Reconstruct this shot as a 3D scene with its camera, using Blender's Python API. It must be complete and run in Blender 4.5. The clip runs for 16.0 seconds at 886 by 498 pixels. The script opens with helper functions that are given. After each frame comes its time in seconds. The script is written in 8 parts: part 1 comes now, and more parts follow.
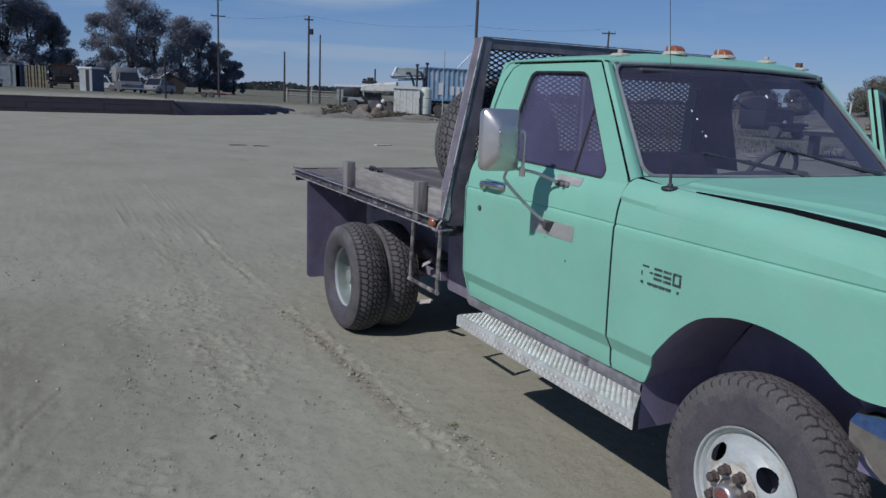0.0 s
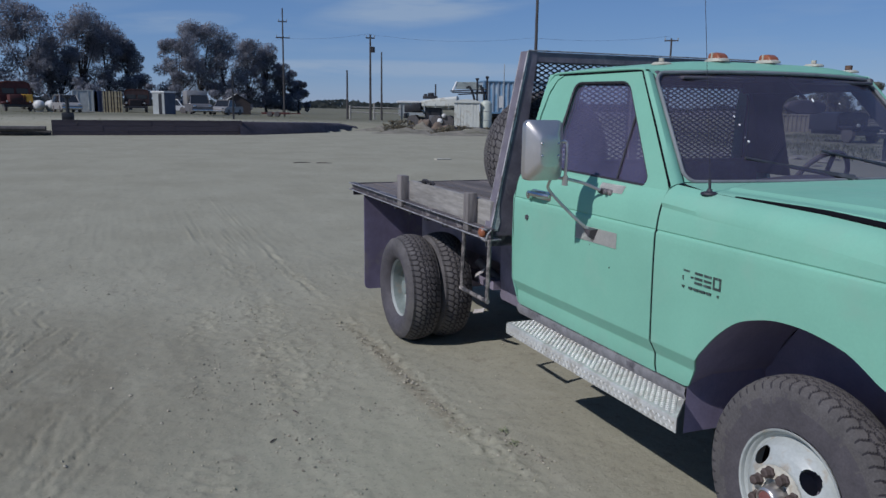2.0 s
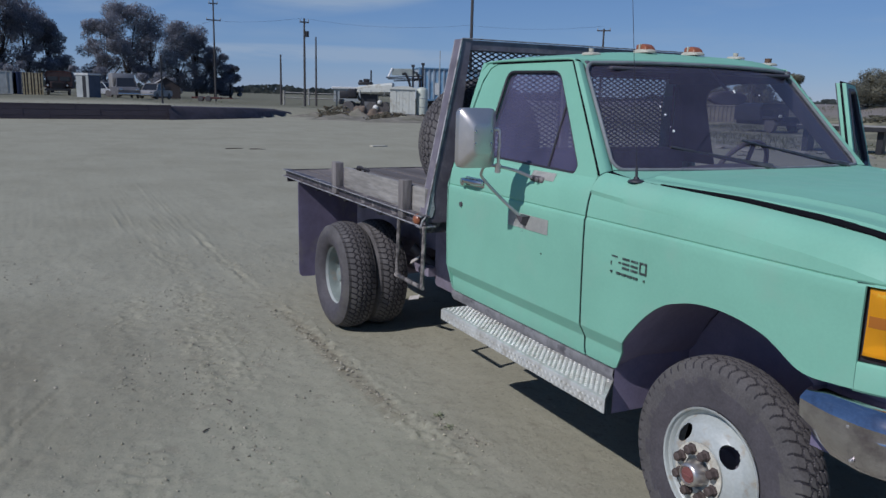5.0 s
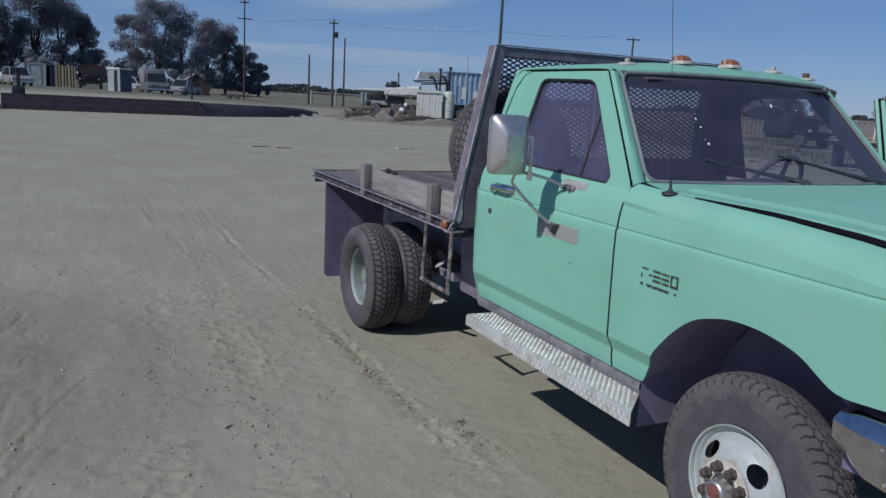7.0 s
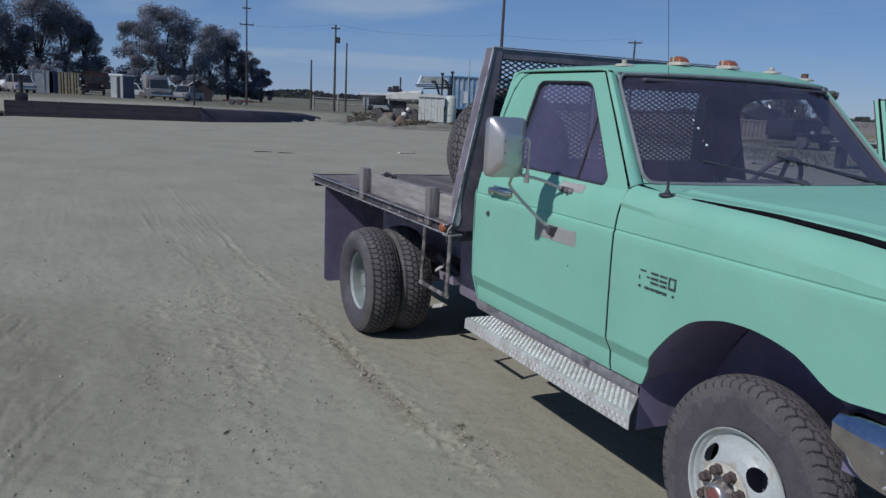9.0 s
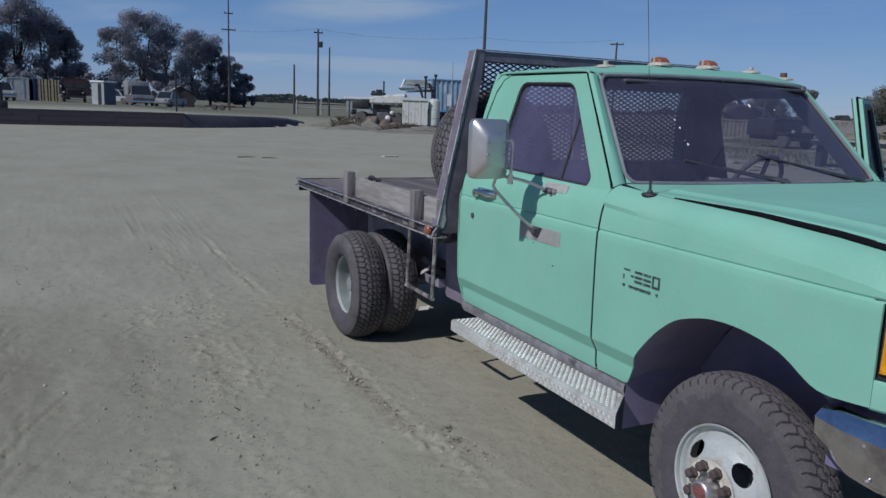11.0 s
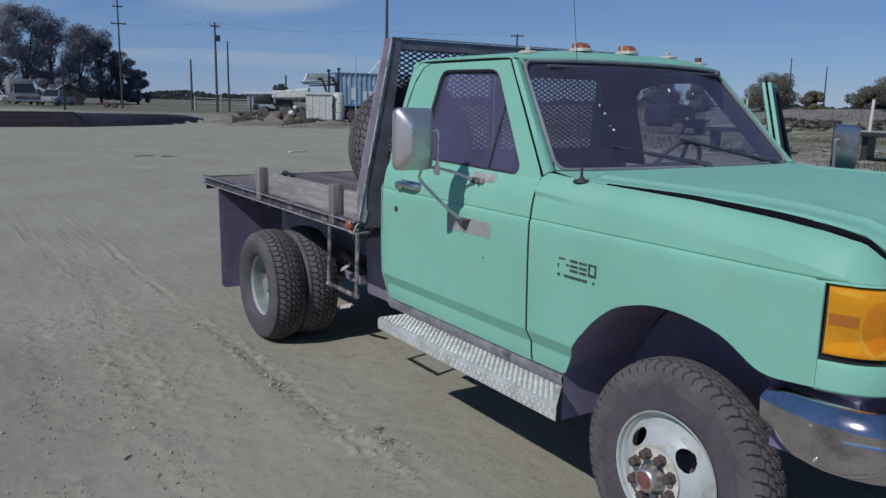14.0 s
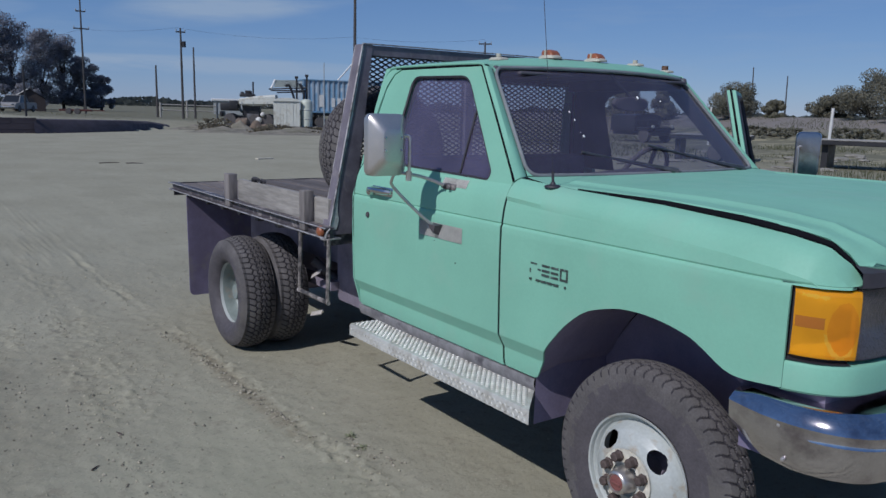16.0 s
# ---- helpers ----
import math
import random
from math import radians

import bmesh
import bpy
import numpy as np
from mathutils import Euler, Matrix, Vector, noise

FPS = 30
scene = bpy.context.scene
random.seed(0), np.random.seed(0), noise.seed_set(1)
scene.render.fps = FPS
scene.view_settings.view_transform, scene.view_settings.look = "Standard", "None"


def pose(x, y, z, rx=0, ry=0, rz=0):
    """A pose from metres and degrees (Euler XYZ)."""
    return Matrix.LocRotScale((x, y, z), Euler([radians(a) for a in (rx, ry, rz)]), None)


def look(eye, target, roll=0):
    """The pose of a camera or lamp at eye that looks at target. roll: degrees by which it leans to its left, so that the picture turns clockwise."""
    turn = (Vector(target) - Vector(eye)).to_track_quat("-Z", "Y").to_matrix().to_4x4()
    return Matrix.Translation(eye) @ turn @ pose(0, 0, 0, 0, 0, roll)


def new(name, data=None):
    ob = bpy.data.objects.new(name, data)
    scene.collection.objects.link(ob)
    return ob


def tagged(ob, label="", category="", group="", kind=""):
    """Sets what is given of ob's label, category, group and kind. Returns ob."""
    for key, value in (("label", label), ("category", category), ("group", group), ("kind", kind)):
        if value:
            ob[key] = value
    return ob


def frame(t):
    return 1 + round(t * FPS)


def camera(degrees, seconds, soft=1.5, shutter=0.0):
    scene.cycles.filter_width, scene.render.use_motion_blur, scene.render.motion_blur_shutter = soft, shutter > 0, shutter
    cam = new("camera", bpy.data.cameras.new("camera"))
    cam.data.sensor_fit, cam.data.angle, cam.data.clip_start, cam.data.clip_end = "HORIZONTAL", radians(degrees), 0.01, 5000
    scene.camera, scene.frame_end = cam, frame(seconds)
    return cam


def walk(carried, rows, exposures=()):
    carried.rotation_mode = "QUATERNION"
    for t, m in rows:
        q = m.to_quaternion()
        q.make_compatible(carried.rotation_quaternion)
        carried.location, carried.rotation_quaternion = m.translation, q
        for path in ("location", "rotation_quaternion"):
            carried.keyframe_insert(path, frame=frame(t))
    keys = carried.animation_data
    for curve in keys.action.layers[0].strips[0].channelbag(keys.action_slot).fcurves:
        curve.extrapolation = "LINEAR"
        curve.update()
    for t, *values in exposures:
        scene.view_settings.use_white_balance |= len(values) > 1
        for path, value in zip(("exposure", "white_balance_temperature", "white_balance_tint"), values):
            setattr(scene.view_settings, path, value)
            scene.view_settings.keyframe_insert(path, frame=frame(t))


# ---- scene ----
cam = camera(59.5, 16.0)
PATH = [
    (0, (1.643, -2.942, 1.666), (-0.103, -2.047, 1.279), 2.5),
    (0.2, (1.69, -2.935, 1.667), (-0.0925, -2.1161, 1.2761), 1.79),
    (0.3, (1.711, -2.932, 1.668), (-0.08, -2.132, 1.2783), 1.57),
    (0.5, (1.745, -2.927, 1.669), (-0.052, -2.129, 1.303), 1.3),
    (0.7, (1.764, -2.925, 1.67), (-0.0363, -2.123, 1.3293), 1.62),
    (1, (1.772, -2.924, 1.67), (-0.031, -2.131, 1.323), 0.9),
    (1.2, (1.772, -2.925, 1.67), (-0.0395, -2.1539, 1.3181), 0.59),
    (1.5, (1.772, -2.927, 1.67), (-0.04, -2.153, 1.326), 0.8),
    (1.7, (1.772, -2.925, 1.67), (-0.0449, -2.1658, 1.3203), 0.82),
    (2, (1.772, -2.919, 1.669), (-0.048, -2.171, 1.311), 0.8),
    (2.2, (1.776, -2.915, 1.67), (-0.0498, -2.1782, 1.3204), 0.73),
    (2.5, (1.79, -2.909, 1.672), (-0.037, -2.161, 1.353), 0.5),
    (2.7, (1.796, -2.906, 1.672), (-0.0275, -2.137, 1.3844), 0.69),
    (3, (1.804, -2.898, 1.672), (0.0, -2.082, 1.392), 0.5),
    (3.2, (1.812, -2.887, 1.672), (0.0307, -2.0245, 1.3875), -0.24),
    (3.5, (1.827, -2.875, 1.67), (0.092, -1.921, 1.389), -0.7),
    (3.7, (1.834, -2.873, 1.666), (0.1135, -1.8986, 1.369), -1.21),
    (4, (1.839, -2.873, 1.662), (0.151, -1.836, 1.388), -2.2),
    (4.2, (1.837, -2.874, 1.662), (0.1398, -1.8632, 1.3506), -2.71),
    (4.5, (1.828, -2.883, 1.662), (0.124, -1.894, 1.316), -1.0),
    (4.7, (1.818, -2.895, 1.664), (0.078, -1.9851, 1.2849), 1.53),
    (4.9, (1.805, -2.911, 1.669), (0.0637, -1.993, 1.313), 3.18),
    (5, (1.796, -2.92, 1.671), (0.05, -2.025, 1.284), 1.5),
    (5.1, (1.787, -2.929, 1.672), (0.0277, -2.0509, 1.3049), -0.88),
    (5.2, (1.782, -2.934, 1.673), (0.008, -2.056, 1.386), -1.3),
    (5.6, (1.781, -2.937, 1.673), (0.008, -2.075, 1.325), 1.6),
    (6.4, (1.778, -2.943, 1.674), (0.006, -2.09, 1.305), 2.8),
    (7.3, (1.775, -2.949, 1.675), (0.005, -2.1, 1.291), 3.4),
    (7.5, (1.776, -2.947, 1.675), (0.01, -2.085, 1.305), 3.6),
    (7.7, (1.777, -2.944, 1.675), (0.0137, -2.082, 1.2905), 3.44),
    (8, (1.777, -2.938, 1.675), (0.022, -2.056, 1.297), 3.4),
    (8.2, (1.777, -2.931, 1.674), (0.0142, -2.0671, 1.2888), 2.83),
    (8.5, (1.775, -2.921, 1.671), (0.008, -2.069, 1.281), 2.6),
    (8.7, (1.774, -2.919, 1.67), (0.0015, -2.0715, 1.2942), 2.84),
    (9, (1.773, -2.918, 1.669), (-0.004, -2.078, 1.3), 2.8),
    (9.2, (1.776, -2.919, 1.669), (-0.0021, -2.0817, 1.2973), 2.71),
    (9.5, (1.781, -2.92, 1.67), (0.009, -2.058, 1.326), 3.1),
    (9.7, (1.781, -2.92, 1.67), (0.0154, -2.0467, 1.3234), 2.99),
    (11.8, (1.78, -2.917, 1.665), (0.017, -2.043, 1.306), 1.8),
    (12, (1.767, -2.925, 1.665), (0.008, -2.034, 1.329), 2.0),
    (12.2, (1.738, -2.931, 1.663), (-0.0158, -2.0283, 1.333), 2.51),
    (12.5, (1.694, -2.935, 1.659), (-0.041, -1.995, 1.33), 2.5),
    (12.7, (1.678, -2.943, 1.658), (-0.0701, -2.0105, 1.3879), 1.78),
    (12.9, (1.672, -2.951, 1.658), (-0.0691, -2.0054, 1.382), 1.33),
    (13, (1.67, -2.952, 1.658), (-0.056, -1.973, 1.408), 2.2),
    (13.2, (1.666, -2.95, 1.658), (-0.0093, -1.878, 1.4456), 3.54),
    (13.3, (1.663, -2.948, 1.658), (-0.0106, -1.8823, 1.4064), 2.98),
    (13.5, (1.656, -2.942, 1.656), (-0.017, -1.885, 1.362), 2.2),
    (13.7, (1.647, -2.936, 1.653), (-0.0075, -1.8586, 1.3302), 1.7),
    (14, (1.633, -2.927, 1.646), (-0.012, -1.852, 1.276), 1.2),
    (14.2, (1.627, -2.924, 1.643), (-0.0084, -1.833, 1.2749), 1.25),
    (14.5, (1.623, -2.922, 1.64), (0.004, -1.816, 1.244), 1.1),
    (14.7, (1.622, -2.922, 1.639), (0.0083, -1.8129, 1.2324), 1.04),
    (15, (1.622, -2.922, 1.638), (0.02, -1.793, 1.24), 1.4),
    (15.2, (1.623, -2.925, 1.638), (0.031, -1.7745, 1.2642), 1.86),
    (15.5, (1.628, -2.936, 1.638), (0.032, -1.783, 1.288), 1.9),
    (15.7, (1.631, -2.941, 1.638), (0.0336, -1.7861, 1.2972), 1.9),
    (16, (1.633, -2.944, 1.64), (0.03, -1.801, 1.29), 1.4),
]
walk(cam, [(t, look(eye, target, roll)) for t, eye, target, roll in PATH], exposures=[(0.0, -0.22, 5930, 13), (16.0, -0.22, 5930, 13)])

# ---- sky, sun ----
SUN_FROM = Vector((0.25, -1.05, 1.0)).normalized()
world = bpy.data.worlds.new("sky")
scene.world = world
world.use_nodes = True
wn, wl = world.node_tree.nodes, world.node_tree.links
wbg = wn["Background"]
sky = wn.new("ShaderNodeTexSky")
sky.sky_type, sky.sun_disc = "NISHITA", False
sky.sun_elevation = math.asin(SUN_FROM.z)
sky.sun_rotation = math.atan2(SUN_FROM.x, SUN_FROM.y)
sky.air_density, sky.dust_density, sky.ozone_density = 1.0, 0.15, 3.0
sky.altitude = 1400
# thin cirrus streaks, drawn out along the horizon
wco = wn.new("ShaderNodeTexCoord")
wmap = wn.new("ShaderNodeMapping")
wmap.inputs["Scale"].default_value = (1.9, 1.9, 15.0)
wno = wn.new("ShaderNodeTexNoise")
wno.inputs["Scale"].default_value, wno.inputs["Detail"].default_value = 2.3, 6.0
wno.inputs["Roughness"].default_value = 0.6
wra = wn.new("ShaderNodeValToRGB")
wra.color_ramp.elements[0].position, wra.color_ramp.elements[1].position = 0.50, 0.84
wmx = wn.new("ShaderNodeMixRGB")
wmx.blend_type = "MIX"
wmx.inputs["Color2"].default_value = (3.9, 5.0, 6.3, 1)
wl.new(wco.outputs["Generated"], wmap.inputs["Vector"])
wl.new(wmap.outputs["Vector"], wno.inputs["Vector"])
wl.new(wno.outputs["Fac"], wra.inputs["Fac"])
wsep = wn.new("ShaderNodeSeparateXYZ")
wl.new(wco.outputs["Generated"], wsep.inputs["Vector"])


def wmath(op, a, b, c=None):
    k = wn.new("ShaderNodeMath")
    k.operation = op
    for i, v in enumerate((a, b) if c is None else (a, b, c)):
        if isinstance(v, (int, float)):
            k.inputs[i].default_value = v
        else:
            wl.new(v, k.inputs[i])
    return k.outputs["Value"]


wfac = wmath("MULTIPLY", wra.outputs["Color"], 0.35)
# three drawn-out banks of cirrus: bearing, height, length, thickness, slope
for yc, zc, ln, th, sl, amount in ((0.37, 0.128, 0.17, 0.030, 0.17, 0.75), (0.31, 0.047, 0.24, 0.012, 0.0, 1.3), (0.05, 0.094, 0.10, 0.014, 0.1, 0.6)):
    dy = wmath("SUBTRACT", wsep.outputs["Y"], yc)
    dz = wmath("SUBTRACT", wmath("SUBTRACT", wsep.outputs["Z"], zc), wmath("MULTIPLY", dy, sl))
    u2, v2 = wmath("POWER", wmath("ABSOLUTE", wmath("DIVIDE", dy, ln), 0), 2.0), wmath("POWER", wmath("ABSOLUTE", wmath("DIVIDE", dz, th), 0), 2.0)
    bank = wmath("MAXIMUM", wmath("SUBTRACT", wmath("SUBTRACT", 1.0, u2), v2), 0.0)
    soft = wmath("MULTIPLY", wmath("MAXIMUM", wmath("MULTIPLY_ADD", wno.outputs["Fac"], 5.0, -1.6), 0.0), amount)
    wfac = wmath("MAXIMUM", wfac, wmath("MINIMUM", wmath("MULTIPLY", bank, soft), 0.8))
wl.new(wfac, wmx.inputs["Fac"])
wev = wn.new("ShaderNodeMixRGB")
wev.inputs["Fac"].default_value = 0.6
# the clear blue deepens towards the zenith
whi = wn.new("ShaderNodeMapRange")
whi.inputs["From Min"].default_value, whi.inputs["From Max"].default_value, whi.inputs["To Min"].default_value, whi.inputs["To Max"].default_value = 0.0, 0.4, 1.02, 0.76
wl.new(wsep.outputs["Z"], whi.inputs["Value"])
wde = wn.new("ShaderNodeVectorMath")
wde.operation = "SCALE"
wde.inputs[0].default_value = (1.16, 2.58, 5.6)
wl.new(whi.outputs["Result"], wde.inputs["Scale"])
wl.new(wde.outputs["Vector"], wev.inputs["Color2"])
wl.new(sky.outputs["Color"], wev.inputs["Color1"])
wl.new(wev.outputs["Color"], wmx.inputs["Color1"])
wl.new(wmx.outputs["Color"], wbg.inputs["Color"])
wbg.inputs["Strength"].default_value = 0.085

sun = new("sun", bpy.data.lights.new("sun", "SUN"))
sun.data.energy, sun.data.angle, sun.data.color = 3.6, radians(0.53), (1.0, 0.95, 0.87)
sun.matrix_world = look((0, 0, 30), Vector((0, 0, 30)) - SUN_FROM)


# ---- materials ----
def mat(name, color, rough=0.6, metal=0.0, vary=0.12, scale=6.0, grain=0.06, grain_scale=90.0, bump=0.0, bump_scale=120.0,
        dirt=None, dirt_amount=0.0, dirt_scale=3.0, coat=0.0, random_tint=0.0, stretch=(1, 1, 1), island=0.0, spec=0.5):
    """A procedural surface: base colour with broad stains and fine grain, an optional second dirt colour, and relief."""
    m = bpy.data.materials.new(name)
    m.use_nodes = True
    n, l = m.node_tree.nodes, m.node_tree.links
    bsdf = n["Principled BSDF"]
    bsdf.inputs["Roughness"].default_value, bsdf.inputs["Metallic"].default_value = rough, metal
    bsdf.inputs["Specular IOR Level"].default_value = spec
    bsdf.inputs["Coat Weight"].default_value = coat
    bsdf.inputs["Coat Roughness"].default_value = 0.08
    co = n.new("ShaderNodeTexCoord")
    mp = n.new("ShaderNodeMapping")
    mp.inputs["Scale"].default_value = stretch
    l.new(co.outputs["Object"], mp.inputs["Vector"])

    def noise_fac(s, detail=4.0, rough_=0.55):
        t = n.new("ShaderNodeTexNoise")
        t.inputs["Scale"].default_value, t.inputs["Detail"].default_value, t.inputs["Roughness"].default_value = s, detail, rough_
        l.new(mp.outputs["Vector"], t.inputs["Vector"])
        return t.outputs["Fac"]

    def scaled(fac, amount):
        r = n.new("ShaderNodeMapRange")
        r.inputs["From Min"].default_value, r.inputs["From Max"].default_value = 0.3, 0.7
        r.inputs["To Min"].default_value, r.inputs["To Max"].default_value = 1 - amount, 1 + amount
        l.new(fac, r.inputs["Value"])
        return r.outputs["Result"]

    def times(a, b):
        x = n.new("ShaderNodeMath")
        x.operation = "MULTIPLY"
        l.new(a, x.inputs[0]), l.new(b, x.inputs[1])
        return x.outputs["Value"]

    k = times(scaled(noise_fac(scale), vary), scaled(noise_fac(grain_scale, 2.0), grain))
    if random_tint:
        oi = n.new("ShaderNodeObjectInfo")
        k = times(k, scaled(oi.outputs["Random"], random_tint))
    if island:
        gi = n.new("ShaderNodeNewGeometry")
        k = times(k, scaled(gi.outputs["Random Per Island"], island))
    mul = n.new("ShaderNodeVectorMath")
    mul.operation = "SCALE"
    mul.inputs[0].default_value = color[:3]
    l.new(k, mul.inputs["Scale"])
    out = mul.outputs["Vector"]
    if dirt:
        ra = n.new("ShaderNodeMapRange")
        ra.inputs["From Min"].default_value, ra.inputs["From Max"].default_value = 0.62 - 0.3 * dirt_amount, 0.72 - 0.1 * dirt_amount
        l.new(noise_fac(dirt_scale, 6.0, 0.65), ra.inputs["Value"])
        mx = n.new("ShaderNodeMixRGB")
        mx.inputs["Color2"].default_value = (*dirt, 1)
        l.new(ra.outputs["Result"], mx.inputs["Fac"]), l.new(out, mx.inputs["Color1"])
        out = mx.outputs["Color"]
    l.new(out, bsdf.inputs["Base Color"])
    gloss = n.new("ShaderNodeMath")
    gloss.operation = "MULTIPLY"
    gloss.inputs[1].default_value = rough
    l.new(scaled(noise_fac(scale * 2.3), 0.2 if rough > 0.05 else 0.0), gloss.inputs[0])
    l.new(gloss.outputs["Value"], bsdf.inputs["Roughness"])
    if bump:
        b = n.new("ShaderNodeBump")
        b.inputs["Strength"].default_value, b.inputs["Distance"].default_value = 1.0, bump
        l.new(noise_fac(bump_scale, 4.0, 0.6), b.inputs["Height"])
        l.new(b.outputs["Normal"], bsdf.inputs["Normal"])
    return m


def glass(name, tint, base=0.05, rough=0.0, dust=0.12, film=(0.50, 0.48, 0.55)):
    """A clear or tinted pane: a film of dust, what lies behind shows through the tint, the gloss grows at a glance."""
    m = bpy.data.materials.new(name)
    m.use_nodes = True
    n, l = m.node_tree.nodes, m.node_tree.links
    n.remove(n["Principled BSDF"])
    tr, gl, lw, mx = n.new("ShaderNodeBsdfTransparent"), n.new("ShaderNodeBsdfGlossy"), n.new("ShaderNodeLayerWeight"), n.new("ShaderNodeMixShader")
    tr.inputs["Color"].default_value = (*tint, 1)
    gl.inputs["Roughness"].default_value = rough
    lw.inputs["Blend"].default_value = 0.5
    pw, ma = n.new("ShaderNodeMath"), n.new("ShaderNodeMath")
    pw.operation, ma.operation = "POWER", "MULTIPLY_ADD"
    pw.inputs[1].default_value, ma.inputs[1].default_value, ma.inputs[2].default_value = 5.0, 0.9, base
    l.new(lw.outputs["Facing"], pw.inputs[0]), l.new(pw.outputs["Value"], ma.inputs[0]), l.new(ma.outputs["Value"], mx.inputs["Fac"])
    df, dm = n.new("ShaderNodeBsdfDiffuse"), n.new("ShaderNodeMixShader")
    df.inputs["Color"].default_value = (*film, 1)
    tc, dn, dr = n.new("ShaderNodeTexCoord"), n.new("ShaderNodeTexNoise"), n.new("ShaderNodeMapRange")
    dn.inputs["Scale"].default_value, dn.inputs["Detail"].default_value = 5.0, 5.0
    dr.inputs["To Min"].default_value, dr.inputs["To Max"].default_value = dust * 0.5, dust * 1.5
    l.new(tc.outputs["Object"], dn.inputs["Vector"]), l.new(dn.outputs["Fac"], dr.inputs["Value"]), l.new(dr.outputs["Result"], dm.inputs["Fac"])
    l.new(tr.outputs["BSDF"], dm.inputs[1]), l.new(df.outputs["BSDF"], dm.inputs[2])
    l.new(dm.outputs["Shader"], mx.inputs[1]), l.new(gl.outputs["BSDF"], mx.inputs[2])
    l.new(mx.outputs["Shader"], n["Material Output"].inputs["Surface"])
    return m


M = {}
M["mint"] = mat("mint_paint", (0.215, 0.462, 0.352), 0.55, vary=0.06, scale=2.5, grain=0.02, dirt=(0.234, 0.453, 0.352), dirt_amount=0.35, dirt_scale=4, bump=0.0004, bump_scale=60, spec=0.15)
M["black_seal"] = mat("black_rubber_seal", (0.030, 0.029, 0.038), 0.6)
# black flap and underbody lifted to purple-grey: lens haze put into the colour
M["flap"] = mat("dusty_hazed_flap_rubber", (0.155, 0.135, 0.215), 0.8, vary=0.2, scale=5, dirt=(0.19, 0.17, 0.19), dirt_amount=0.25, dirt_scale=4)
M["under"] = mat("dusty_hazed_underbody", (0.24, 0.21, 0.27), 0.85, vary=0.25, scale=6)
M["tyre"] = mat("tyre_rubber", (0.092, 0.085, 0.087), 0.85, vary=0.25, scale=9, grain=0.2, grain_scale=140, dirt=(0.105, 0.098, 0.092), dirt_amount=0.3, dirt_scale=4, bump=0.0006)
M["tyre_wall"] = mat("dark_tyre_sidewall", (0.072, 0.065, 0.074), 0.7, vary=0.2, scale=9, grain=0.15, grain_scale=120, bump=0.0005)
M["groove_shade"] = mat("tyre_groove_shade", (0.030, 0.027, 0.033), 0.9, vary=0.2, scale=9)
M["rim_white"] = mat("white_painted_steel", (0.42, 0.445, 0.435), 0.42, vary=0.08, dirt=(0.35, 0.29, 0.22), dirt_amount=0.2, dirt_scale=14, bump=0.0003)
M["rust_brown"] = mat("rusty_brown_steel", (0.11, 0.06, 0.04), 0.8, vary=0.35, scale=40, grain=0.2, bump=0.001)
# the bumper's purple dirt colour paints a dark reflection over the chrome
M["bumper_chrome"] = mat("hazed_bumper_chrome", (0.62, 0.585, 0.61), 0.09, 1.0, vary=0.06, scale=5, grain=0.04, dirt=(0.33, 0.29, 0.32), dirt_amount=0.46, dirt_scale=7)
M["chrome"] = mat("chrome", (0.60, 0.60, 0.60), 0.15, 1.0, vary=0.05, grain=0.03, dirt=(0.42, 0.39, 0.35), dirt_amount=0.25, dirt_scale=6)
M["mirror_back"] = mat("brushed_stainless_steel", (0.61, 0.57, 0.545), 0.36, 0.85, vary=0.06, grain=0.05, grain_scale=200)
M["red_cap"] = mat("faded_red_plastic", (0.20, 0.075, 0.07), 0.5)
M["black_steel"] = mat("black_painted_steel", (0.056, 0.051, 0.062), 0.5, vary=0.3, scale=10, dirt=(0.16, 0.145, 0.13), dirt_amount=0.12, dirt_scale=9, bump=0.0008)
M["worn_steel"] = mat("chipped_black_steel", (0.066, 0.058, 0.068), 0.55, vary=0.3, scale=14, dirt=(0.32, 0.29, 0.28), dirt_amount=0.36, dirt_scale=12, bump=0.001)
M["bare_edge"] = mat("scraped_bare_steel", (0.36, 0.35, 0.36), 0.55, 0.3, vary=0.3, scale=20, dirt=(0.10, 0.09, 0.09), dirt_amount=0.5, dirt_scale=22)
M["step_steel"] = mat("chipped_step_bar", (0.055, 0.05, 0.05), 0.55, vary=0.4, scale=14, dirt=(0.36, 0.32, 0.30), dirt_amount=0.6, dirt_scale=16, bump=0.001)
M["stake_wood"] = mat("dark_weathered_wood", (0.185, 0.168, 0.165), 0.85, vary=0.3, scale=9, grain=0.2, grain_scale=60, stretch=(1, 1, 0.15), bump=0.003, bump_scale=45)
M["old_wood"] = mat("weathered_grey_wood", (0.275, 0.26, 0.242), 0.85, vary=0.25, scale=7, grain=0.2, grain_scale=60, stretch=(0.12, 1, 1), bump=0.003, bump_scale=45, random_tint=0.15)
M["deck_wood"] = mat("worn_deck_planks", (0.140, 0.120, 0.112), 0.9, vary=0.3, scale=5, grain=0.2, grain_scale=50, stretch=(0.1, 1, 1), bump=0.003, bump_scale=45, random_tint=0.2)
M["diamond"] = mat("diamond_plate_aluminium", (0.56, 0.56, 0.53), 0.5, 0.3, vary=0.12, scale=8, dirt=(0.40, 0.38, 0.34), dirt_amount=0.5, dirt_scale=12, bump=0.0004)
M["amber"] = glass("amber_lens", (1.0, 0.66, 0.05), 0.05, dust=0.62, film=(1.0, 0.43, 0.010))
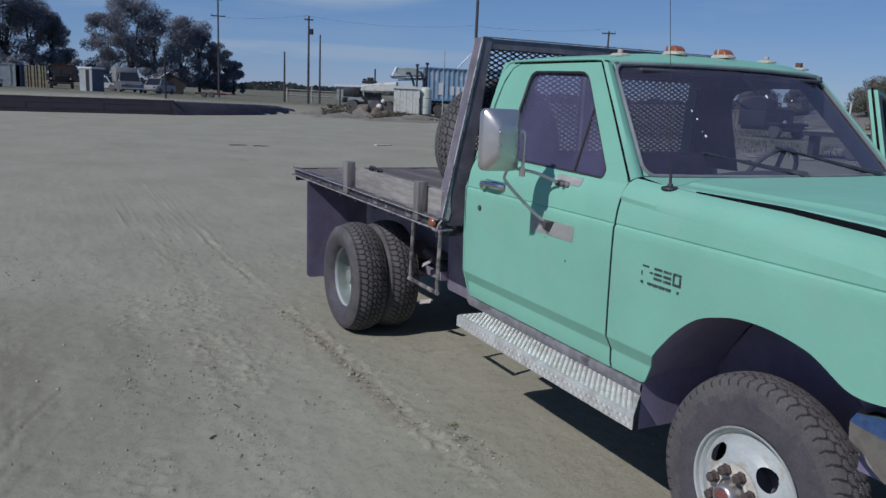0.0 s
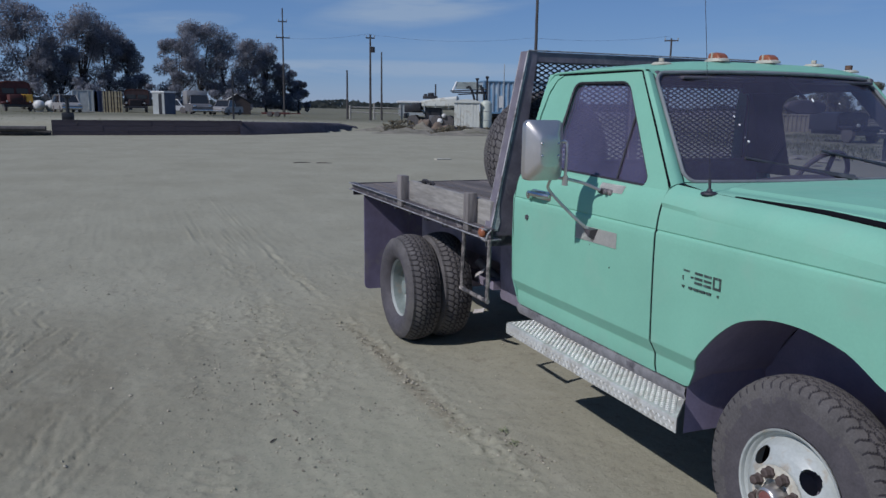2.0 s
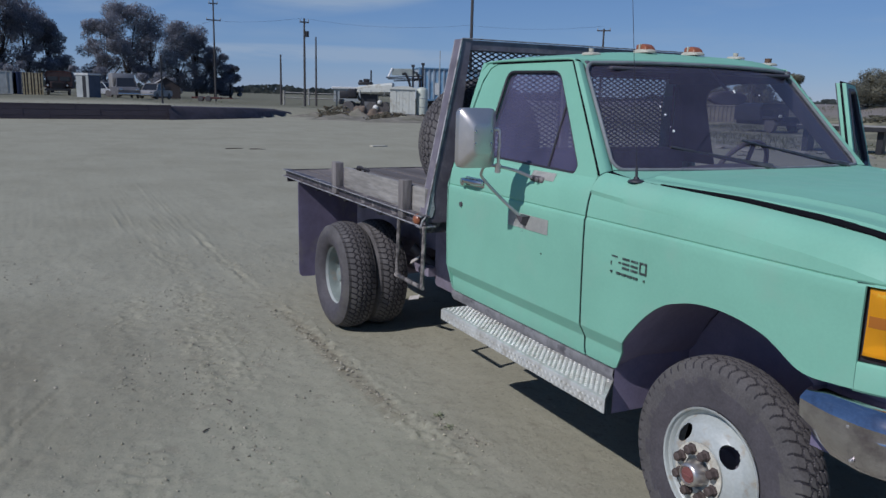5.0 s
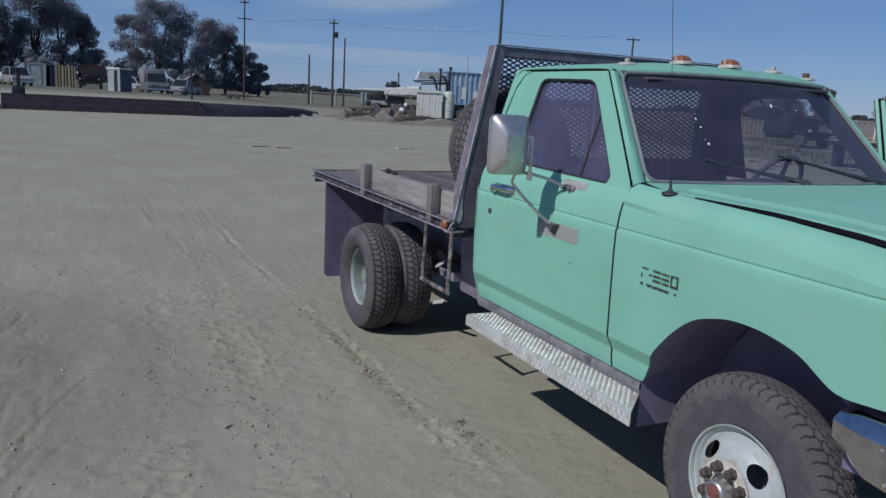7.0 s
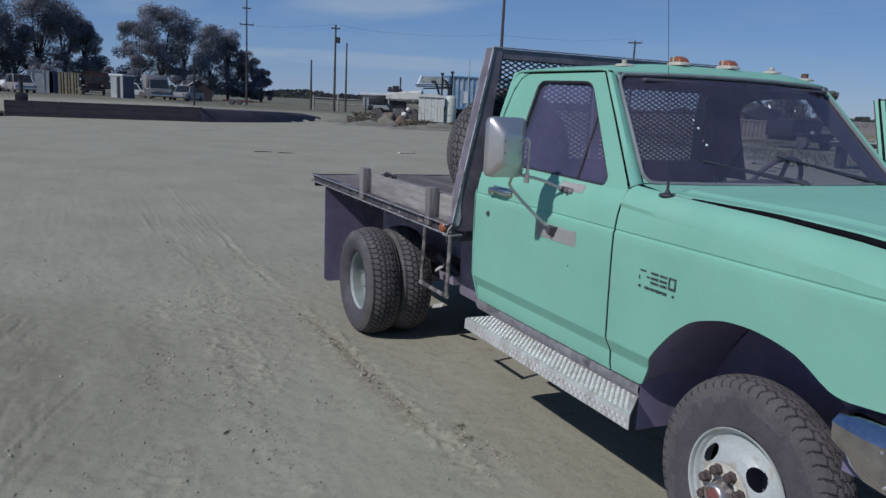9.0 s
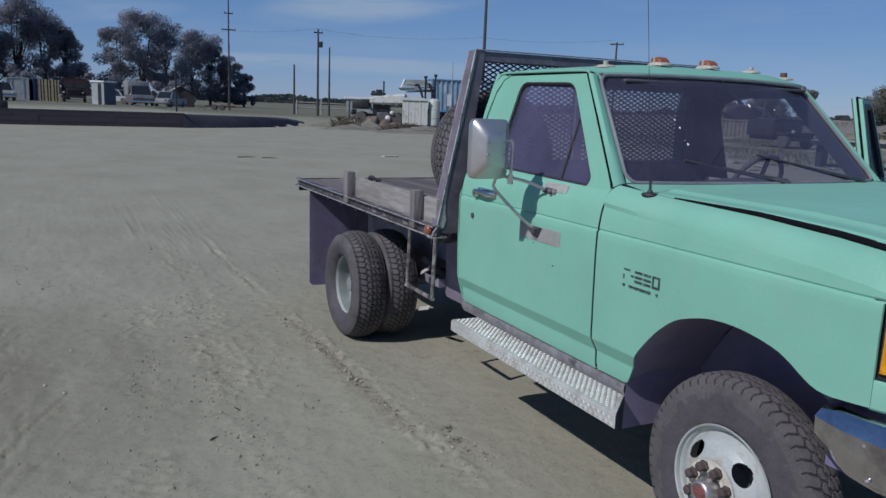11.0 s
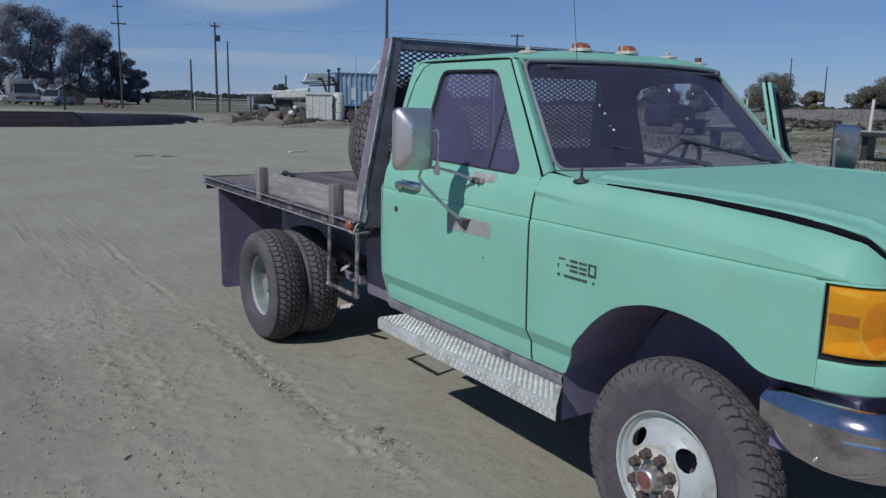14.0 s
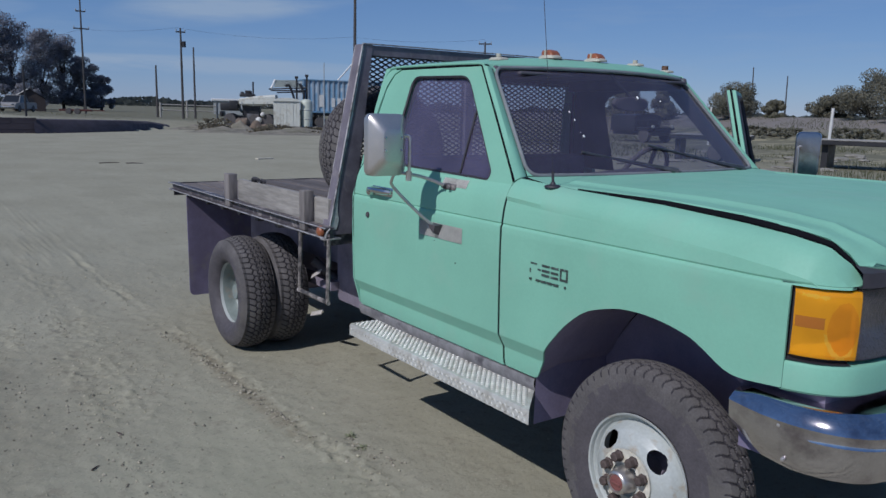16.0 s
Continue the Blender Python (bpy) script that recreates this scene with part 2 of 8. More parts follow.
M["amber_band"] = glass("brown_lens_band", (0.8, 0.45, 0.08), 0.05, dust=0.6, film=(0.60, 0.22, 0.035))
M["amber_deep"] = glass("deep_amber_lens", (1.0, 0.52, 0.03), 0.05, dust=0.6, film=(0.92, 0.33, 0.010))
M["amber_glint"] = glass("painted_amber_glint", (1.0, 0.80, 0.2), 0.05, dust=0.6, film=(1.0, 0.56, 0.05))
M["lamp_white"] = mat("lamp_housing_white", (0.90, 0.88, 0.80), 0.35, 0.0, vary=0.25, scale=25)
M["lamp_bowl"] = mat("amber_reflector_bowl", (0.92, 0.62, 0.34), 0.3, 0.35, vary=0.25, scale=34)
M["orange"] = mat("orange_plastic_lens", (0.27, 0.085, 0.035), 0.35, vary=0.15, scale=30, coat=0.4)
M["base_white"] = mat("yellowed_white_plastic", (0.46, 0.44, 0.37), 0.5, vary=0.15, scale=30)
M["headlight"] = glass("hazy_headlight_lens", (0.62, 0.62, 0.64), 0.07, 0.04, dust=0.14, film=(0.30, 0.29, 0.33))
M["head_bowl"] = mat("dull_reflector_silver", (0.42, 0.40, 0.40), 0.3, 0.9, vary=0.35, scale=45, stretch=(3, 3, 0.3))
M["spot"] = mat("white_glint_paint", (0.85, 0.85, 0.84), 0.3, vary=0.05)
M["interior"] = mat("dark_interior_vinyl", (0.085, 0.078, 0.098), 0.65, vary=0.2, scale=8, bump=0.001)
M["seat"] = mat("grey_seat_cloth", (0.095, 0.088, 0.105), 0.9, vary=0.2, scale=10, grain=0.2, bump=0.002)
M["primer"] = mat("pinkish_grey_primer", (0.60, 0.585, 0.56), 0.7, vary=0.08, scale=12)
M["badge"] = mat("dull_black_badge", (0.045, 0.06, 0.058), 0.45, vary=0.3, scale=60, dirt=(0.2, 0.30, 0.27), dirt_amount=0.3, dirt_scale=25)
M["nut"] = mat("dark_rusty_nuts", (0.075, 0.055, 0.05), 0.75, vary=0.3, scale=40)
# rack steel also raised towards purple for the haze over its shaded plates
M["rack_steel"] = mat("weathered_hazed_steel", (0.15, 0.135, 0.165), 0.65, vary=0.25, scale=8, dirt=(0.23, 0.21, 0.225), dirt_amount=0.3, dirt_scale=11, bump=0.0008)
M["gap"] = mat("black_panel_gap", (0.008, 0.008, 0.011), 0.9, vary=0.0, spec=0.05)
M["rim_dish"] = mat("dusty_shade_grey_steel", (0.20, 0.235, 0.225), 0.5, vary=0.2, scale=9, dirt=(0.26, 0.23, 0.19), dirt_amount=0.3, dirt_scale=12)
M["old_chrome"] = mat("tarnished_chrome", (0.40, 0.365, 0.38), 0.16, 1.0, vary=0.2, scale=9, dirt=(0.22, 0.19, 0.19), dirt_amount=0.45, dirt_scale=8)
M["wiper"] = mat("scuffed_grey_wiper", (0.10, 0.10, 0.11), 0.35, 0.5, vary=0.3, scale=30)
M["scrape"] = mat("chipped_pale_paint", (0.44, 0.48, 0.46), 0.5, vary=0.3, scale=30, dirt=(0.10, 0.095, 0.105), dirt_amount=0.3, dirt_scale=28)
M["dusty_sill"] = mat("dust_caked_grey_sill", (0.20, 0.195, 0.205), 0.85, vary=0.25, scale=18, dirt=(0.08, 0.075, 0.085), dirt_amount=0.3, dirt_scale=14)
M["grey_plate"] = mat("scuffed_pale_steel", (0.45, 0.42, 0.40), 0.6, vary=0.25, scale=20)
# dust film tinted purple, so the windscreen carries lens haze in its colour
M["glass"] = glass("windscreen_glass", (0.54, 0.56, 0.60), 0.06, dust=0.085, film=(0.45, 0.40, 0.62))
# black liner lifted to purple-grey, carrying lens haze in its colour
M["liner"] = mat("dusty_hazed_plastic", (0.24, 0.21, 0.315), 0.85, vary=0.15, scale=6)
# side panes: the same painted purple haze in their dust film
M["side_glass"] = glass("tinted_side_glass", (0.46, 0.48, 0.53), 0.07, dust=0.16, film=(0.42, 0.37, 0.64))
M["rear_glass"] = glass("clear_rear_glass", (0.85, 0.87, 0.88), 0.05, dust=0.03)
M["mirror_glass"] = mat("mirror_silver", (0.85, 0.86, 0.87), 0.03, 1.0, vary=0.0, grain=0.0)


# ---- helpers for meshes ----
def part(name, bm, material, parent=None, label="", smooth=False, split=38):
    """Links a bmesh as one mesh object, under a thing or a part where one is given."""
    bm.normal_update()
    if smooth:
        for f in bm.faces:
            f.smooth = True
        for e in bm.edges:
            if len(e.link_faces) == 2 and e.calc_face_angle(0) > radians(split):
                e.smooth = False
    me = bpy.data.meshes.new(name)
    bm.to_mesh(me)
    bm.free()
    for m in material if isinstance(material, (list, tuple)) else (material,):
        me.materials.append(m)
    ob = new(name, me)
    if parent is not None:
        ob.parent = parent
    if label:
        ob["label"] = label
    return ob


def thing(name, label, category, at=(0, 0, 0), rz=0.0, group="", kind=""):
    ob = new(name)
    ob.matrix_world = pose(*at, 0, 0, rz)
    return tagged(ob, label, category, group, kind)


def quad_grid(bm, rows, closed_u=False, closed_v=False, index=0):
    """Faces over rows of points (all of one length)."""
    vs = [[bm.verts.new(p) for p in r] for r in rows]
    nu, nv = len(vs), len(vs[0])
    for i in range(nu if closed_u else nu - 1):
        for j in range(nv if closed_v else nv - 1):
            f = bm.faces.new((vs[i][j], vs[(i + 1) % nu][j], vs[(i + 1) % nu][(j + 1) % nv], vs[i][(j + 1) % nv]))
            f.material_index = index
    return vs


def box(bm, x0, x1, y0, y1, z0, z1, bevel=0.0, index=0, turn=None):
    """A block between two corners, its edges rounded; turn: a matrix to lay it with."""
    made = bmesh.ops.create_cube(bm, size=1.0)["verts"]
    for v in made:
        v.co = Vector(((x0 + x1) / 2 + v.co.x * (x1 - x0), (y0 + y1) / 2 + v.co.y * (y1 - y0), (z0 + z1) / 2 + v.co.z * (z1 - z0)))
    fs = {f for v in made for f in v.link_faces}
    for f in fs:
        f.material_index = index
    if bevel:
        es = list({e for v in made for e in v.link_edges})
        made = list({v for f in bmesh.ops.bevel(bm, geom=es, offset=bevel, segments=2, affect="EDGES", profile=0.5)["faces"] for v in f.verts} | {v for v in made if v.is_valid})
        for v in made:
            for f in v.link_faces:
                f.material_index = index
    if turn is not None:
        bmesh.ops.transform(bm, matrix=turn, verts=[v for v in made if v.is_valid])
    return made


def smooth_line(pts, steps=6):
    """A Catmull-Rom line through points."""
    pts = [Vector(p) for p in pts]
    ext = [2 * pts[0] - pts[1], *pts, 2 * pts[-1] - pts[-2]]
    out = []
    for i in range(len(pts) - 1):
        a, b, c, d = ext[i:i + 4]
        for s in range(steps):
            t = s / steps
            out.append(0.5 * ((2 * b) + (c - a) * t + (2 * a - 5 * b + 4 * c - d) * t * t + (3 * b - a - 3 * c + d) * t ** 3))
    return out + [pts[-1]]


def tube(bm, pts, r, n=10, curved=0, index=0, caps=True):
    """A round bar along points; r: one radius or one for each point."""
    pts = smooth_line(pts, curved) if curved else [Vector(p) for p in pts]
    rs = [r] * len(pts) if isinstance(r, (int, float)) else [float(q) for q in np.interp(np.linspace(0, 1, len(pts)), np.linspace(0, 1, len(r)), r)]
    rings, up = [], None
    for i, p in enumerate(pts):
        d = (pts[min(i + 1, len(pts) - 1)] - pts[max(i - 1, 0)]).normalized()
        if up is None:
            up = d.orthogonal().normalized()
        up = (up - d * up.dot(d)).normalized()
        side = d.cross(up)
        rings.append([p + rs[i] * (math.cos(2 * math.pi * k / n) * up + math.sin(2 * math.pi * k / n) * side) for k in range(n)])
    vs = quad_grid(bm, rings, closed_v=True, index=index)
    if caps:
        bm.faces.new(vs[0][::-1]).material_index = index
        bm.faces.new(vs[-1]).material_index = index


def revolve(bm, profile, centre, n=48, axis="y", index=0, closed=False):
    """Turns a profile of (radius, along) round an axis through centre."""
    cx, cy, cz = centre
    rows = []
    for k in range(n):
        c, s = math.cos(2 * math.pi * k / n), math.sin(2 * math.pi * k / n)
        if axis == "y":
            rows.append([(cx + r * c, cy + a, cz + r * s) for r, a in profile])
        elif axis == "x":
            rows.append([(cx + a, cy + r * c, cz + r * s) for r, a in profile])
        else:
            rows.append([(cx + r * c, cy + r * s, cz + a) for r, a in profile])
    return quad_grid(bm, rows, closed_u=True, closed_v=closed, index=index)


def interp(x, table):
    return float(np.interp(x, [a for a, _ in table], [b for _, b in table]))


def ring_points(poly, centre, angles):
    """Where rays from centre at these angles leave a polygon, in two dimensions."""
    out = []
    for a in angles:
        d, best = Vector((math.cos(a), math.sin(a))), None
        for i in range(len(poly)):
            p, q = Vector(poly[i]) - Vector(centre), Vector(poly[(i + 1) % len(poly)]) - Vector(centre)
            e = q - p
            den = d.x * e.y - d.y * e.x
            if abs(den) < 1e-9:
                continue
            t, s = (p.x * e.y - p.y * e.x) / den, (p.x * d.y - p.y * d.x) / den
            if t > 0 and -1e-6 <= s <= 1 + 1e-6 and (best is None or t > best):
                best = t
        out.append(Vector(centre) + d * best)
    return out


def rounded(poly, r, n=4):
    """A polygon with its corners rounded by r."""
    out = []
    for i in range(len(poly)):
        p, a, b = Vector(poly[i]), Vector(poly[i - 1]), Vector(poly[(i + 1) % len(poly)])
        ra = min(r, 0.45 * (a - p).length, 0.45 * (b - p).length)
        s, e = p + (a - p).normalized() * ra, p + (b - p).normalized() * ra
        for k in range(n + 1):
            t = k / n
            out.append((1 - t) ** 2 * s + 2 * t * (1 - t) * p + t * t * e)
    return [tuple(v) for v in out]


def frame_ring(bm, outer, inner, lift, thick, index=0):
    """A flat frame between two outlines; lift maps (u, v, depth) to a point."""
    c = (sum(p[0] for p in inner) / len(inner), sum(p[1] for p in inner) / len(inner))
    angles = sorted({round(math.atan2(p[1] - c[1], p[0] - c[0]), 4) for p in (*outer, *inner)} | {round(-math.pi + 0.13 * k, 4) for k in range(48)})
    o, i = ring_points(outer, c, angles), ring_points(inner, c, angles)
    rows = [[lift(p.x, p.y, thick) for p in o], [lift(p.x, p.y, 0) for p in o], [lift(p.x, p.y, 0) for p in i], [lift(p.x, p.y, thick) for p in i]]
    quad_grid(bm, rows, closed_v=True, index=index)


def flat_poly(bm, poly, lift, index=0):
    bm.faces.new([bm.verts.new(lift(u, v, 0)) for u, v in poly]).material_index = index


# ---- the flatbed truck: x forward from the front axle, y to its left, z up ----
truck = thing("flatbed_truck", "mint green flatbed work truck parked on dirt, driver's door open", "truck")
truck.location, truck.scale = (0, -0.0887, 0), (1, 0.91, 1)

# half width of the body by height, and its taper to the front corner
SIDE = [(0.55, 0.925), (0.60, 0.935), (0.64, 0.948), (0.696, 0.951), (0.700, 0.953), (0.748, 0.983), (0.752, 0.985), (0.90, 0.990), (1.10, 0.994), (1.195, 0.993), (1.2, 0.990), (1.205, 0.984),
        (1.211, 0.9875), (1.25, 0.982), (1.275, 0.977), (1.30, 0.9695), (1.32, 0.9605), (1.34, 0.949), (1.36, 0.934), (1.38, 0.916), (1.40, 0.897)]
TAPER = [(0.40, 1.0), (0.48, 0.993), (0.54, 0.977), (0.59, 0.952), (0.625, 0.915), (0.65, 0.868), (0.668, 0.80)]
LEVELS = [0.645, 0.67, 0.690, 0.696, 0.700, 0.748, 0.752, 0.758, 0.83, 0.90, 1.0, 1.1, 1.165, 1.193, 1.2, 1.205, 1.211, 1.23, 1.25, 1.275, 1.29, 1.30, 1.31, 1.325, 1.335, 1.345, 1.36]


def side_y(x, z):
    return interp(z, SIDE) * interp(x, TAPER)


def green_y(z):
    """Half width of the glasshouse at a height."""
    return 0.934 + (z - 1.36) * (0.797 - 0.934) / (1.84 - 1.36)


def skin(bm, xs, lo, hi, side, depth=0.028, extra=None):
    """A curved body panel with turned-in edges; side: -1 right, 1 left."""
    rows = []
    for x in xs:
        a, b = lo(x), hi(x)
        zs = [min(max(z if z <= 1.211 or b < 1.225 else 1.211 + (z - 1.211) / 0.149 * (b - 1.211), a), b) for z in LEVELS]
        zs = [a] + [z if z > a + 1e-4 else a + 0.0006 * (k + 1) for k, z in enumerate(zs)] + [b]
        zs = sorted(zs)
        row = [(x, side * side_y(x, z), z) for z in zs]
        if extra:
            row += [(x, side * w, z) for w, z in extra(x)]
        rows.append(row)
    n = len(rows[0])
    inward = lambda p: (p[0], p[1] - side * depth, p[2])
    rows = [[inward(r[0])] + r + [inward(r[-1]) if not extra else (r[-1][0], r[-1][1], r[-1][2] - 0.03)] for r in rows]
    rows = [[inward(p) for p in rows[0]]] + rows + [[inward(p) for p in rows[-1]]]
    if side < 0:
        rows = rows[::-1]
    quad_grid(bm, rows)


ARCH = [(p.x, p.y) for p in smooth_line([(x, z, 0) for x, z in [(-0.532, 0.615), (-0.505, 0.63), (-0.472, 0.70), (-0.427, 0.775), (-0.385, 0.825), (-0.348, 0.866), (-0.305, 0.905), (-0.262, 0.938), (-0.225, 0.959), (-0.180, 0.976), (-0.086, 1.000), (0.01, 1.006), (0.10, 0.999), (0.189, 0.981), (0.235, 0.963), (0.274, 0.941), (0.31, 0.920), (0.336, 0.908), (0.36, 0.902), (0.402, 0.900), (0.5, 0.906), (0.7, 0.912)]], 4)]


def arch(x):
    """Lower edge of the front wing: the wheel opening and the valance."""
    return interp(x, ARCH)


def wing_top(x):
    return interp(x, [(-0.72, 1.385), (-0.43, 1.368), (0.0, 1.356), (0.30, 1.337), (0.45, 1.322), (0.55, 1.302), (0.60, 1.262), (0.63, 1.215)])


def wing(side):
    bm = bmesh.new()
    xs = sorted(set(np.round(np.concatenate([np.linspace(-0.706, -0.545, 6), np.linspace(-0.535, -0.40, 22), np.linspace(-0.39, 0.33, 30), np.linspace(0.335, 0.508, 11)]), 4)))

    def roll(x):
        t, w = wing_top(x), interp(x, TAPER)
        return [(w * 0.9735, t - 0.068), (w * 0.964, t - 0.051), (w * 0.951, t - 0.033), (w * 0.935, t - 0.018), (w * 0.915, t - 0.007), (w * 0.893, t)]
    skin(bm, xs, arch, lambda x: wing_top(x) - 0.085, side, depth=0.008, extra=roll)
    # the nose of the wing above the lamp
    xs2 = np.round(np.linspace(0.508, 0.632, 9), 4)

    def roll2(x):
        t, w = wing_top(x), interp(x, TAPER)
        return [(w * 0.9735, max(1.203, t - 0.068)), (w * 0.964, max(1.2045, t - 0.051)), (w * 0.951, max(1.206, t - 0.033)), (w * 0.935, max(1.208, t - 0.018)), (w * 0.915, max(1.21, t - 0.007)), (w * 0.895, max(1.212, t))]
    skin(bm, xs2, lambda x: 1.199, lambda x: max(1.2015, wing_top(x) - 0.085), side, extra=roll2)
    p = part("wing", bm, M["mint"], truck, smooth=True, split=30)
    # black liner of the wheel opening
    bm = bmesh.new()
    rows = []
    for x in np.linspace(-0.525, 0.36, 30):
        z = arch(x) + 0.004
        rows.append([(x, side * (side_y(x, z) - 0.006), z - 0.001), (x, side * 0.80, z + 0.03), (x, side * 0.50, z + 0.02)])
    rows = [[(-0.528, side * 0.935, 0.42), (-0.527, side * 0.80, 0.42), (-0.527, side * 0.5, 0.42)]] + rows + [[(0.38, side * 0.88, 0.80), (0.42, side * 0.80, 0.80), (0.42, side * 0.5, 0.80)]]
    quad_grid(bm, rows)
    rows = [[(x, side * 0.50, interp(x, [(-0.54, 0.35), (0.0, 0.40), (0.2, 0.62), (0.46, 0.78)])), (x, side * 0.50, arch(x) + 0.02)] for x in np.linspace(-0.54, 0.46, 14)]
    quad_grid(bm, rows)
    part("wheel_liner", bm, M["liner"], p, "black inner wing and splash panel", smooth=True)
    return p


WIN_OUT = [(-1.895, 1.36), (-1.885, 1.55), (-1.85, 1.74), (-1.80, 1.815), (-1.74, 1.837), (-1.10, 1.837), (-0.74, 1.40), (-0.715, 1.36)]
WIN_IN = rounded([(-1.67, 1.378), (-1.625, 1.802), (-1.172, 1.796), (-0.862, 1.395), (-0.875, 1.362)], 0.055)


def door(side, swing=0.0):
    s = side
    green_y = lambda z: 0.934 + (z - 1.36) * (0.797 - 0.934 if s < 0 else 0.80 - 0.934) / (1.84 - 1.36)
    bm = bmesh.new()
    skin(bm, list(np.linspace(-1.915, -0.718, 18)), lambda x: 0.613, lambda x: 1.36, s)
    lift = lambda x, z, d: (x, s * (green_y(z) - d), z)
    out = WIN_OUT if s > 0 else WIN_OUT
    frame_ring(bm, out, WIN_IN, lift, 0.05)
    bmesh.ops.recalc_face_normals(bm, faces=bm.faces[:])
    d = part("door", bm, M["mint"], truck, smooth=True, split=30)
    # inner trim board
    bm = bmesh.new()
    box(bm, -1.88, -0.75, s * 0.885 - 0.02, s * 0.885 + 0.02, 0.66, 1.355, 0.012)
    box(bm, -1.55, -0.95, s * 0.83 - 0.03, s * 0.83 + 0.03, 1.02, 1.08, 0.015)
    part("door_trim", bm, M["interior"], d, "dark vinyl door trim with an armrest", smooth=True)
    bm = bmesh.new()
    frame_ring(bm, WIN_OUT, WIN_IN, lambda x, z, dd: (x, s * (green_y(z) - 0.0525 - dd), z), 0.004)
    part("frame_trim", bm, M["interior"], d, "dark inner trim of the window frame")
    # window: pane, vent pane, the bar between, and the rubber all round
    pane = rounded([(-1.67, 1.378), (-1.625, 1.802), (-1.172, 1.796), (-1.076, 1.675), (-1.094, 1.366)], 0.03)
    vent = rounded([(-1.092, 1.366), (-1.074, 1.672), (-0.862, 1.395), (-0.875, 1.362)], 0.02)
    for name, poly in (("window_pane", pane), ("vent_pane", vent)):
        bm = bmesh.new()
        flat_poly(bm, poly, lambda x, z, dd: (x, s * (green_y(z) - 0.022), z))
        o = part(name, bm, M["side_glass"], d, "tinted glass pane")
        o.visible_shadow = False
    bm = bmesh.new()
    tube(bm, [(x, s * (green_y(z) - 0.016), z) for x, z in ((-1.074, 1.685), (-1.093, 1.366))], 0.0045, 6)
    part("divider_bar", bm, M["black_seal"], d, smooth=True)
    bm = bmesh.new()
    loop = [(x, s * (green_y(z) - 0.008), z) for x, z in WIN_IN]
    tube(bm, loop + loop[:1], 0.009 if s < 0 else 0.018, 6)
    part("window_seal", bm, M["black_seal"], d, "black rubber window seal", smooth=True)
    bm = bmesh.new()
    edge = [(x, s * (green_y(z) - (0.005 if s < 0 else 0.026)), z) for x, z in ((-0.717, 1.375), (-0.742, 1.405), (-0.93, 1.635), (-1.102, 1.842), (-1.80, 1.843))]
    tube(bm, edge, 0.0065, 6)
    part("door_seal", bm, M["gap"], d, "black door gap seal", smooth=True)
    if s < 0:
        # black tubes paint the shade inside the gaps round this door
        for xs_, zs_ in (((-0.712, -0.712), (0.63, 1.36)), ((-1.921, -1.921), (0.63, 1.36)), ((-1.915, -0.715), (0.628, 0.628))):
            bm = bmesh.new()
            tube(bm, [(xs_[0] + (xs_[1] - xs_[0]) * k, s * (side_y(-1.0, zs_[0] + (zs_[1] - zs_[0]) * k) - 0.007), zs_[0] + (zs_[1] - zs_[0]) * k) for k in np.linspace(0, 1, 40)], 0.0065, 6)
            part("door_gap", bm, M["gap"], d, "black gap round the door", smooth=True)
    # handle with its recess plate, and the lock
    bm = bmesh.new()
    y = s * side_y(-1.6, 1.25)
    box(bm, -1.735, -1.545, y - 0.006, y + 0.006, 1.222, 1.268, 0.005)
    tube(bm, [(-1.735, y + s * 0.018, 1.246), (-1.70, y + s * 0.034, 1.250), (-1.60, y + s * 0.036, 1.250), (-1.545, y + s * 0.014, 1.247)], [0.012, 0.016, 0.016, 0.01], 8, 4)
    revolve(bm, [(0.0, s * 0.034), (0.021, s * 0.03), (0.024, s * 0.0)], (-1.735, y, 1.238), 14)
    part("door_handle", bm, M["chrome"], d, "worn chrome door handle", smooth=True)
    bm = bmesh.new()
    revolve(bm, [(0.0, s * 0.008), (0.013, s * 0.008), (0.016, -s * 0.004)], (-1.765, s * side_y(-1.76, 1.115), 1.115), 12)
    part("door_lock", bm, M["worn_steel"], d, smooth=True)
    # bare patches where the mirror feet stand
    for name, x0, x1, z0, z1, sl in (("primer_patch", -1.29, -0.965, 1.085, 1.152, 0.0), ("primer_patch", -1.165, -0.985, 1.318, 1.352, 0.0)):
        bm = bmesh.new()
        quad_grid(bm, [[(x, s * (side_y(x, z) + 0.0025), z) for z in np.linspace(z0, z1, 6)] for x in np.linspace(x0, x1, 6)])
        bmesh.ops.solidify(bm, geom=bm.faces[:], thickness=0.0015)
        part(name, bm, M["primer"], d, "bare grey patch in the paint")
    for x, z, w_ in ((-1.012, 0.995, 0.0042), (-1.172, 1.071, 0.0025)) if s < 0 else ():
        bm = bmesh.new()
        revolve(bm, [(0.0, -0.0015), (w_, -0.001), (w_ * 1.1, 0.001)], (x, -side_y(x, z), z), 9)
        part("paint_chip", bm, M["gap"], d, "small dark chip in the paint")
    # square camper mirror on a bent tube
    bm = bmesh.new()
    xc, yc, zc, w, h = (-1.185, -1.262, 1.494, 0.100, 0.130) if s < 0 else (-1.185, 1.215, 1.49, 0.068, 0.125)
    shells = []
    for dx, k, kz in ((0.054, 0.50, 0.50), (0.0525, 0.53, 0.53), (0.006, 0.955, 0.965), (-0.003, 1.0, 1.0), (-0.035, 1.0, 1.0)) if s < 0 else ((0.034, 0.84, 0.90), (0.033, 0.92, 0.95), (0.022, 0.98, 0.98), (0.010, 1.0, 1.0), (-0.035, 1.0, 1.0)):
        poly = rounded([(-w * k, -h * kz), (-w * k, h * kz), (w * k, h * kz), (w * k, -h * kz)], 0.034, 4)
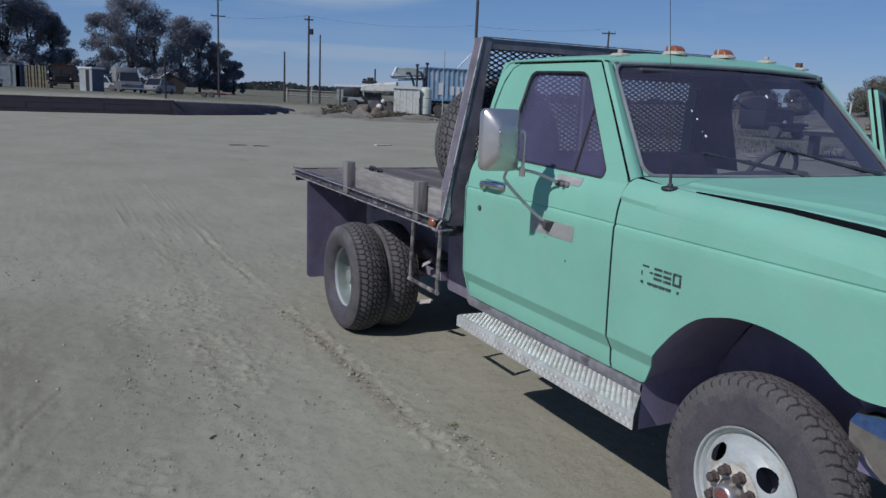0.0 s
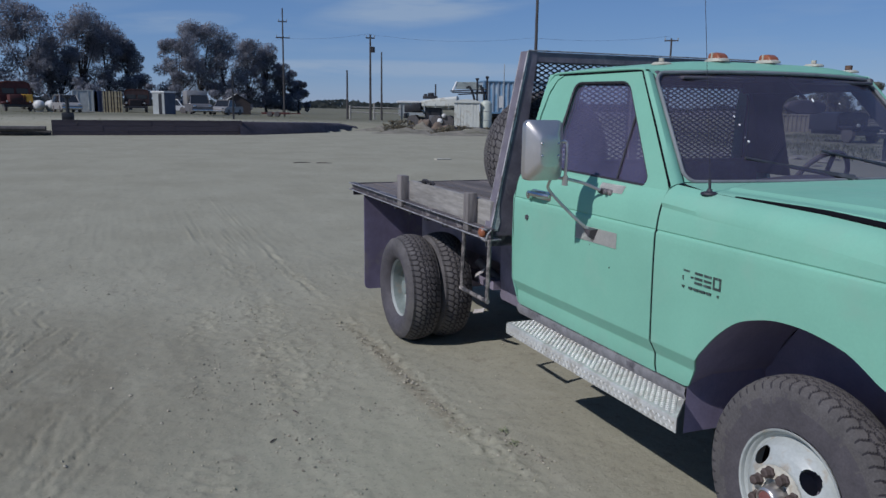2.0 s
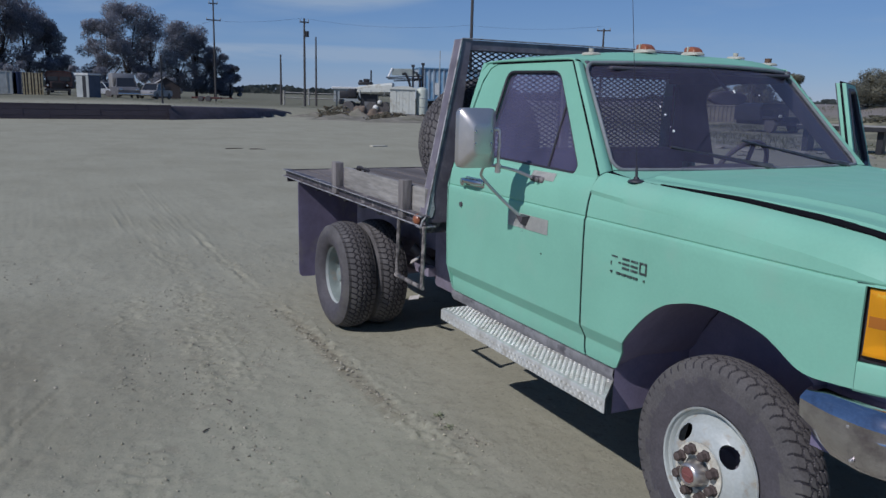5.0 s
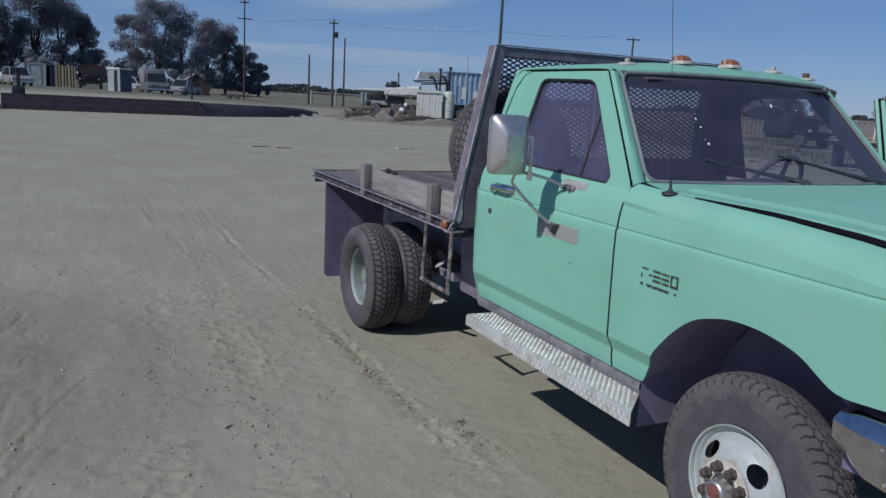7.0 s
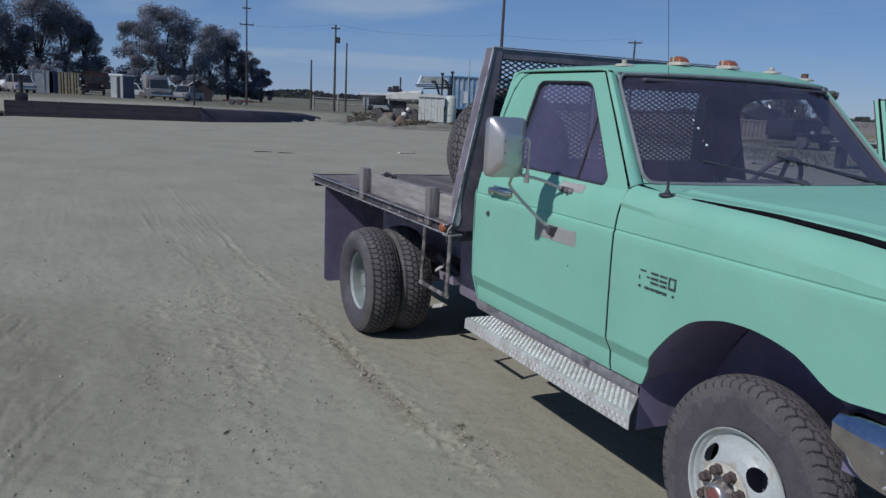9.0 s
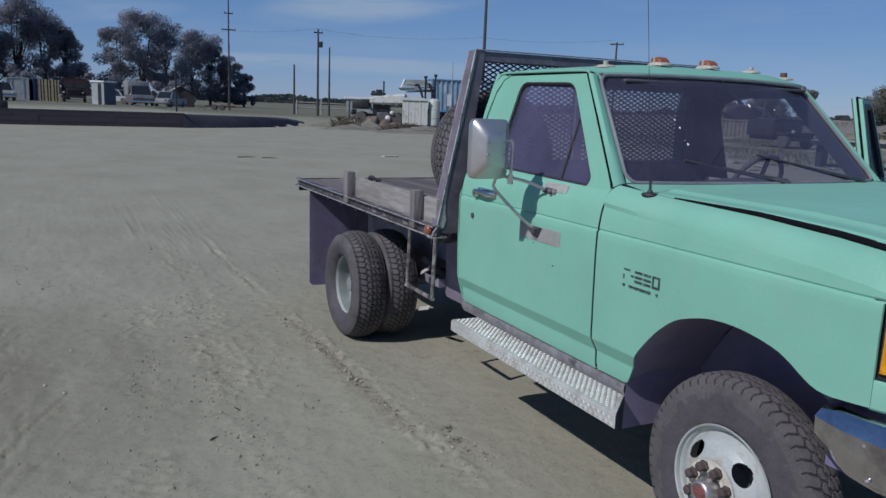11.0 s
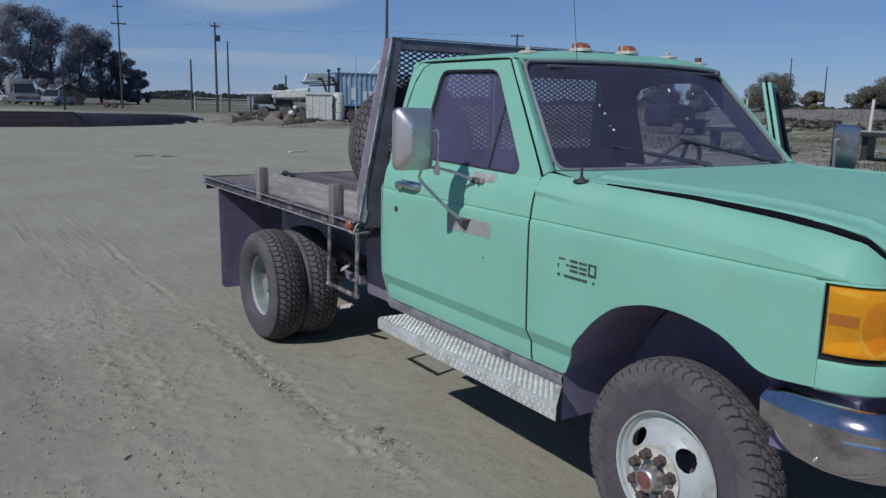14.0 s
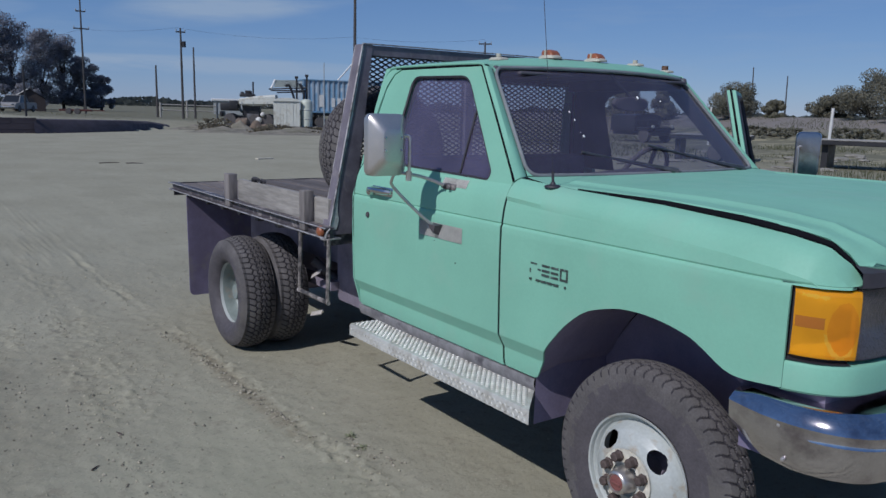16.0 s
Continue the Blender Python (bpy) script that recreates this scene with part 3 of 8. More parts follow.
        shells.append([(xc + dx - (0.024 * v if s > 0 else 0.0), yc + u, zc + v) for u, v in poly])
    vs = quad_grid(bm, shells, closed_v=True)
    bm.faces.new(vs[0])
    bmesh.ops.recalc_face_normals(bm, faces=bm.faces[:])
    mi = part("mirror", bm, M["mirror_back"] if s < 0 else M["old_chrome"], d, "square stainless camper mirror on a tube bracket", smooth=True, split=25)
    bm = bmesh.new()
    box(bm, xc - 0.031, xc - 0.026, yc - w + 0.006, yc + w - 0.006, zc - h + 0.006, zc + h - 0.006)
    part("mirror_glass", bm, M["mirror_glass"], mi)
    for u in (-0.043, 0.043) if s < 0 else ():
        for v in (-0.02, 0.032):
            bm = bmesh.new()
            revolve(bm, [(0.0, 0.007), (0.0055, 0.005), (0.0065, 0.0)], (xc + 0.0525, yc + u * 1.0, zc + v), 10, "x")
            part("bolt", bm, M["chrome"], mi, smooth=True)
    bm = bmesh.new()
    yi = s * 1.165
    tube(bm, [(-1.165, s * 1.20, 1.535), (-1.150, yi, 1.53), (-1.145, yi + s * 0.0, 1.49), (-1.148, yi, 1.36)], 0.0072, 8, 5)
    tube(bm, [(-1.148, yi, 1.385), (-1.150, yi, 1.345)], 0.014, 8)
    tube(bm, [(-1.12, s * 0.985, 1.322), (-1.16, s * 1.06, 1.352), (-1.175, s * 1.16, 1.372), (-1.20, s * 1.20, 1.372), (-1.225, s * 1.205, 1.345), (-1.235, s * 1.19, 1.31), (-1.20, s * 1.09, 1.21), (-1.16, s * 1.005, 1.135)], 0.0072, 8, 6)
    part("mirror_arm", bm, M["mirror_back"], mi, "bent chrome tube bracket", smooth=True)
    bm = bmesh.new()
    yu, yl = s * side_y(-1.1, 1.318), s * side_y(-1.1, 1.13)
    box(bm, -1.145, -1.055, yu - 0.012, yu + 0.022, 1.302, 1.330, 0.008)
    for x in (-1.125, -1.085):
        revolve(bm, [(0.0, s * 0.012), (0.009, s * 0.009), (0.011, 0.0)], (x, yu + s * 0.02, 1.318), 10)
    bmesh.ops.recalc_face_normals(bm, faces=bm.faces[:])
    part("mirror_foot", bm, M["worn_steel"], mi, "grey cast mirror foot", smooth=True)
    bm = bmesh.new()
    rows = [[(-1.19, yl, 1.150), (-1.105, yl, 1.150), (-1.135, yl, 1.098), (-1.155, yl, 1.098)], [(-1.18, yl + s * 0.035, 1.145), (-1.125, yl + s * 0.035, 1.145), (-1.14, yl + s * 0.03, 1.112), (-1.15, yl + s * 0.03, 1.112)]]
    vs = quad_grid(bm, rows, closed_v=True)
    bm.faces.new(vs[1])
    bmesh.ops.recalc_face_normals(bm, faces=bm.faces[:])
    part("mirror_foot", bm, M["worn_steel"], mi, "grey cast mirror foot", smooth=True)
    if swing:
        hinge = Vector((-0.735, s * 0.955, 0))
        d.matrix_basis = Matrix.Translation(hinge + Vector((-0.036, 0.008, -0.04))) @ pose(0, 0, 0, 0, 0, swing) @ Matrix.Translation(-hinge)
    return d


for s in (-1, 1):
    wing(s)
door(-1)
door(1, -61.0)

# cab: roof, pillars, back wall with its window, cowl, sills, floor
bm = bmesh.new()
WS_BOT, WS_TOP = 0.845, 0.752


def ws_point(u, t):
    """A point of the windscreen: u from -1 (right) to 1, t from 0 (bottom) to 1."""
    y = u * (WS_BOT + (WS_TOP - WS_BOT) * t) * (1 - 0.13 * t * max(u, 0) ** 2)
    bow = 0.10 * (1 - u * u) * (1 - 0.45 * t)
    return (-0.725 - 0.35 * t + bow, y, 1.388 + 0.440 * t + 0.014 * (1 - u * u) * t)


xs = [-1.925, -1.91, -1.87, -1.80, -1.6, -1.4, -1.25, -1.17, -1.125]
rows = []
for x in xs:
    row = []
    for v in np.linspace(-1, 1, 25):
        v = math.sin(v * math.pi / 2)
        fall = interp(x, [(-1.925, 0.55), (-1.91, 0.75), (-1.87, 0.93), (-1.80, 1.0), (-1.25, 1.0), (-1.125, 0.80)])
        low = interp(x, [(-1.925, -0.015), (-1.87, 0.0), (-1.1, 0.0)])
        row.append((x, 0.79 * v * (1 - 0.13 * max(v, 0) ** 2), 1.85 + low + fall * 0.055 * (1 - abs(v) ** 3.2)))
    rows.append(row)
rows.append([(ws_point(math.sin(v * math.pi / 2), 1.0)[0] - 0.012, 0.78 * math.sin(v * math.pi / 2) * (0.985 if v < 0 else 0.985 - 0.12 * v * v), ws_point(math.sin(v * math.pi / 2), 1.0)[2] + 0.018) for v in np.linspace(-1, 1, 25)])
rows.append([ws_point(math.sin(v * math.pi / 2), 1.0) for v in np.linspace(-1, 1, 25)])
quad_grid(bm, rows)
for s in (-1, 1):
    # windscreen pillar: outer edge at the door gap, inner edge at the glass
    rows = []
    for t in np.linspace(0, 1, 9):
        g = Vector(ws_point(s * 1.0, t))
        z = 1.375 + (1.84 - 1.375) * t
        o = Vector((-0.712 - 0.380 * t, s * (green_y(z) - (0.002 if s < 0 else 0.03 + 0.08 * t)), z))
        m = (g + o) / 2 + Vector((0.012, s * 0.014, 0.004))
        rows.append([g, g * 0.75 + o * 0.25 + Vector((0.010, s * 0.004, 0.004)), m, o, o + Vector((-0.01, -s * 0.04, 0))])
    quad_grid(bm, rows if s > 0 else rows[::-1])
    # rear pillar behind the door, and its rounded corner to the back wall
    rows = []
    for z in (0.62, 0.76, 0.95, 1.2, 1.36, 1.5, 1.65, 1.76, 1.82, 1.85):
        w = interp(z, SIDE) if z < 1.36 else green_y(z)
        b = interp(z, [(1.36, 0.0), (1.7, 0.012), (1.85, 0.035)])
        f = interp(z, [(1.36, -1.912), (1.55, -1.898), (1.74, -1.865), (1.82, -1.80), (1.85, -1.72)])
        rows.append([(f, s * (w - 0.035), z), (f - 0.006, s * w, z), (-1.94 + b, s * (w - 0.004), z), (-1.962 + b, s * (w - 0.03), z), (-1.968 + b, s * (w - 0.08), z), (-1.968 + b, s * 0.66, z)])
    quad_grid(bm, rows if s < 0 else rows[::-1])
# back wall with the window opening
BACK_IN = rounded([(-0.72, 1.36), (-0.70, 1.815), (0.745, 1.815), (0.76, 1.36)], 0.05)
frame_ring(bm, [(-0.76, 0.60), (-0.76, 1.842), (0.79, 1.842), (0.79, 0.60)], BACK_IN, lambda y, z, d: (-1.968 + interp(z, [(1.36, 0.0), (1.7, 0.012), (1.85, 0.035)]) + d, y, z), 0.02)
rows = [[(-1.93, y, 1.835), (-1.925, y, 1.85)] for y in (-0.7, 0.7)]
quad_grid(bm, rows)
# cowl below the windscreen
us = np.linspace(-1, 1, 17)
rows = [[ws_point(u, 0) for u in us], [(ws_point(u, 0)[0] + 0.05, u * 0.865, 1.384 + 0.012 * (1 - u * u)) for u in us], [(-0.545 + 0.06 * (1 - u * u), u * 0.885, 1.372 + 0.02 * (1 - u * u)) for u in us],
        [(-0.545 + 0.06 * (1 - u * u), u * 0.885, 1.30) for u in us]]
quad_grid(bm, rows[::-1])
cab = part("cab", bm, M["mint"], truck, smooth=True, split=32)
for s in (-1, 1):
    bm = bmesh.new()
    rows = [[(x, s * 0.89, 0.545), (x, s * 0.925, 0.553), (x, s * 0.940, 0.580), (x, s * 0.938, 0.603), (x, s * 0.89, 0.615)] for x in np.linspace(-1.94, -0.532, 12)]
    quad_grid(bm, rows if s > 0 else rows[::-1])
    part("sill", bm, M["dusty_sill"], cab, "dust-caked grey sill below the door", smooth=True)
# gutter lines over the doors
for s in (-1, 1):
    bm = bmesh.new()
    g = 1.0 if s < 0 else 0.875
    tube(bm, [(-1.90, s * g * 0.80, 1.80), (-1.86, s * g * 0.796, 1.838), (-1.80, s * g * 0.795, 1.852), (-1.45, s * g * 0.797, 1.853), (-1.13, s * g * 0.793, 1.850), (-1.085, s * g * 0.79, 1.835)], 0.006, 8, 4)
    part("gutter", bm, M["mint"], cab, smooth=True)
# dark inner shell, floor, dashboard, roof lining
bm = bmesh.new()
box(bm, -1.94, -0.55, -0.88, 0.88, 0.58, 0.64)
box(bm, -0.62, -0.54, -0.88, 0.88, 0.60, 1.33)
box(bm, -1.90, -1.15, -0.74, 0.74, 1.838, 1.846)
part("floor_and_firewall", bm, M["interior"], cab, "dark cab floor, firewall and roof lining")
for s in (-1, 1):
    bm = bmesh.new()
    rows = [[(-1.80, s * (green_y(z) - 0.056), z), (-1.945, s * (green_y(z) - 0.06), z), (-1.945, s * 0.73, z)] for z in (1.3, 1.5, 1.7, 1.835)]
    if s > 0:
        rows = [[(interp(z, [(1.3, -1.70), (1.55, -1.712), (1.67, -1.715), (1.71, -1.705), (1.745, -1.665), (1.765, -1.60), (1.777, -1.48)]), green_y(z) - 0.056, z), (-1.945, green_y(z) - 0.06, z), (-1.945, 0.73, z)] for z in (1.3, 1.5, 1.65, 1.69, 1.71, 1.73, 1.745, 1.755, 1.765, 1.777, 1.835)]
    quad_grid(bm, rows)
    part("pillar_trim", bm, M["interior"], cab, "dark inner pillar trim", smooth=True)
    bm = bmesh.new()
    rows = [[Vector(ws_point(s, t)) + (Vector((-0.03, -s * 0.012, 0)) if s < 0 else Vector((-0.004, 0.004, -0.004))), Vector((-0.75 - 0.37 * t - (0.11 if s > 0 else 0), s * (green_y(1.375 + 0.46 * t) - (0.055 if s < 0 else 0.06 + 0.08 * t)), 1.375 + 0.46 * t))] for t in np.linspace(0, 1, 6)]
    quad_grid(bm, rows)
    part("pillar_trim", bm, M["interior"], cab, "dark inner pillar trim", smooth=True)
for s in (-1, 1):
    bm = bmesh.new()
    yy = 0.715 if s < 0 else 0.665
    box(bm, -1.93, -1.06, min(s * yy, s * (yy + 0.03)), max(s * yy, s * (yy + 0.03)), 1.79 if s < 0 else 1.777, 1.842, 0.01)
    part("roof_rail", bm, M["interior"], cab, "dark lining over the door opening", smooth=True)
bm = bmesh.new()
frame_ring(bm, [(-0.78, 0.62), (-0.78, 1.84), (0.80, 1.84), (0.80, 0.62)], [(y * 0.985, 1.575 + (z - 1.575) * 0.97) for y, z in BACK_IN], lambda y, z, d: (-1.925 - d, y, z), 0.005)
part("back_trim", bm, M["interior"], cab, "dark inner back panel")
bm = bmesh.new()
rows = [[(-0.70 + 0.07 * (1 - u * u), u * 0.84, 1.375) for u in us], [(-0.84, u * 0.86, 1.385 + 0.012 * math.cos(u * 5)) for u in us], [(-0.98, u * 0.87, 1.35) for u in us], [(-1.0, u * 0.87, 1.22) for u in us], [(-0.92, u * 0.87, 1.0) for u in us]]
quad_grid(bm, rows)
part("dashboard", bm, M["interior"], cab, "dark vinyl dashboard", smooth=True)
bm = bmesh.new()
box(bm, -1.75, -1.22, -0.70, 0.70, 0.86, 1.02, 0.04)
box(bm, -1.93, -1.76, -0.70, 0.70, 0.92, 1.40, 0.045, turn=Matrix.Translation((0, 0, 0)))
part("bench_seat", bm, M["seat"], cab, "grey cloth bench seat", smooth=True)
bm = bmesh.new()
tilt = pose(-1.10, 0.40, 1.32, 0, -62, 0)
vs = []
for k in range(36):
    a = 2 * math.pi * k / 36
    vs.append(tilt @ Vector((0.185 * math.cos(a), 0.185 * math.sin(a), 0)))
tube(bm, vs + vs[:1], 0.013, 8)
for a in (0.2, math.pi - 0.2, -math.pi / 2):
    tube(bm, [tilt @ Vector((0.03 * math.cos(a + 1.57), 0.03 * math.sin(a + 1.57), -0.02)), tilt @ Vector((0.18 * math.cos(a + 1.57), 0.18 * math.sin(a + 1.57), 0))], 0.012, 6)
tube(bm, [tilt @ Vector((0, 0, 0)), tilt @ Vector((0, 0, -0.28))], 0.04, 10)
part("steering_wheel", bm, M["interior"], cab, "dark steering wheel on its column", smooth=True)
bm = bmesh.new()
rows = []
for dx, k in ((0.014, 0.86), (0.008, 0.97), (-0.008, 1.0), (-0.018, 0.9)):
    rows.append([(-1.03 + dx, 0.183 + 0.138 * k * math.copysign(abs(math.cos(a)) ** 0.7, math.cos(a)), 1.697 + 0.034 * k * math.sin(a)) for a in np.linspace(0, 2 * math.pi, 29)[:-1]])
vs = quad_grid(bm, rows, closed_v=True)
bm.faces.new(vs[0]), bm.faces.new(vs[-1])
bmesh.ops.recalc_face_normals(bm, faces=bm.faces[:])
tube(bm, [(-1.03, 0.18, 1.73), (-1.06, 0.10, 1.80), (-1.07, 0.06, 1.84)], 0.008, 6)
part("inside_mirror", bm, M["interior"], cab, smooth=True)
for y in (-0.40, 0.42):
    bm = bmesh.new()
    box(bm, -1.16, -1.02, y - 0.22, y + 0.22, 1.808, 1.822, 0.006, turn=None)
    part("sun_visor", bm, M["interior"], cab, smooth=True)
# windscreen with its rubber
bm = bmesh.new()
quad_grid(bm, [[ws_point(u * 0.985, 0.02 + 0.965 * t) for u in np.linspace(-1, 1, 21)] for t in np.linspace(0, 1, 9)])
ws = part("windscreen", bm, M["glass"], cab, "large curved windscreen", smooth=True)
ws.visible_shadow = False
bm = bmesh.new()
RU, RT = 0.06, 0.10
corners = []
for su, tt in ((1, 0), (1, 1), (-1, 1), (-1, 0)):
    arc = []
    for k in range(7):
        a = math.pi / 2 * k / 6
        p, q = (1 - math.cos(a), 1 - math.sin(a)) if (su > 0) == (tt > 0) else (1 - math.sin(a), 1 - math.cos(a))
        arc.append((su * (0.995 - RU * p), RT * q if tt == 0 else 1 - RT * q))
    corners.append(arc)
flat_uv = [c for arc in corners for c in arc]
loop = []
for i, (u, t) in enumerate(flat_uv):
    u2, t2 = flat_uv[(i + 1) % len(flat_uv)]
    n_ = 14 if abs(u2 - u) > 0.5 or abs(t2 - t) > 0.4 else 1
    loop += [ws_point(u + (u2 - u) * k / n_, t + (t2 - t) * k / n_) for k in range(n_)]
loop = [Vector(p) + Vector((0.006, 0, 0.004)) for p in loop]
tube(bm, loop + loop[:1], 0.0085, 8)
part("windscreen_seal", bm, mat("grey_rubber", (0.19, 0.20, 0.215), 0.6, vary=0.2), ws, "faded grey rubber seal", smooth=True)
for (su, tt), arc in zip(((1, 0), (1, 1), (-1, 1), (-1, 0)), corners):
    bm = bmesh.new()
    lift = Vector((0.005, 0, 0.004))
    c = bm.verts.new(Vector(ws_point(su, float(tt))) + lift)
    vs = [bm.verts.new(Vector(ws_point(u, t)) + lift) for u, t in arc]
    for p, q in zip(vs, vs[1:]):
        bm.faces.new((c, p, q))
    bmesh.ops.recalc_face_normals(bm, faces=bm.faces[:])
    bmesh.ops.solidify(bm, geom=bm.faces[:], thickness=0.002)
    part("corner_fillet", bm, M["mint"], cab)
bm = bmesh.new()
flat_poly(bm, BACK_IN, lambda y, z, d: (-1.952, y, z))
rw = part("rear_window", bm, M["rear_glass"], cab, "rear window pane")
rw.visible_shadow = False
bm = bmesh.new()
loop = [(-1.962, y, z) for y, z in BACK_IN]
tube(bm, loop + loop[:1], 0.012, 6)
part("rear_window_seal", bm, M["black_seal"], rw, smooth=True)
# white beads set on the glass as painted sun glints
for p, r_, up in (((-0.876, -0.445, 1.647), 0.0032, 2.4), ((-0.846, -0.439, 1.613), 0.0058, 1.0), ((-0.803, -0.445, 1.562), 0.0026, 1.0), ((-0.788, -0.437, 1.545), 0.0068, 1.0), ((-0.917, 0.087, 1.723), 0.006, 1.8), ((-0.915, 0.269, 1.71), 0.004, 1.0)):
    bm = bmesh.new()
    bmesh.ops.create_icosphere(bm, subdivisions=2, radius=r_, matrix=Matrix.Translation(Vector(p) + Vector((0.004, 0, 0.003))) @ pose(0, 0, 0, 0, -38, 0) @ Matrix.Diagonal((0.5, 1, up, 1)))
    part("stone_chip", bm, M["spot"], ws, "white bead painted as a sun glint on the glass", smooth=True)
# wipers
for pts in (((-0.60, 0.02, 1.402), (-0.66, -0.08, 1.418), (-0.70, -0.30, 1.452)), ((-0.66, 0.66, 1.398), (-0.685, 0.5, 1.42), (-0.70, 0.2, 1.468))):
    bm = bmesh.new()
    tube(bm, pts, [0.014, 0.011, 0.008], 6, 5)
    a, b = Vector(pts[2]), Vector(pts[1])
    tube(bm, [a + (a - b) * 0.9 + Vector((0, 0, 0.0)), a, a - (a - b) * 0.9], 0.006, 6, 3)
    tube(bm, [Vector(pts[0]) - Vector((0, 0, 0.04)), pts[0]], 0.018, 8)
    part("wiper", bm, M["wiper"], cab, "black wiper arm and blade", smooth=True)
# antenna
bm = bmesh.new()
revolve(bm, [(0.0, 0.018), (0.009, 0.015), (0.012, 0.007), (0.030, 0.003), (0.035, -0.004)], (-0.512, -0.905, 1.371), 16, "z")
tube(bm, [(-0.512, -0.905, 1.38), (-0.516, -0.904, 1.425)], 0.0055, 6)
tube(bm, [(-0.516, -0.904, 1.42), (-0.620, -0.905, 2.14)], 0.0013, 5)
part("antenna", bm, M["black_seal"], truck, "thin whip antenna on a black base", smooth=True)

# roof marker lamps, some with their orange lens left
for y, lens in ((-0.629, 0), (-0.285, 1), (0.05, 1), (0.374, 0), (0.636, 2)):
    bm = bmesh.new()
    z0 = 1.85 + 0.055 * (1 - abs(y / 0.79) ** 3.2) - 0.006
    rows = []
    for k, h in ((1.0, 0.0), (0.98, 0.010), (0.80, 0.020)):
        poly = rounded([(-0.065 * k, -0.055 * k), (-0.065 * k, 0.055 * k), (0.085 * k, 0.055 * k), (0.085 * k, -0.055 * k)], 0.03, 3)
        small = 0.76 if lens == 1 else 0.62
        rows.append([(-1.175 + u * 0.94 * small, y + v * small, z0 + h * (0.8 if lens == 1 else 0.62)) for u, v in poly])
    vs = quad_grid(bm, rows, closed_v=True)
    bm.faces.new(vs[-1])
    bmesh.ops.recalc_face_normals(bm, faces=bm.faces[:])
    lamp = part("marker_lamp", bm, M["base_white"], cab, "yellowed roof marker lamp base", smooth=True)
    bm = bmesh.new()
    if lens == 1:
        rows = []
        for k, h, dx in ((1.0, 0.016, 0), (0.95, 0.032, -0.004), (0.78, 0.046, -0.010), (0.45, 0.051, -0.012)):
            poly = rounded([(-0.045 * k, -0.045 * k), (-0.045 * k, 0.045 * k), (0.062 * k, 0.045 * k), (0.062 * k, -0.045 * k)], 0.016, 3)
            rows.append([(-1.17 + dx + u * 0.72, y + v * 0.75, z0 + h * 0.78 + 0.002) for u, v in poly])
        vs = quad_grid(bm, rows, closed_v=True)
        bm.faces.new(vs[-1])
        bmesh.ops.recalc_face_normals(bm, faces=bm.faces[:])
        part("lens", bm, M["orange"], lamp, "cracked orange lens", smooth=True)
        bm = bmesh.new()
        box(bm, -1.178, -1.168, y - 0.036, y + 0.036, z0 + 0.012, z0 + 0.041, 0.003)
        part("lens_strap", bm, M["base_white"], lamp)
    elif lens == 2:
        tube(bm, [(-1.17, y, z0 + 0.015), (-1.17, y, z0 + 0.036)], 0.018, 10)
        part("bulb_socket", bm, M["rust_brown"], lamp, "bare brown bulb socket", smooth=True)
    else:
        tube(bm, [(-1.17, y, z0 + 0.015), (-1.17, y, z0 + 0.030)], 0.013, 10)
        part("bulb_socket", bm, M["base_white"], lamp, "bare bulb socket", smooth=True)

# bonnet, slightly raised at its front edge
bm = bmesh.new()
HX = np.concatenate([np.linspace(-0.535, 0.45, 16), np.linspace(0.50, 0.665, 8)])
HV = [-1.0, -0.985, -0.955, -0.92, -0.89, -0.875, -0.86, -0.845, -0.83, -0.78, -0.65, -0.45, -0.2, 0, 0.2, 0.45, 0.65, 0.78, 0.83, 0.845, 0.86, 0.875, 0.89, 0.92, 0.955, 0.985, 1.0]
rows = []
for x in HX:
    edge = wing_top(x) + interp(x, [(-0.42, 0.003), (0.0, 0.012), (0.3, 0.020), (0.55, 0.025), (0.66, 0.03)])
    drop = interp(x, [(-0.535, 0.0), (0.35, 0.0), (0.5, -0.012), (0.6, -0.045), (0.645, -0.078), (0.665, -0.11)])
    w = 0.882 * interp(x, [(0.45, 1.0), (0.55, 0.985), (0.61, 0.955), (0.65, 0.90), (0.665, 0.86)])
    e2 = max(edge, 1.262)
    top = interp(x, [(-0.535, 1.392), (0.1, 1.390), (0.45, 1.374), (0.665, 1.366)]) + drop
    row = []
    for v in HV:
        a = abs(v)
        z = interp(a, [(0, top + 0.002), (0.45, top + 0.001), (0.65, top - 0.004), (0.78, top - 0.010), (0.83, top - 0.013), (0.845, top - 0.008), (0.86, top - 0.005), (0.875, top - 0.009), (0.89, top - 0.016), (0.985, min(e2 + 0.005, top - 0.018)), (1.0, e2 - 0.004)])
        row.append((x + 0.012 * (1 - a * a) * (x > 0.6), v * w, z))
    rows.append(row)
low = lambda r: [(p[0], p[1] * 0.985, p[2] - 0.022) for p in r]
rows = [[(r[0][0], r[0][1] * 0.98, r[0][2] - 0.02)] + r + [(r[-1][0], r[-1][1] * 0.98, r[-1][2] - 0.02)] for r in rows]
rows = [low(rows[0])] + rows + [low(rows[-1])]
quad_grid(bm, rows)
bmesh.ops.recalc_face_normals(bm, faces=bm.faces[:])
bonnet = part("bonnet", bm, M["mint"], truck, "mint green bonnet standing slightly open", smooth=True, split=28)
# black sheet and tubes paint in the shade of the open bonnet gap
bm = bmesh.new()
rows = [[(x, -0.84, wing_top(x) - 0.03), (x, 0.84, wing_top(x) - 0.03)] for x in np.linspace(-0.53, 0.6, 8)]
quad_grid(bm, rows)
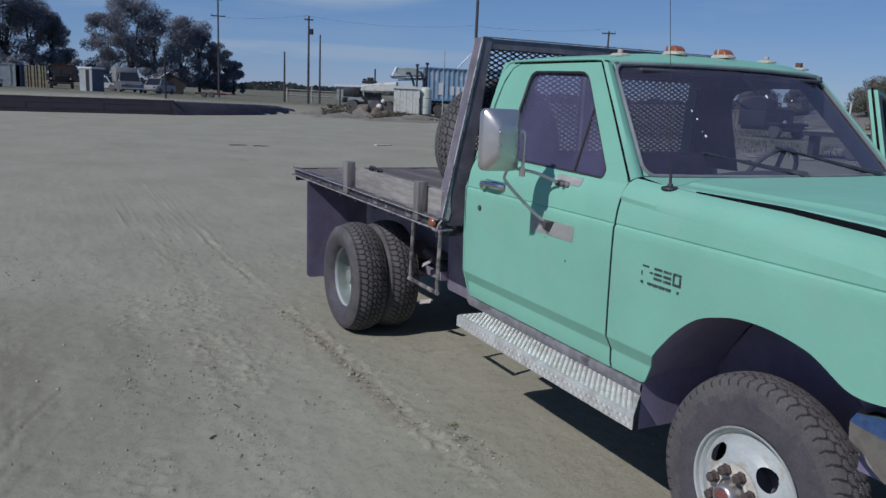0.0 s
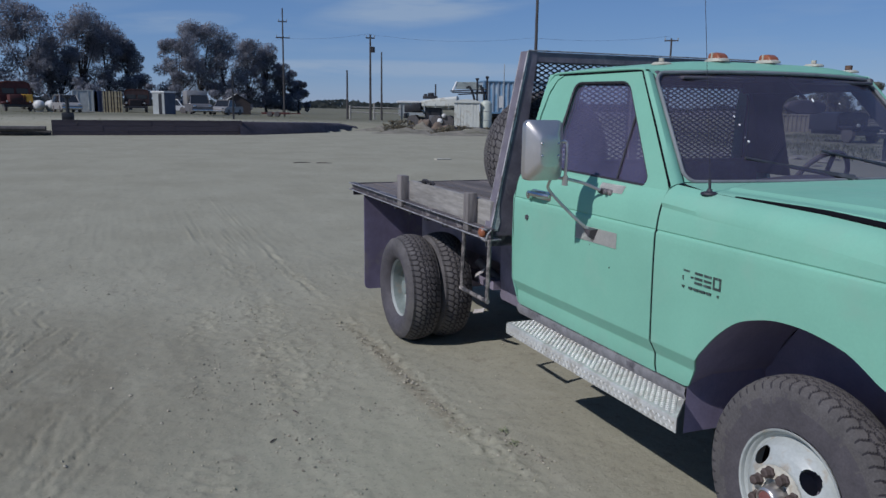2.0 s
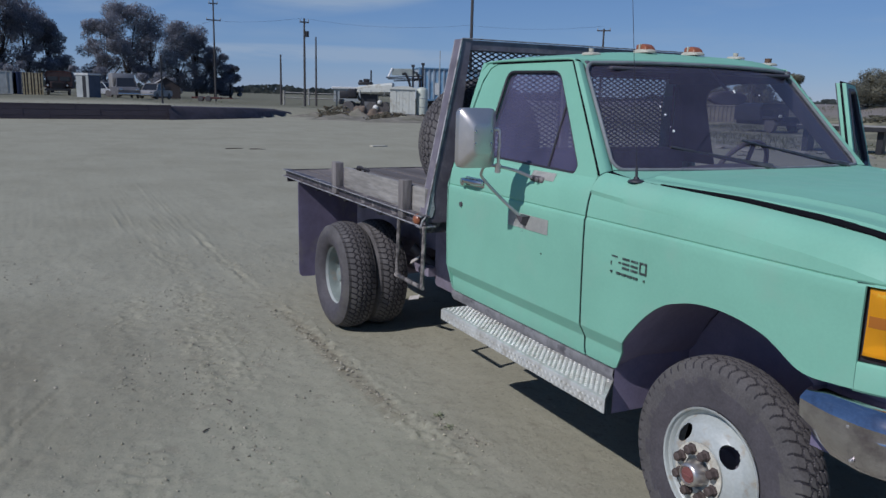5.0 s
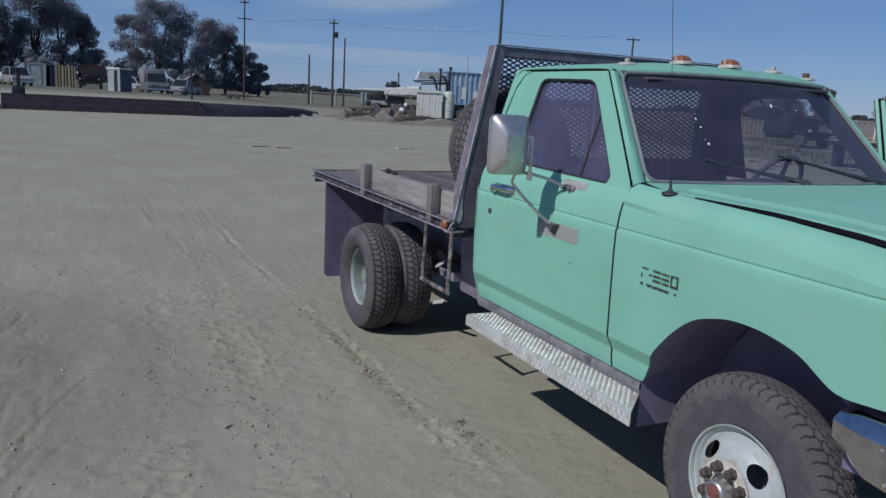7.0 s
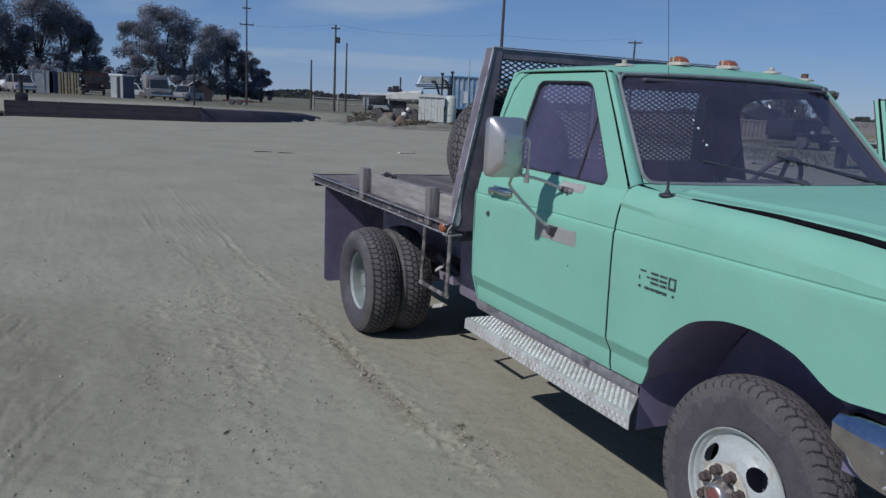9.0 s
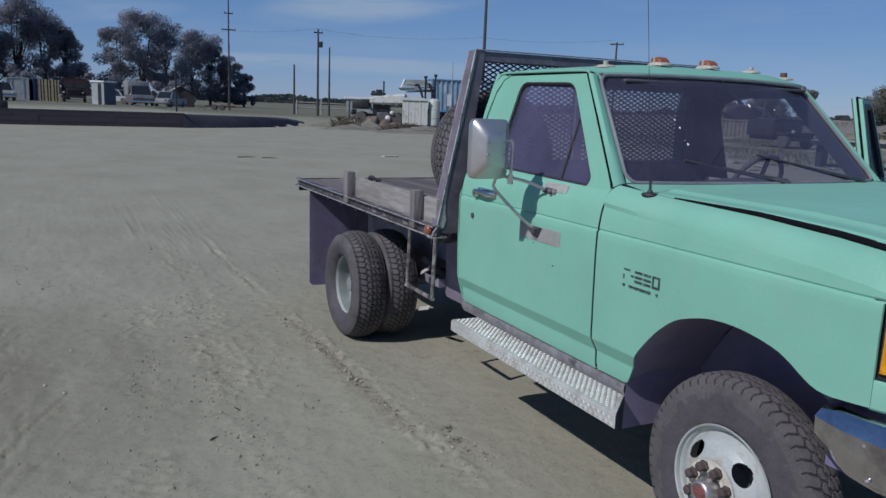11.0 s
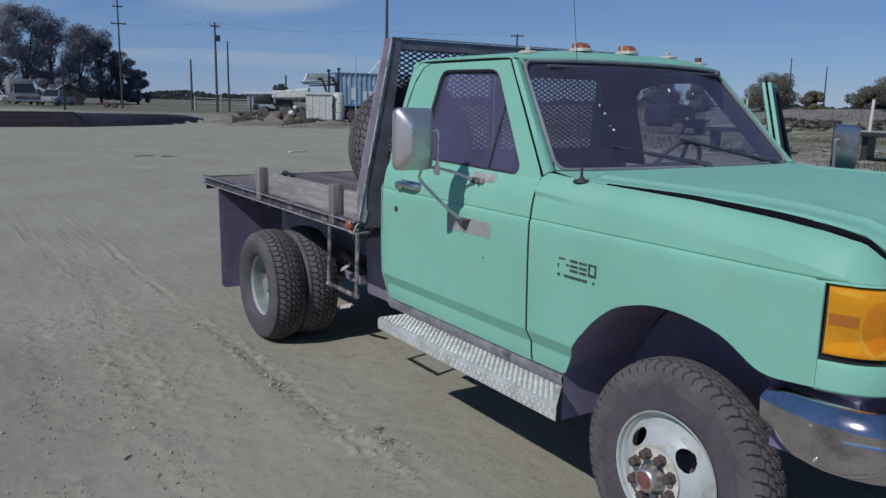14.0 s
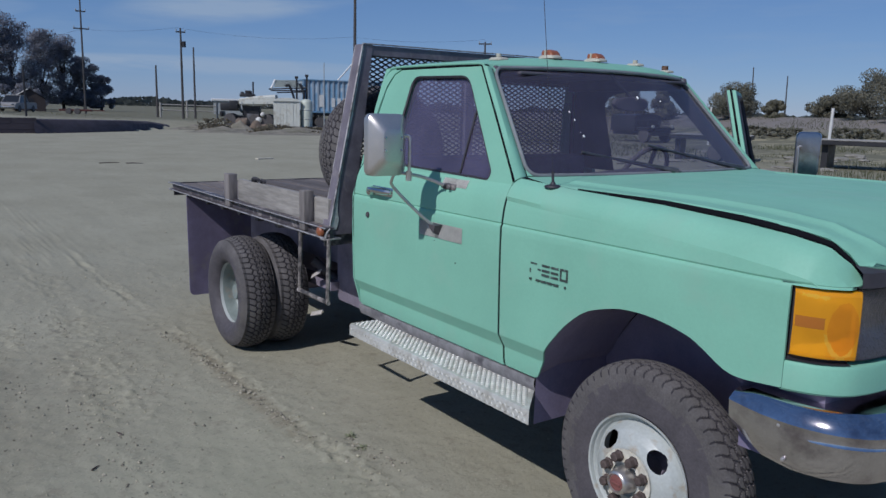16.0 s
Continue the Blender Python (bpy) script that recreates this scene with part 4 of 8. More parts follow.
for s in (-1, 1):
    tube(bm, [(x, s * 0.880 * interp(x, TAPER), wing_top(x) + interp(x, [(-0.4, 0.0), (0.3, 0.006)])) for x in np.linspace(-0.40, 0.62, 16)], [0.004, 0.011, 0.013, 0.014], 8)
part("bonnet_seal", bm, M["gap"], bonnet, "black strip painting the shade under the bonnet edge", smooth=True)

# nose: valance, corner lamps, headlamps, grille
PLAN = [(0.49, 0.985), (0.54, 0.965), (0.585, 0.942), (0.62, 0.908), (0.645, 0.868), (0.66, 0.82), (0.672, 0.74), (0.685, 0.55), (0.695, 0.3), (0.698, 0.0)]


def nose_strip(bm, i0, i1, zs, inset, s, index=0, plan=PLAN):
    """A strip round the nose between two places of its plan; zs: (height, set back)."""
    pts = smooth_line([(x, y, 0) for x, y in plan[i0:i1 + 1]], 4)
    rows = [[(p.x - inset - b, s * (p.y - (inset + b) * 0.8), z) for z, b in zs] for p in pts]
    quad_grid(bm, rows if s > 0 else rows[::-1], index=index)
    return rows


VALANCE_PLAN = [(0.509, 0.9755), (0.54, 0.9655)] + PLAN[2:]
for s in (-1, 1):
    bm = bmesh.new()
    nose_strip(bm, 0, 9, [(0.902, 0.03), (0.900, 0.006), (0.907, 0.0), (0.975, 0.0), (0.985, 0.005), (0.99, 0.03)], 0.0, s, plan=VALANCE_PLAN)
    part("valance", bm, M["mint"], truck, smooth=True, split=40)
    bm = bmesh.new()
    nose_strip(bm, 0, 4, [(0.990, 0.0), (0.990, 0.02), (1.205, 0.02), (1.205, 0.0)], 0.004, s)
    lampc = part("corner_lamp", bm, M["black_seal"], truck, "black corner lamp surround", smooth=True)
    bm = bmesh.new()
    pts = smooth_line([(0.516, 0.966, 0), (0.552, 0.955, 0), (0.592, 0.932, 0), (0.624, 0.898, 0), (0.648, 0.858, 0)], 4)
    pts = smooth_line(pts, 6)
    lens_z = [1.000, 1.004] + list(np.linspace(1.012, 1.184, 72)) + [1.192, 1.196]
    rows = [[(p.x - b, s * (p.y - b), z) for z in lens_z for b in [interp(z, [(1.000, 0.016), (1.004, 0.003), (1.015, 0.0), (1.09, -0.003), (1.18, 0.0), (1.192, 0.004), (1.196, 0.016)])]] for p in pts]
    rows = [[(p[0] - 0.002, p[1] - s * 0.014, p[2]) for p in rows[0]]] + rows
    quad_grid(bm, rows if s > 0 else rows[::-1])
    # zones: a brown reflector band, a deeper round optic, glints painted below and above
    for f in bm.faces:
        c = f.calc_center_median()
        k = min(range(len(pts)), key=lambda i: abs(pts[i].x - c.x) + abs(s * pts[i].y - c.y)) / (len(pts) - 1)
        e = math.hypot((k - 0.76) / 0.27, (c.z - 1.092) / 0.088) + 0.05 * noise.noise(c * 60)
        if e < 0.82:
            f.material_index = 2
        elif e < 1.0 and c.z < 1.075 and k < 0.92:
            f.material_index = 3
        elif 0.05 < k < 0.50 and 1.086 < c.z < 1.118:
            f.material_index = 1
        elif 0.12 < k < 0.52 and abs(c.z - 1.176 + 0.012 * (k - 0.3)) < 0.0045 + 0.004 * noise.noise(Vector((k * 14, 2, s))):
            f.material_index = 3
    le = part("turn_lens", bm, (M["amber"], M["amber_band"], M["amber_deep"], M["amber_glint"]), lampc, "bright amber turn signal lens", smooth=True)
    pts = pts[::6]
    bm = bmesh.new()
    rows = [[(p.x - b, s * (p.y - b), z) for z, b in ((1.004, 0.010), (1.02, 0.015), (1.05, 0.020), (1.085, 0.022), (1.115, 0.022), (1.15, 0.020), (1.178, 0.015), (1.190, 0.010))] for k, p in enumerate(pts[1:])]
    quad_grid(bm, rows if s > 0 else rows[::-1])
    part("lamp_housing", bm, M["lamp_white"], le, "pale housing behind the lens", smooth=True)
    bm = bmesh.new()
    rows = [[(p.x - 0.012, s * (p.y - 0.012), z) for z in (1.084, 1.118)] for p in pts[1:9]]
    quad_grid(bm, rows)
    part("reflector_band", bm, mat("dull_brown_reflector", (0.30, 0.17, 0.12), 0.6, vary=0.2, scale=40), le, "brown band across the housing", smooth=True)
    bm = bmesh.new()
    rows = []
    for k, p in enumerate(pts[9:]):
        u = (k - 4) / 4.0
        rows.append([(p.x - 0.008 - 0.03 * (1 - u * u) * (1 - w * w), s * (p.y - 0.008 - 0.03 * (1 - u * u) * (1 - w * w)), 1.098 + 0.094 * w) for w in np.linspace(-1, 1, 15)])
    quad_grid(bm, rows)
    part("lamp_bowl", bm, M["lamp_bowl"], le, "silvered reflector bowl", smooth=True)
    bm = bmesh.new()
    nose_strip(bm, 4, 7, [(1.0, 0.02), (1.004, 0.004), (1.1, -0.004), (1.195, 0.006), (1.2, 0.02)], 0.004, s)
    hl = part("headlamp", bm, M["headlight"], truck, "hazy headlamp lens", smooth=True)
    bm = bmesh.new()
    nose_strip(bm, 4, 7, [(1.0, 0.006), (1.02, 0.03), (1.06, 0.05), (1.1, 0.055), (1.14, 0.05), (1.18, 0.03), (1.198, 0.008)], 0.004, s)
    part("reflector", bm, M["head_bowl"], hl, "dull silvered reflector", smooth=True)
    bm = bmesh.new()
    nose_strip(bm, 4, 9, [(1.20, 0.03), (1.205, 0.0), (1.245, 0.004), (1.26, 0.04)], -0.004, s)
    nose_strip(bm, 7, 9, [(0.99, 0.03), (0.99, 0.0), (1.02, 0.0), (1.02, 0.02), (1.055, 0.02), (1.055, 0.0), (1.075, 0.0), (1.075, 0.02), (1.12, 0.02), (1.12, 0.0), (1.14, 0.0), (1.14, 0.02), (1.2, 0.02), (1.2, 0.0)], 0.0, s)
    part("grille", bm, M["black_steel"], truck, "black plastic grille", smooth=True, split=20)

# chrome bumper
bm = bmesh.new()
BP = smooth_line([(0.37, 1.012, 0), (0.48, 1.022, 0), (0.60, 1.012, 0), (0.70, 0.965, 0), (0.765, 0.87, 0), (0.80, 0.65, 0), (0.82, 0.3, 0), (0.825, 0.0, 0)], 4)
BZ = [(0.872, 0.17), (0.875, 0.075), (0.877, 0.050), (0.870, 0.034), (0.858, 0.022), (0.845, 0.012), (0.834, 0.005), (0.826, 0.002), (0.819, 0.0045), (0.812, 0.0052), (0.800, 0.0045), (0.793, 0.0015), (0.786, 0.0040), (0.778, 0.0055), (0.73, 0.010), (0.69, 0.028), (0.676, 0.06)]
full = [(p.x, p.y) for p in BP] + [(p.x, -p.y) for p in BP[-2::-1]]
rows = []
for i, (x, y) in enumerate(full):
    a, b = full[max(i - 1, 0)], full[min(i + 1, len(full) - 1)]
    t = Vector((b[0] - a[0], b[1] - a[1])).normalized()
    nrm = Vector((-t.y, t.x))
    if nrm.dot(Vector((x - 0.0, y))) < 0:
        nrm = -nrm
    end = interp(min(i, len(full) - 1 - i), [(0, 0.0), (1, 0.35), (5, 0.9), (7, 1.0)])
    row = []
    crease = interp(min(i, len(full) - 1 - i), [(0, 0.0), (5, 0.1), (11, 1.0)])
    for z, d in BZ:
        if 0.78 < z < 0.81:
            d = 0.005 + (d - 0.005) * crease
        zz = 0.845 + (z - 0.845) * (interp(min(i, len(full) - 1 - i), [(0, 0.55), (1, 0.65), (4, 0.93), (7, 1.0)]) if z < 0.845 else interp(min(i, len(full) - 1 - i), [(0, 0.7), (2, 1.0)]))
        row.append((x - nrm.x * d, y - nrm.y * d, zz + 0.0))
    rows.append(row)
quad_grid(bm, rows[::-1])
bumper = part("bumper", bm, M["bumper_chrome"], truck, "chrome front bumper, dulled purple for its reflection", smooth=True, split=24)
for s in (-1, 1):
    for x, z in ((0.532, 0.812), (0.552, 0.718)):
        bm = bmesh.new()
        revolve(bm, [(0.0, s * 0.012), (0.005, s * 0.010), (0.007, 0.0)], (x, s * 1.006, z), 12)
        part("bumper_bolt", bm, M["mirror_back"], bumper, smooth=True)
# dark box stands in for the shade between valance and bumper
bm = bmesh.new()
box(bm, 0.35, 0.60, -0.90, 0.90, 0.66, 0.908)
part("bumper_filler", bm, M["flap"], bumper, "dark box painting the shade behind the bumper")

# badge on the wing, as plain bars
by = -side_y(-0.4, 1.05)
bars = [(-0.526, -0.492, by, 1.080, 0.006), (-0.530, -0.524, by, 1.046, 0.016), (-0.485, -0.470, by, 1.060, 0.006)]
for a, b in ((-0.463, -0.422), (-0.414, -0.375)):
    for z in (1.042, 1.059, 1.078):
        bars.append((a, b, by, z, 0.0085))
bars += [(-0.366, -0.326, by, 1.042, 0.008), (-0.366, -0.326, by, 1.080, 0.008), (-0.366, -0.358, by, 1.0505, 0.029), (-0.334, -0.326, by, 1.0505, 0.029)]
for a, b in ((-0.528, -0.518), (-0.492, -0.474), (-0.468, -0.440), (-0.434, -0.404), (-0.398, -0.372), (-0.340, -0.333)):
    bars.append((a, b, by - 0.002, 1.018, 0.0075))
badge = None
for a, b, y, z, h in bars:
    bm = bmesh.new()
    box(bm, a, b, y - 0.003, y + 0.003, z, z + h)
    o = part("badge" if badge is None else "badge_bar", bm, M["badge"], truck if badge is None else badge, "worn model badge, shown as plain bars" if badge is None else "")
    badge = badge or o


# ---- wheels ----
def tyre_mesh(R=0.397, W=0.152, bulge=0.0, crown=0.016, notch=0.0045):
    """A worn all-terrain tyre about the y axis, its outer wall at -y: blocks parted by narrow winding grooves; index 1:
    the inner wall; index 2: shade painted in the grooves.
    """
    bm = bmesh.new()
    pitch, n = 56, 672
    prof = []
    for a, r in ((-0.44, 0.212), (-0.50, 0.222), (-0.52, 0.245), (-0.528, 0.270), (-0.53, 0.305), (-0.520, 0.328), (-0.508, 0.346), (-0.490, 0.361), (-0.470, 0.373)):
        prof.append((a * W - bulge * math.sin(math.pi * min(1.0, max(0.0, (r - 0.212) / 0.19))), r * R / 0.397, 0.0))
    side = len(prof)
    for a in np.linspace(-0.448, 0.448, 37):
        prof.append((a * W, R - crown * abs(a / 0.448) ** 2.6, 1.0))
    for a, r, _ in prof[side - 1::-1]:
        prof.append((-a - bulge * math.sin(math.pi * min(1.0, max(0.0, (r * 0.397 / R - 0.212) / 0.19))), r, 0.0))
    rows = []
    for k in range(n):
        ang, turn = 2 * math.pi * k / n, k / n * pitch
        wave = math.sin(2 * math.pi * turn)
        row = []
        for a, r, tr in prof:
            u = a / (0.448 * W)
            cut = 0.0
            if tr:
                for g, amp in ((-0.56, 0.055), (-0.16, 0.07), (0.16, -0.07), (0.56, -0.055)):
                    if abs(u - g - amp * wave) < 0.042:
                        cut = 1.0
                lean = 0.55 * math.sin(u * 2.6) if abs(u) < 0.56 else 0.35 * math.copysign(1, u) * (abs(u) - 0.56) * 2 + 0.55 * math.sin(math.copysign(0.56, u) * 2.6)
                step = 0.5 if abs(u) < 0.16 else (0.25 if abs(u) < 0.56 else 0.0)
                if (turn + lean + step) % 1 < 0.15:
                    cut = 1.0
                r -= 0.0060 * cut
            elif r > 0.358 * R / 0.397:
                lean = 0.55 * math.sin(math.copysign(0.56, u) * 2.6) + 0.33 * math.copysign(1, u)
                r -= notch * ((turn + lean) % 1 < 0.2)
            row.append((r * math.cos(ang), a, r * math.sin(ang)))
        rows.append(row)
    quad_grid(bm, rows, closed_u=True)
    bmesh.ops.recalc_face_normals(bm, faces=bm.faces[:])
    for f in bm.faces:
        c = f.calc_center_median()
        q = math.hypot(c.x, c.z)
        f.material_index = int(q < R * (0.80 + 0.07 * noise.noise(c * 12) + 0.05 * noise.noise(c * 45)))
        # groove and notch faces take near-black rubber in place of their shade
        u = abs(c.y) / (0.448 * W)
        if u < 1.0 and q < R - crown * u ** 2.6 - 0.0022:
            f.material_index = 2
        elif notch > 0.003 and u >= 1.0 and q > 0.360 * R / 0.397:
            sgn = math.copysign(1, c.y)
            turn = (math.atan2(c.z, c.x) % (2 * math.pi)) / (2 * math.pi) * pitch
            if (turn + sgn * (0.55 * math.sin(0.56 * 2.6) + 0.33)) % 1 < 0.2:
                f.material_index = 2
    return bm


def rim_mesh(profile, holes, r_mid, half_r, half_a):
    """A pressed steel wheel about y: profile of (radius, y), with oval hand holes at these angles."""
    bm = bmesh.new()
    n = 320
    fine = []
    for (r0, a0), (r1, a1) in zip(profile, profile[1:]):
        m = max(1, int(abs(r1 - r0) / 0.003))
        fine += [(r0 + (r1 - r0) * k / m, a0 + (a1 - a0) * k / m) for k in range(m)]
    fine.append(profile[-1])
    vs = revolve(bm, fine, (0, 0, 0), n)

    def rel(p, h):
        r, a = math.hypot(p.x, p.z), math.atan2(p.z, p.x) - h
        a = (a + math.pi) % (2 * math.pi) - math.pi
        return a * r_mid / half_a, (r - r_mid) / half_r
    limit = max(i for i, (r, a) in enumerate(fine) if r < r_mid + half_r + 0.02) if holes else 0
    gone = []
    for h in holes:
        for f in bm.faces:
            c = f.calc_center_median()
            u, v = rel(c, h)
            if u * u + v * v < 1 and c.y < 0.02:
                gone.append(f)
    if gone:
        edge = {v for f in gone for v in f.verts}
        bmesh.ops.delete(bm, geom=list(set(gone)), context="FACES")
        for v in edge:
            if not v.is_valid:
                continue
            for h in holes:
                u, w = rel(v.co, h)
                k = math.hypot(u, w)
                if 0.5 < k < 1.3:
                    a = math.atan2(v.co.z, v.co.x) + (u / k - u) * half_a / r_mid
                    r = r_mid + w / k * half_r
                    v.co.x, v.co.z = r * math.cos(a), r * math.sin(a)
    bmesh.ops.recalc_face_normals(bm, faces=bm.faces[:])
    return bm


HOLES = [radians(a) for a in (43, 133, 223, 313)]
FRONT_RIM = [(0.211, 0.02), (0.209, -0.070), (0.214, -0.085), (0.220, -0.088), (0.221, -0.082), (0.216, -0.075), (0.206, -0.069), (0.198, -0.053), (0.190, -0.051), (0.181, -0.070), (0.167, -0.095), (0.144, -0.114), (0.118, -0.126), (0.108, -0.128), (0.085, -0.127), (0.0, -0.127)]
REAR_RIM = [(0.205, 0.06), (0.203, -0.085), (0.211, -0.103), (0.218, -0.106), (0.219, -0.100), (0.214, -0.092), (0.205, -0.088), (0.198, -0.06), (0.192, 0.01), (0.180, 0.03), (0.13, 0.045), (0.0, 0.045)]


def place(ob, x, y, z, side, spin=0.0):
    ob.matrix_basis = pose(x, y, z, 0, 0, 180 if side > 0 else 0) @ pose(0, 0, 0, 0, spin, 0)
    return ob


shared = {}


def wheel(x, y, z, side, rear=False, spin=0.0):
    key = "rear" if rear else "front"
    if key not in shared:
        rim = part("wheel", rim_mesh(REAR_RIM if rear else FRONT_RIM, HOLES, 0.1455, 0.0275, 0.042), M["rim_white"], truck, "white painted steel wheel", smooth=True, split=35)
        shared[key] = rim.data
        # recessed dish coloured darker than the lip to stand for its inner shade
        if rear:
            rim.data.materials.append(M["rim_dish"])
            for f in rim.data.polygons:
                f.material_index = int(math.hypot(f.center.x, f.center.z) < 0.203 and f.center.y > -0.09)
    else:
        rim = new("wheel", shared[key])
        rim.parent = truck
        rim["label"] = "white painted steel wheel"
    place(rim, x, y, z, side, spin)
    if "tyre" + key not in shared:
        t = part("tyre", tyre_mesh(0.386, 0.215, 0.036, 0.024, 0.002) if rear else tyre_mesh(), (M["tyre"], M["tyre_wall"], M["groove_shade"]), rim, "black all-terrain tyre, dusty", smooth=True, split=30)
        shared["tyre" + key] = t.data
    else:
        t = new("tyre", shared["tyre" + key])
        t.parent = rim
        t["label"] = "black all-terrain tyre, dusty"
    bm = bmesh.new()
    if rear:
        revolve(bm, [(0.10, 0.05), (0.098, -0.005), (0.085, -0.02), (0.055, -0.03), (0.05, -0.06), (0.0, -0.065)], (0, 0, 0), 24)
    else:
        revolve(bm, [(0.050, -0.125), (0.046, -0.160), (0.042, -0.186), (0.038, -0.192), (0.033, -0.194), (0.030, -0.187), (0.0, -0.187)], (0, 0, 0), 28)
    bmesh.ops.recalc_face_normals(bm, faces=bm.faces[:])
    hub = part("hub", bm, M["rim_dish"] if rear else M["mirror_back"], rim, "steel hub", smooth=True)
    if not rear:
        bm = bmesh.new()
        revolve(bm, [(0.029, -0.186), (0.027, -0.191), (0.0, -0.193)], (0, 0, 0), 20)
        box(bm, -0.022, 0.022, -0.197, -0.19, -0.005, 0.005, 0.002)
        part("hub_dial", bm, M["red_cap"], rim, "faded red locking hub dial", smooth=True)
        bm = bmesh.new()
        revolve(bm, [(0.107, -0.1325), (0.107, -0.138), (0.06, -0.1385)], (0, 0, 0), 40)
        part("hub_ring", bm, mat("dusty_cream_paint", (0.58, 0.55, 0.47), 0.7, vary=0.2, scale=20, dirt=(0.33, 0.25, 0.17), dirt_amount=0.3, dirt_scale=30), rim, "stained mounting ring", smooth=True)
    for k in range(8):
        a = 2 * math.pi * (k + 0.5) / 8
        bm = bmesh.new()
        y0 = -0.137 if not rear else 0.04
        revolve(bm, [(0.021, 0.0), (0.021, -0.010), (0.017, -0.014), (0.017, -0.034), (0.011, -0.038), (0.0, -0.038)], (0.083 * math.cos(a), y0, 0.083 * math.sin(a)), 6)
        bmesh.ops.recalc_face_normals(bm, faces=bm.faces[:])
        part("lug_nut", bm, M["nut"], rim, "rusty brown lug nut")
    return rim


wheel(-0.035, -0.812, 0.396, -1, spin=0)
wheel(-0.035, 0.835, 0.398, 1)
AXLE = -3.43
for s in (-1, 1):
    wheel(AXLE, s * 1.036, 0.380, s, True, 20)
    wheel(AXLE, s * 0.775, 0.386, s, True, 50)
bm = bmesh.new()
tube(bm, [(AXLE, -0.95, 0.398), (AXLE, 0.95, 0.398)], 0.055, 12)
revolve(bm, [(0.0, -0.16), (0.12, -0.12), (0.16, 0.0), (0.12, 0.12), (0.0, 0.16)], (AXLE, 0, 0.398), 16)
part("axle", bm, M["under"], truck, "rear axle, lifted to a hazy grey", smooth=True)
bm = bmesh.new()
tube(bm, [(-0.035, -0.8, 0.405), (-0.035, 0.8, 0.405)], 0.05, 10)
revolve(bm, [(0.0, -0.14), (0.11, -0.1), (0.14, 0.0), (0.11, 0.1), (0.0, 0.14)], (0, 0.25, 0.405), 16)
part("axle", bm, M["under"], truck, "front axle, lifted to a hazy grey", smooth=True)
# chassis rails, cross members, tank, gearbox, exhaust
bm = bmesh.new()
for s in (-1, 1):
    box(bm, -4.85, 0.62, s * 0.43 - 0.035, s * 0.43 + 0.035, 0.60, 0.80)
    box(bm, -4.1, -2.9, s * 0.55 - 0.035, s * 0.55 + 0.035, 0.44, 0.50)
for x in (-4.6, -3.9, -3.1, -2.4, -1.5, -0.6):
    box(bm, x - 0.04, x + 0.04, -0.43, 0.43, 0.62, 0.76)
box(bm, -1.6, -0.6, -0.22, 0.25, 0.42, 0.70, 0.05)
box(bm, -0.5, 0.45, -0.30, 0.30, 0.45, 1.10, 0.05)
part("chassis", bm, M["under"], truck, "black chassis rails and cross members, lifted to a hazy grey")
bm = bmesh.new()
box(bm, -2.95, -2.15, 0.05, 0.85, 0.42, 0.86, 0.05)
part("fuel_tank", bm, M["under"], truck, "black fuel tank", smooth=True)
# added box: hides the bright ground beyond the rear axle
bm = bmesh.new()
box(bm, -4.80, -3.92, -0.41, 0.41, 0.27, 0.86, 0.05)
part("rear_tank", bm, M["under"], truck, "black box added to close the view behind the axle", smooth=True)
# another added box, keeping the space under the bed's front dark
bm = bmesh.new()
box(bm, -2.95, -2.1, -0.52, -0.06, 0.36, 0.88, 0.04)
part("tool_box", bm, M["under"], truck, "black box added to close the view under the bed", smooth=True)
bm = bmesh.new()
tube(bm, [(-0.6, -0.35, 0.42), (-2.0, -0.38, 0.42), (-2.9, -0.45, 0.46), (-3.1, -0.62, 0.62)], 0.035, 10, 4)
tube(bm, [(-1.9, -0.38, 0.42), (-2.35, -0.39, 0.43)], 0.085, 12)
part("exhaust", bm, M["black_steel"], truck, "rusty exhaust pipe and silencer", smooth=True)

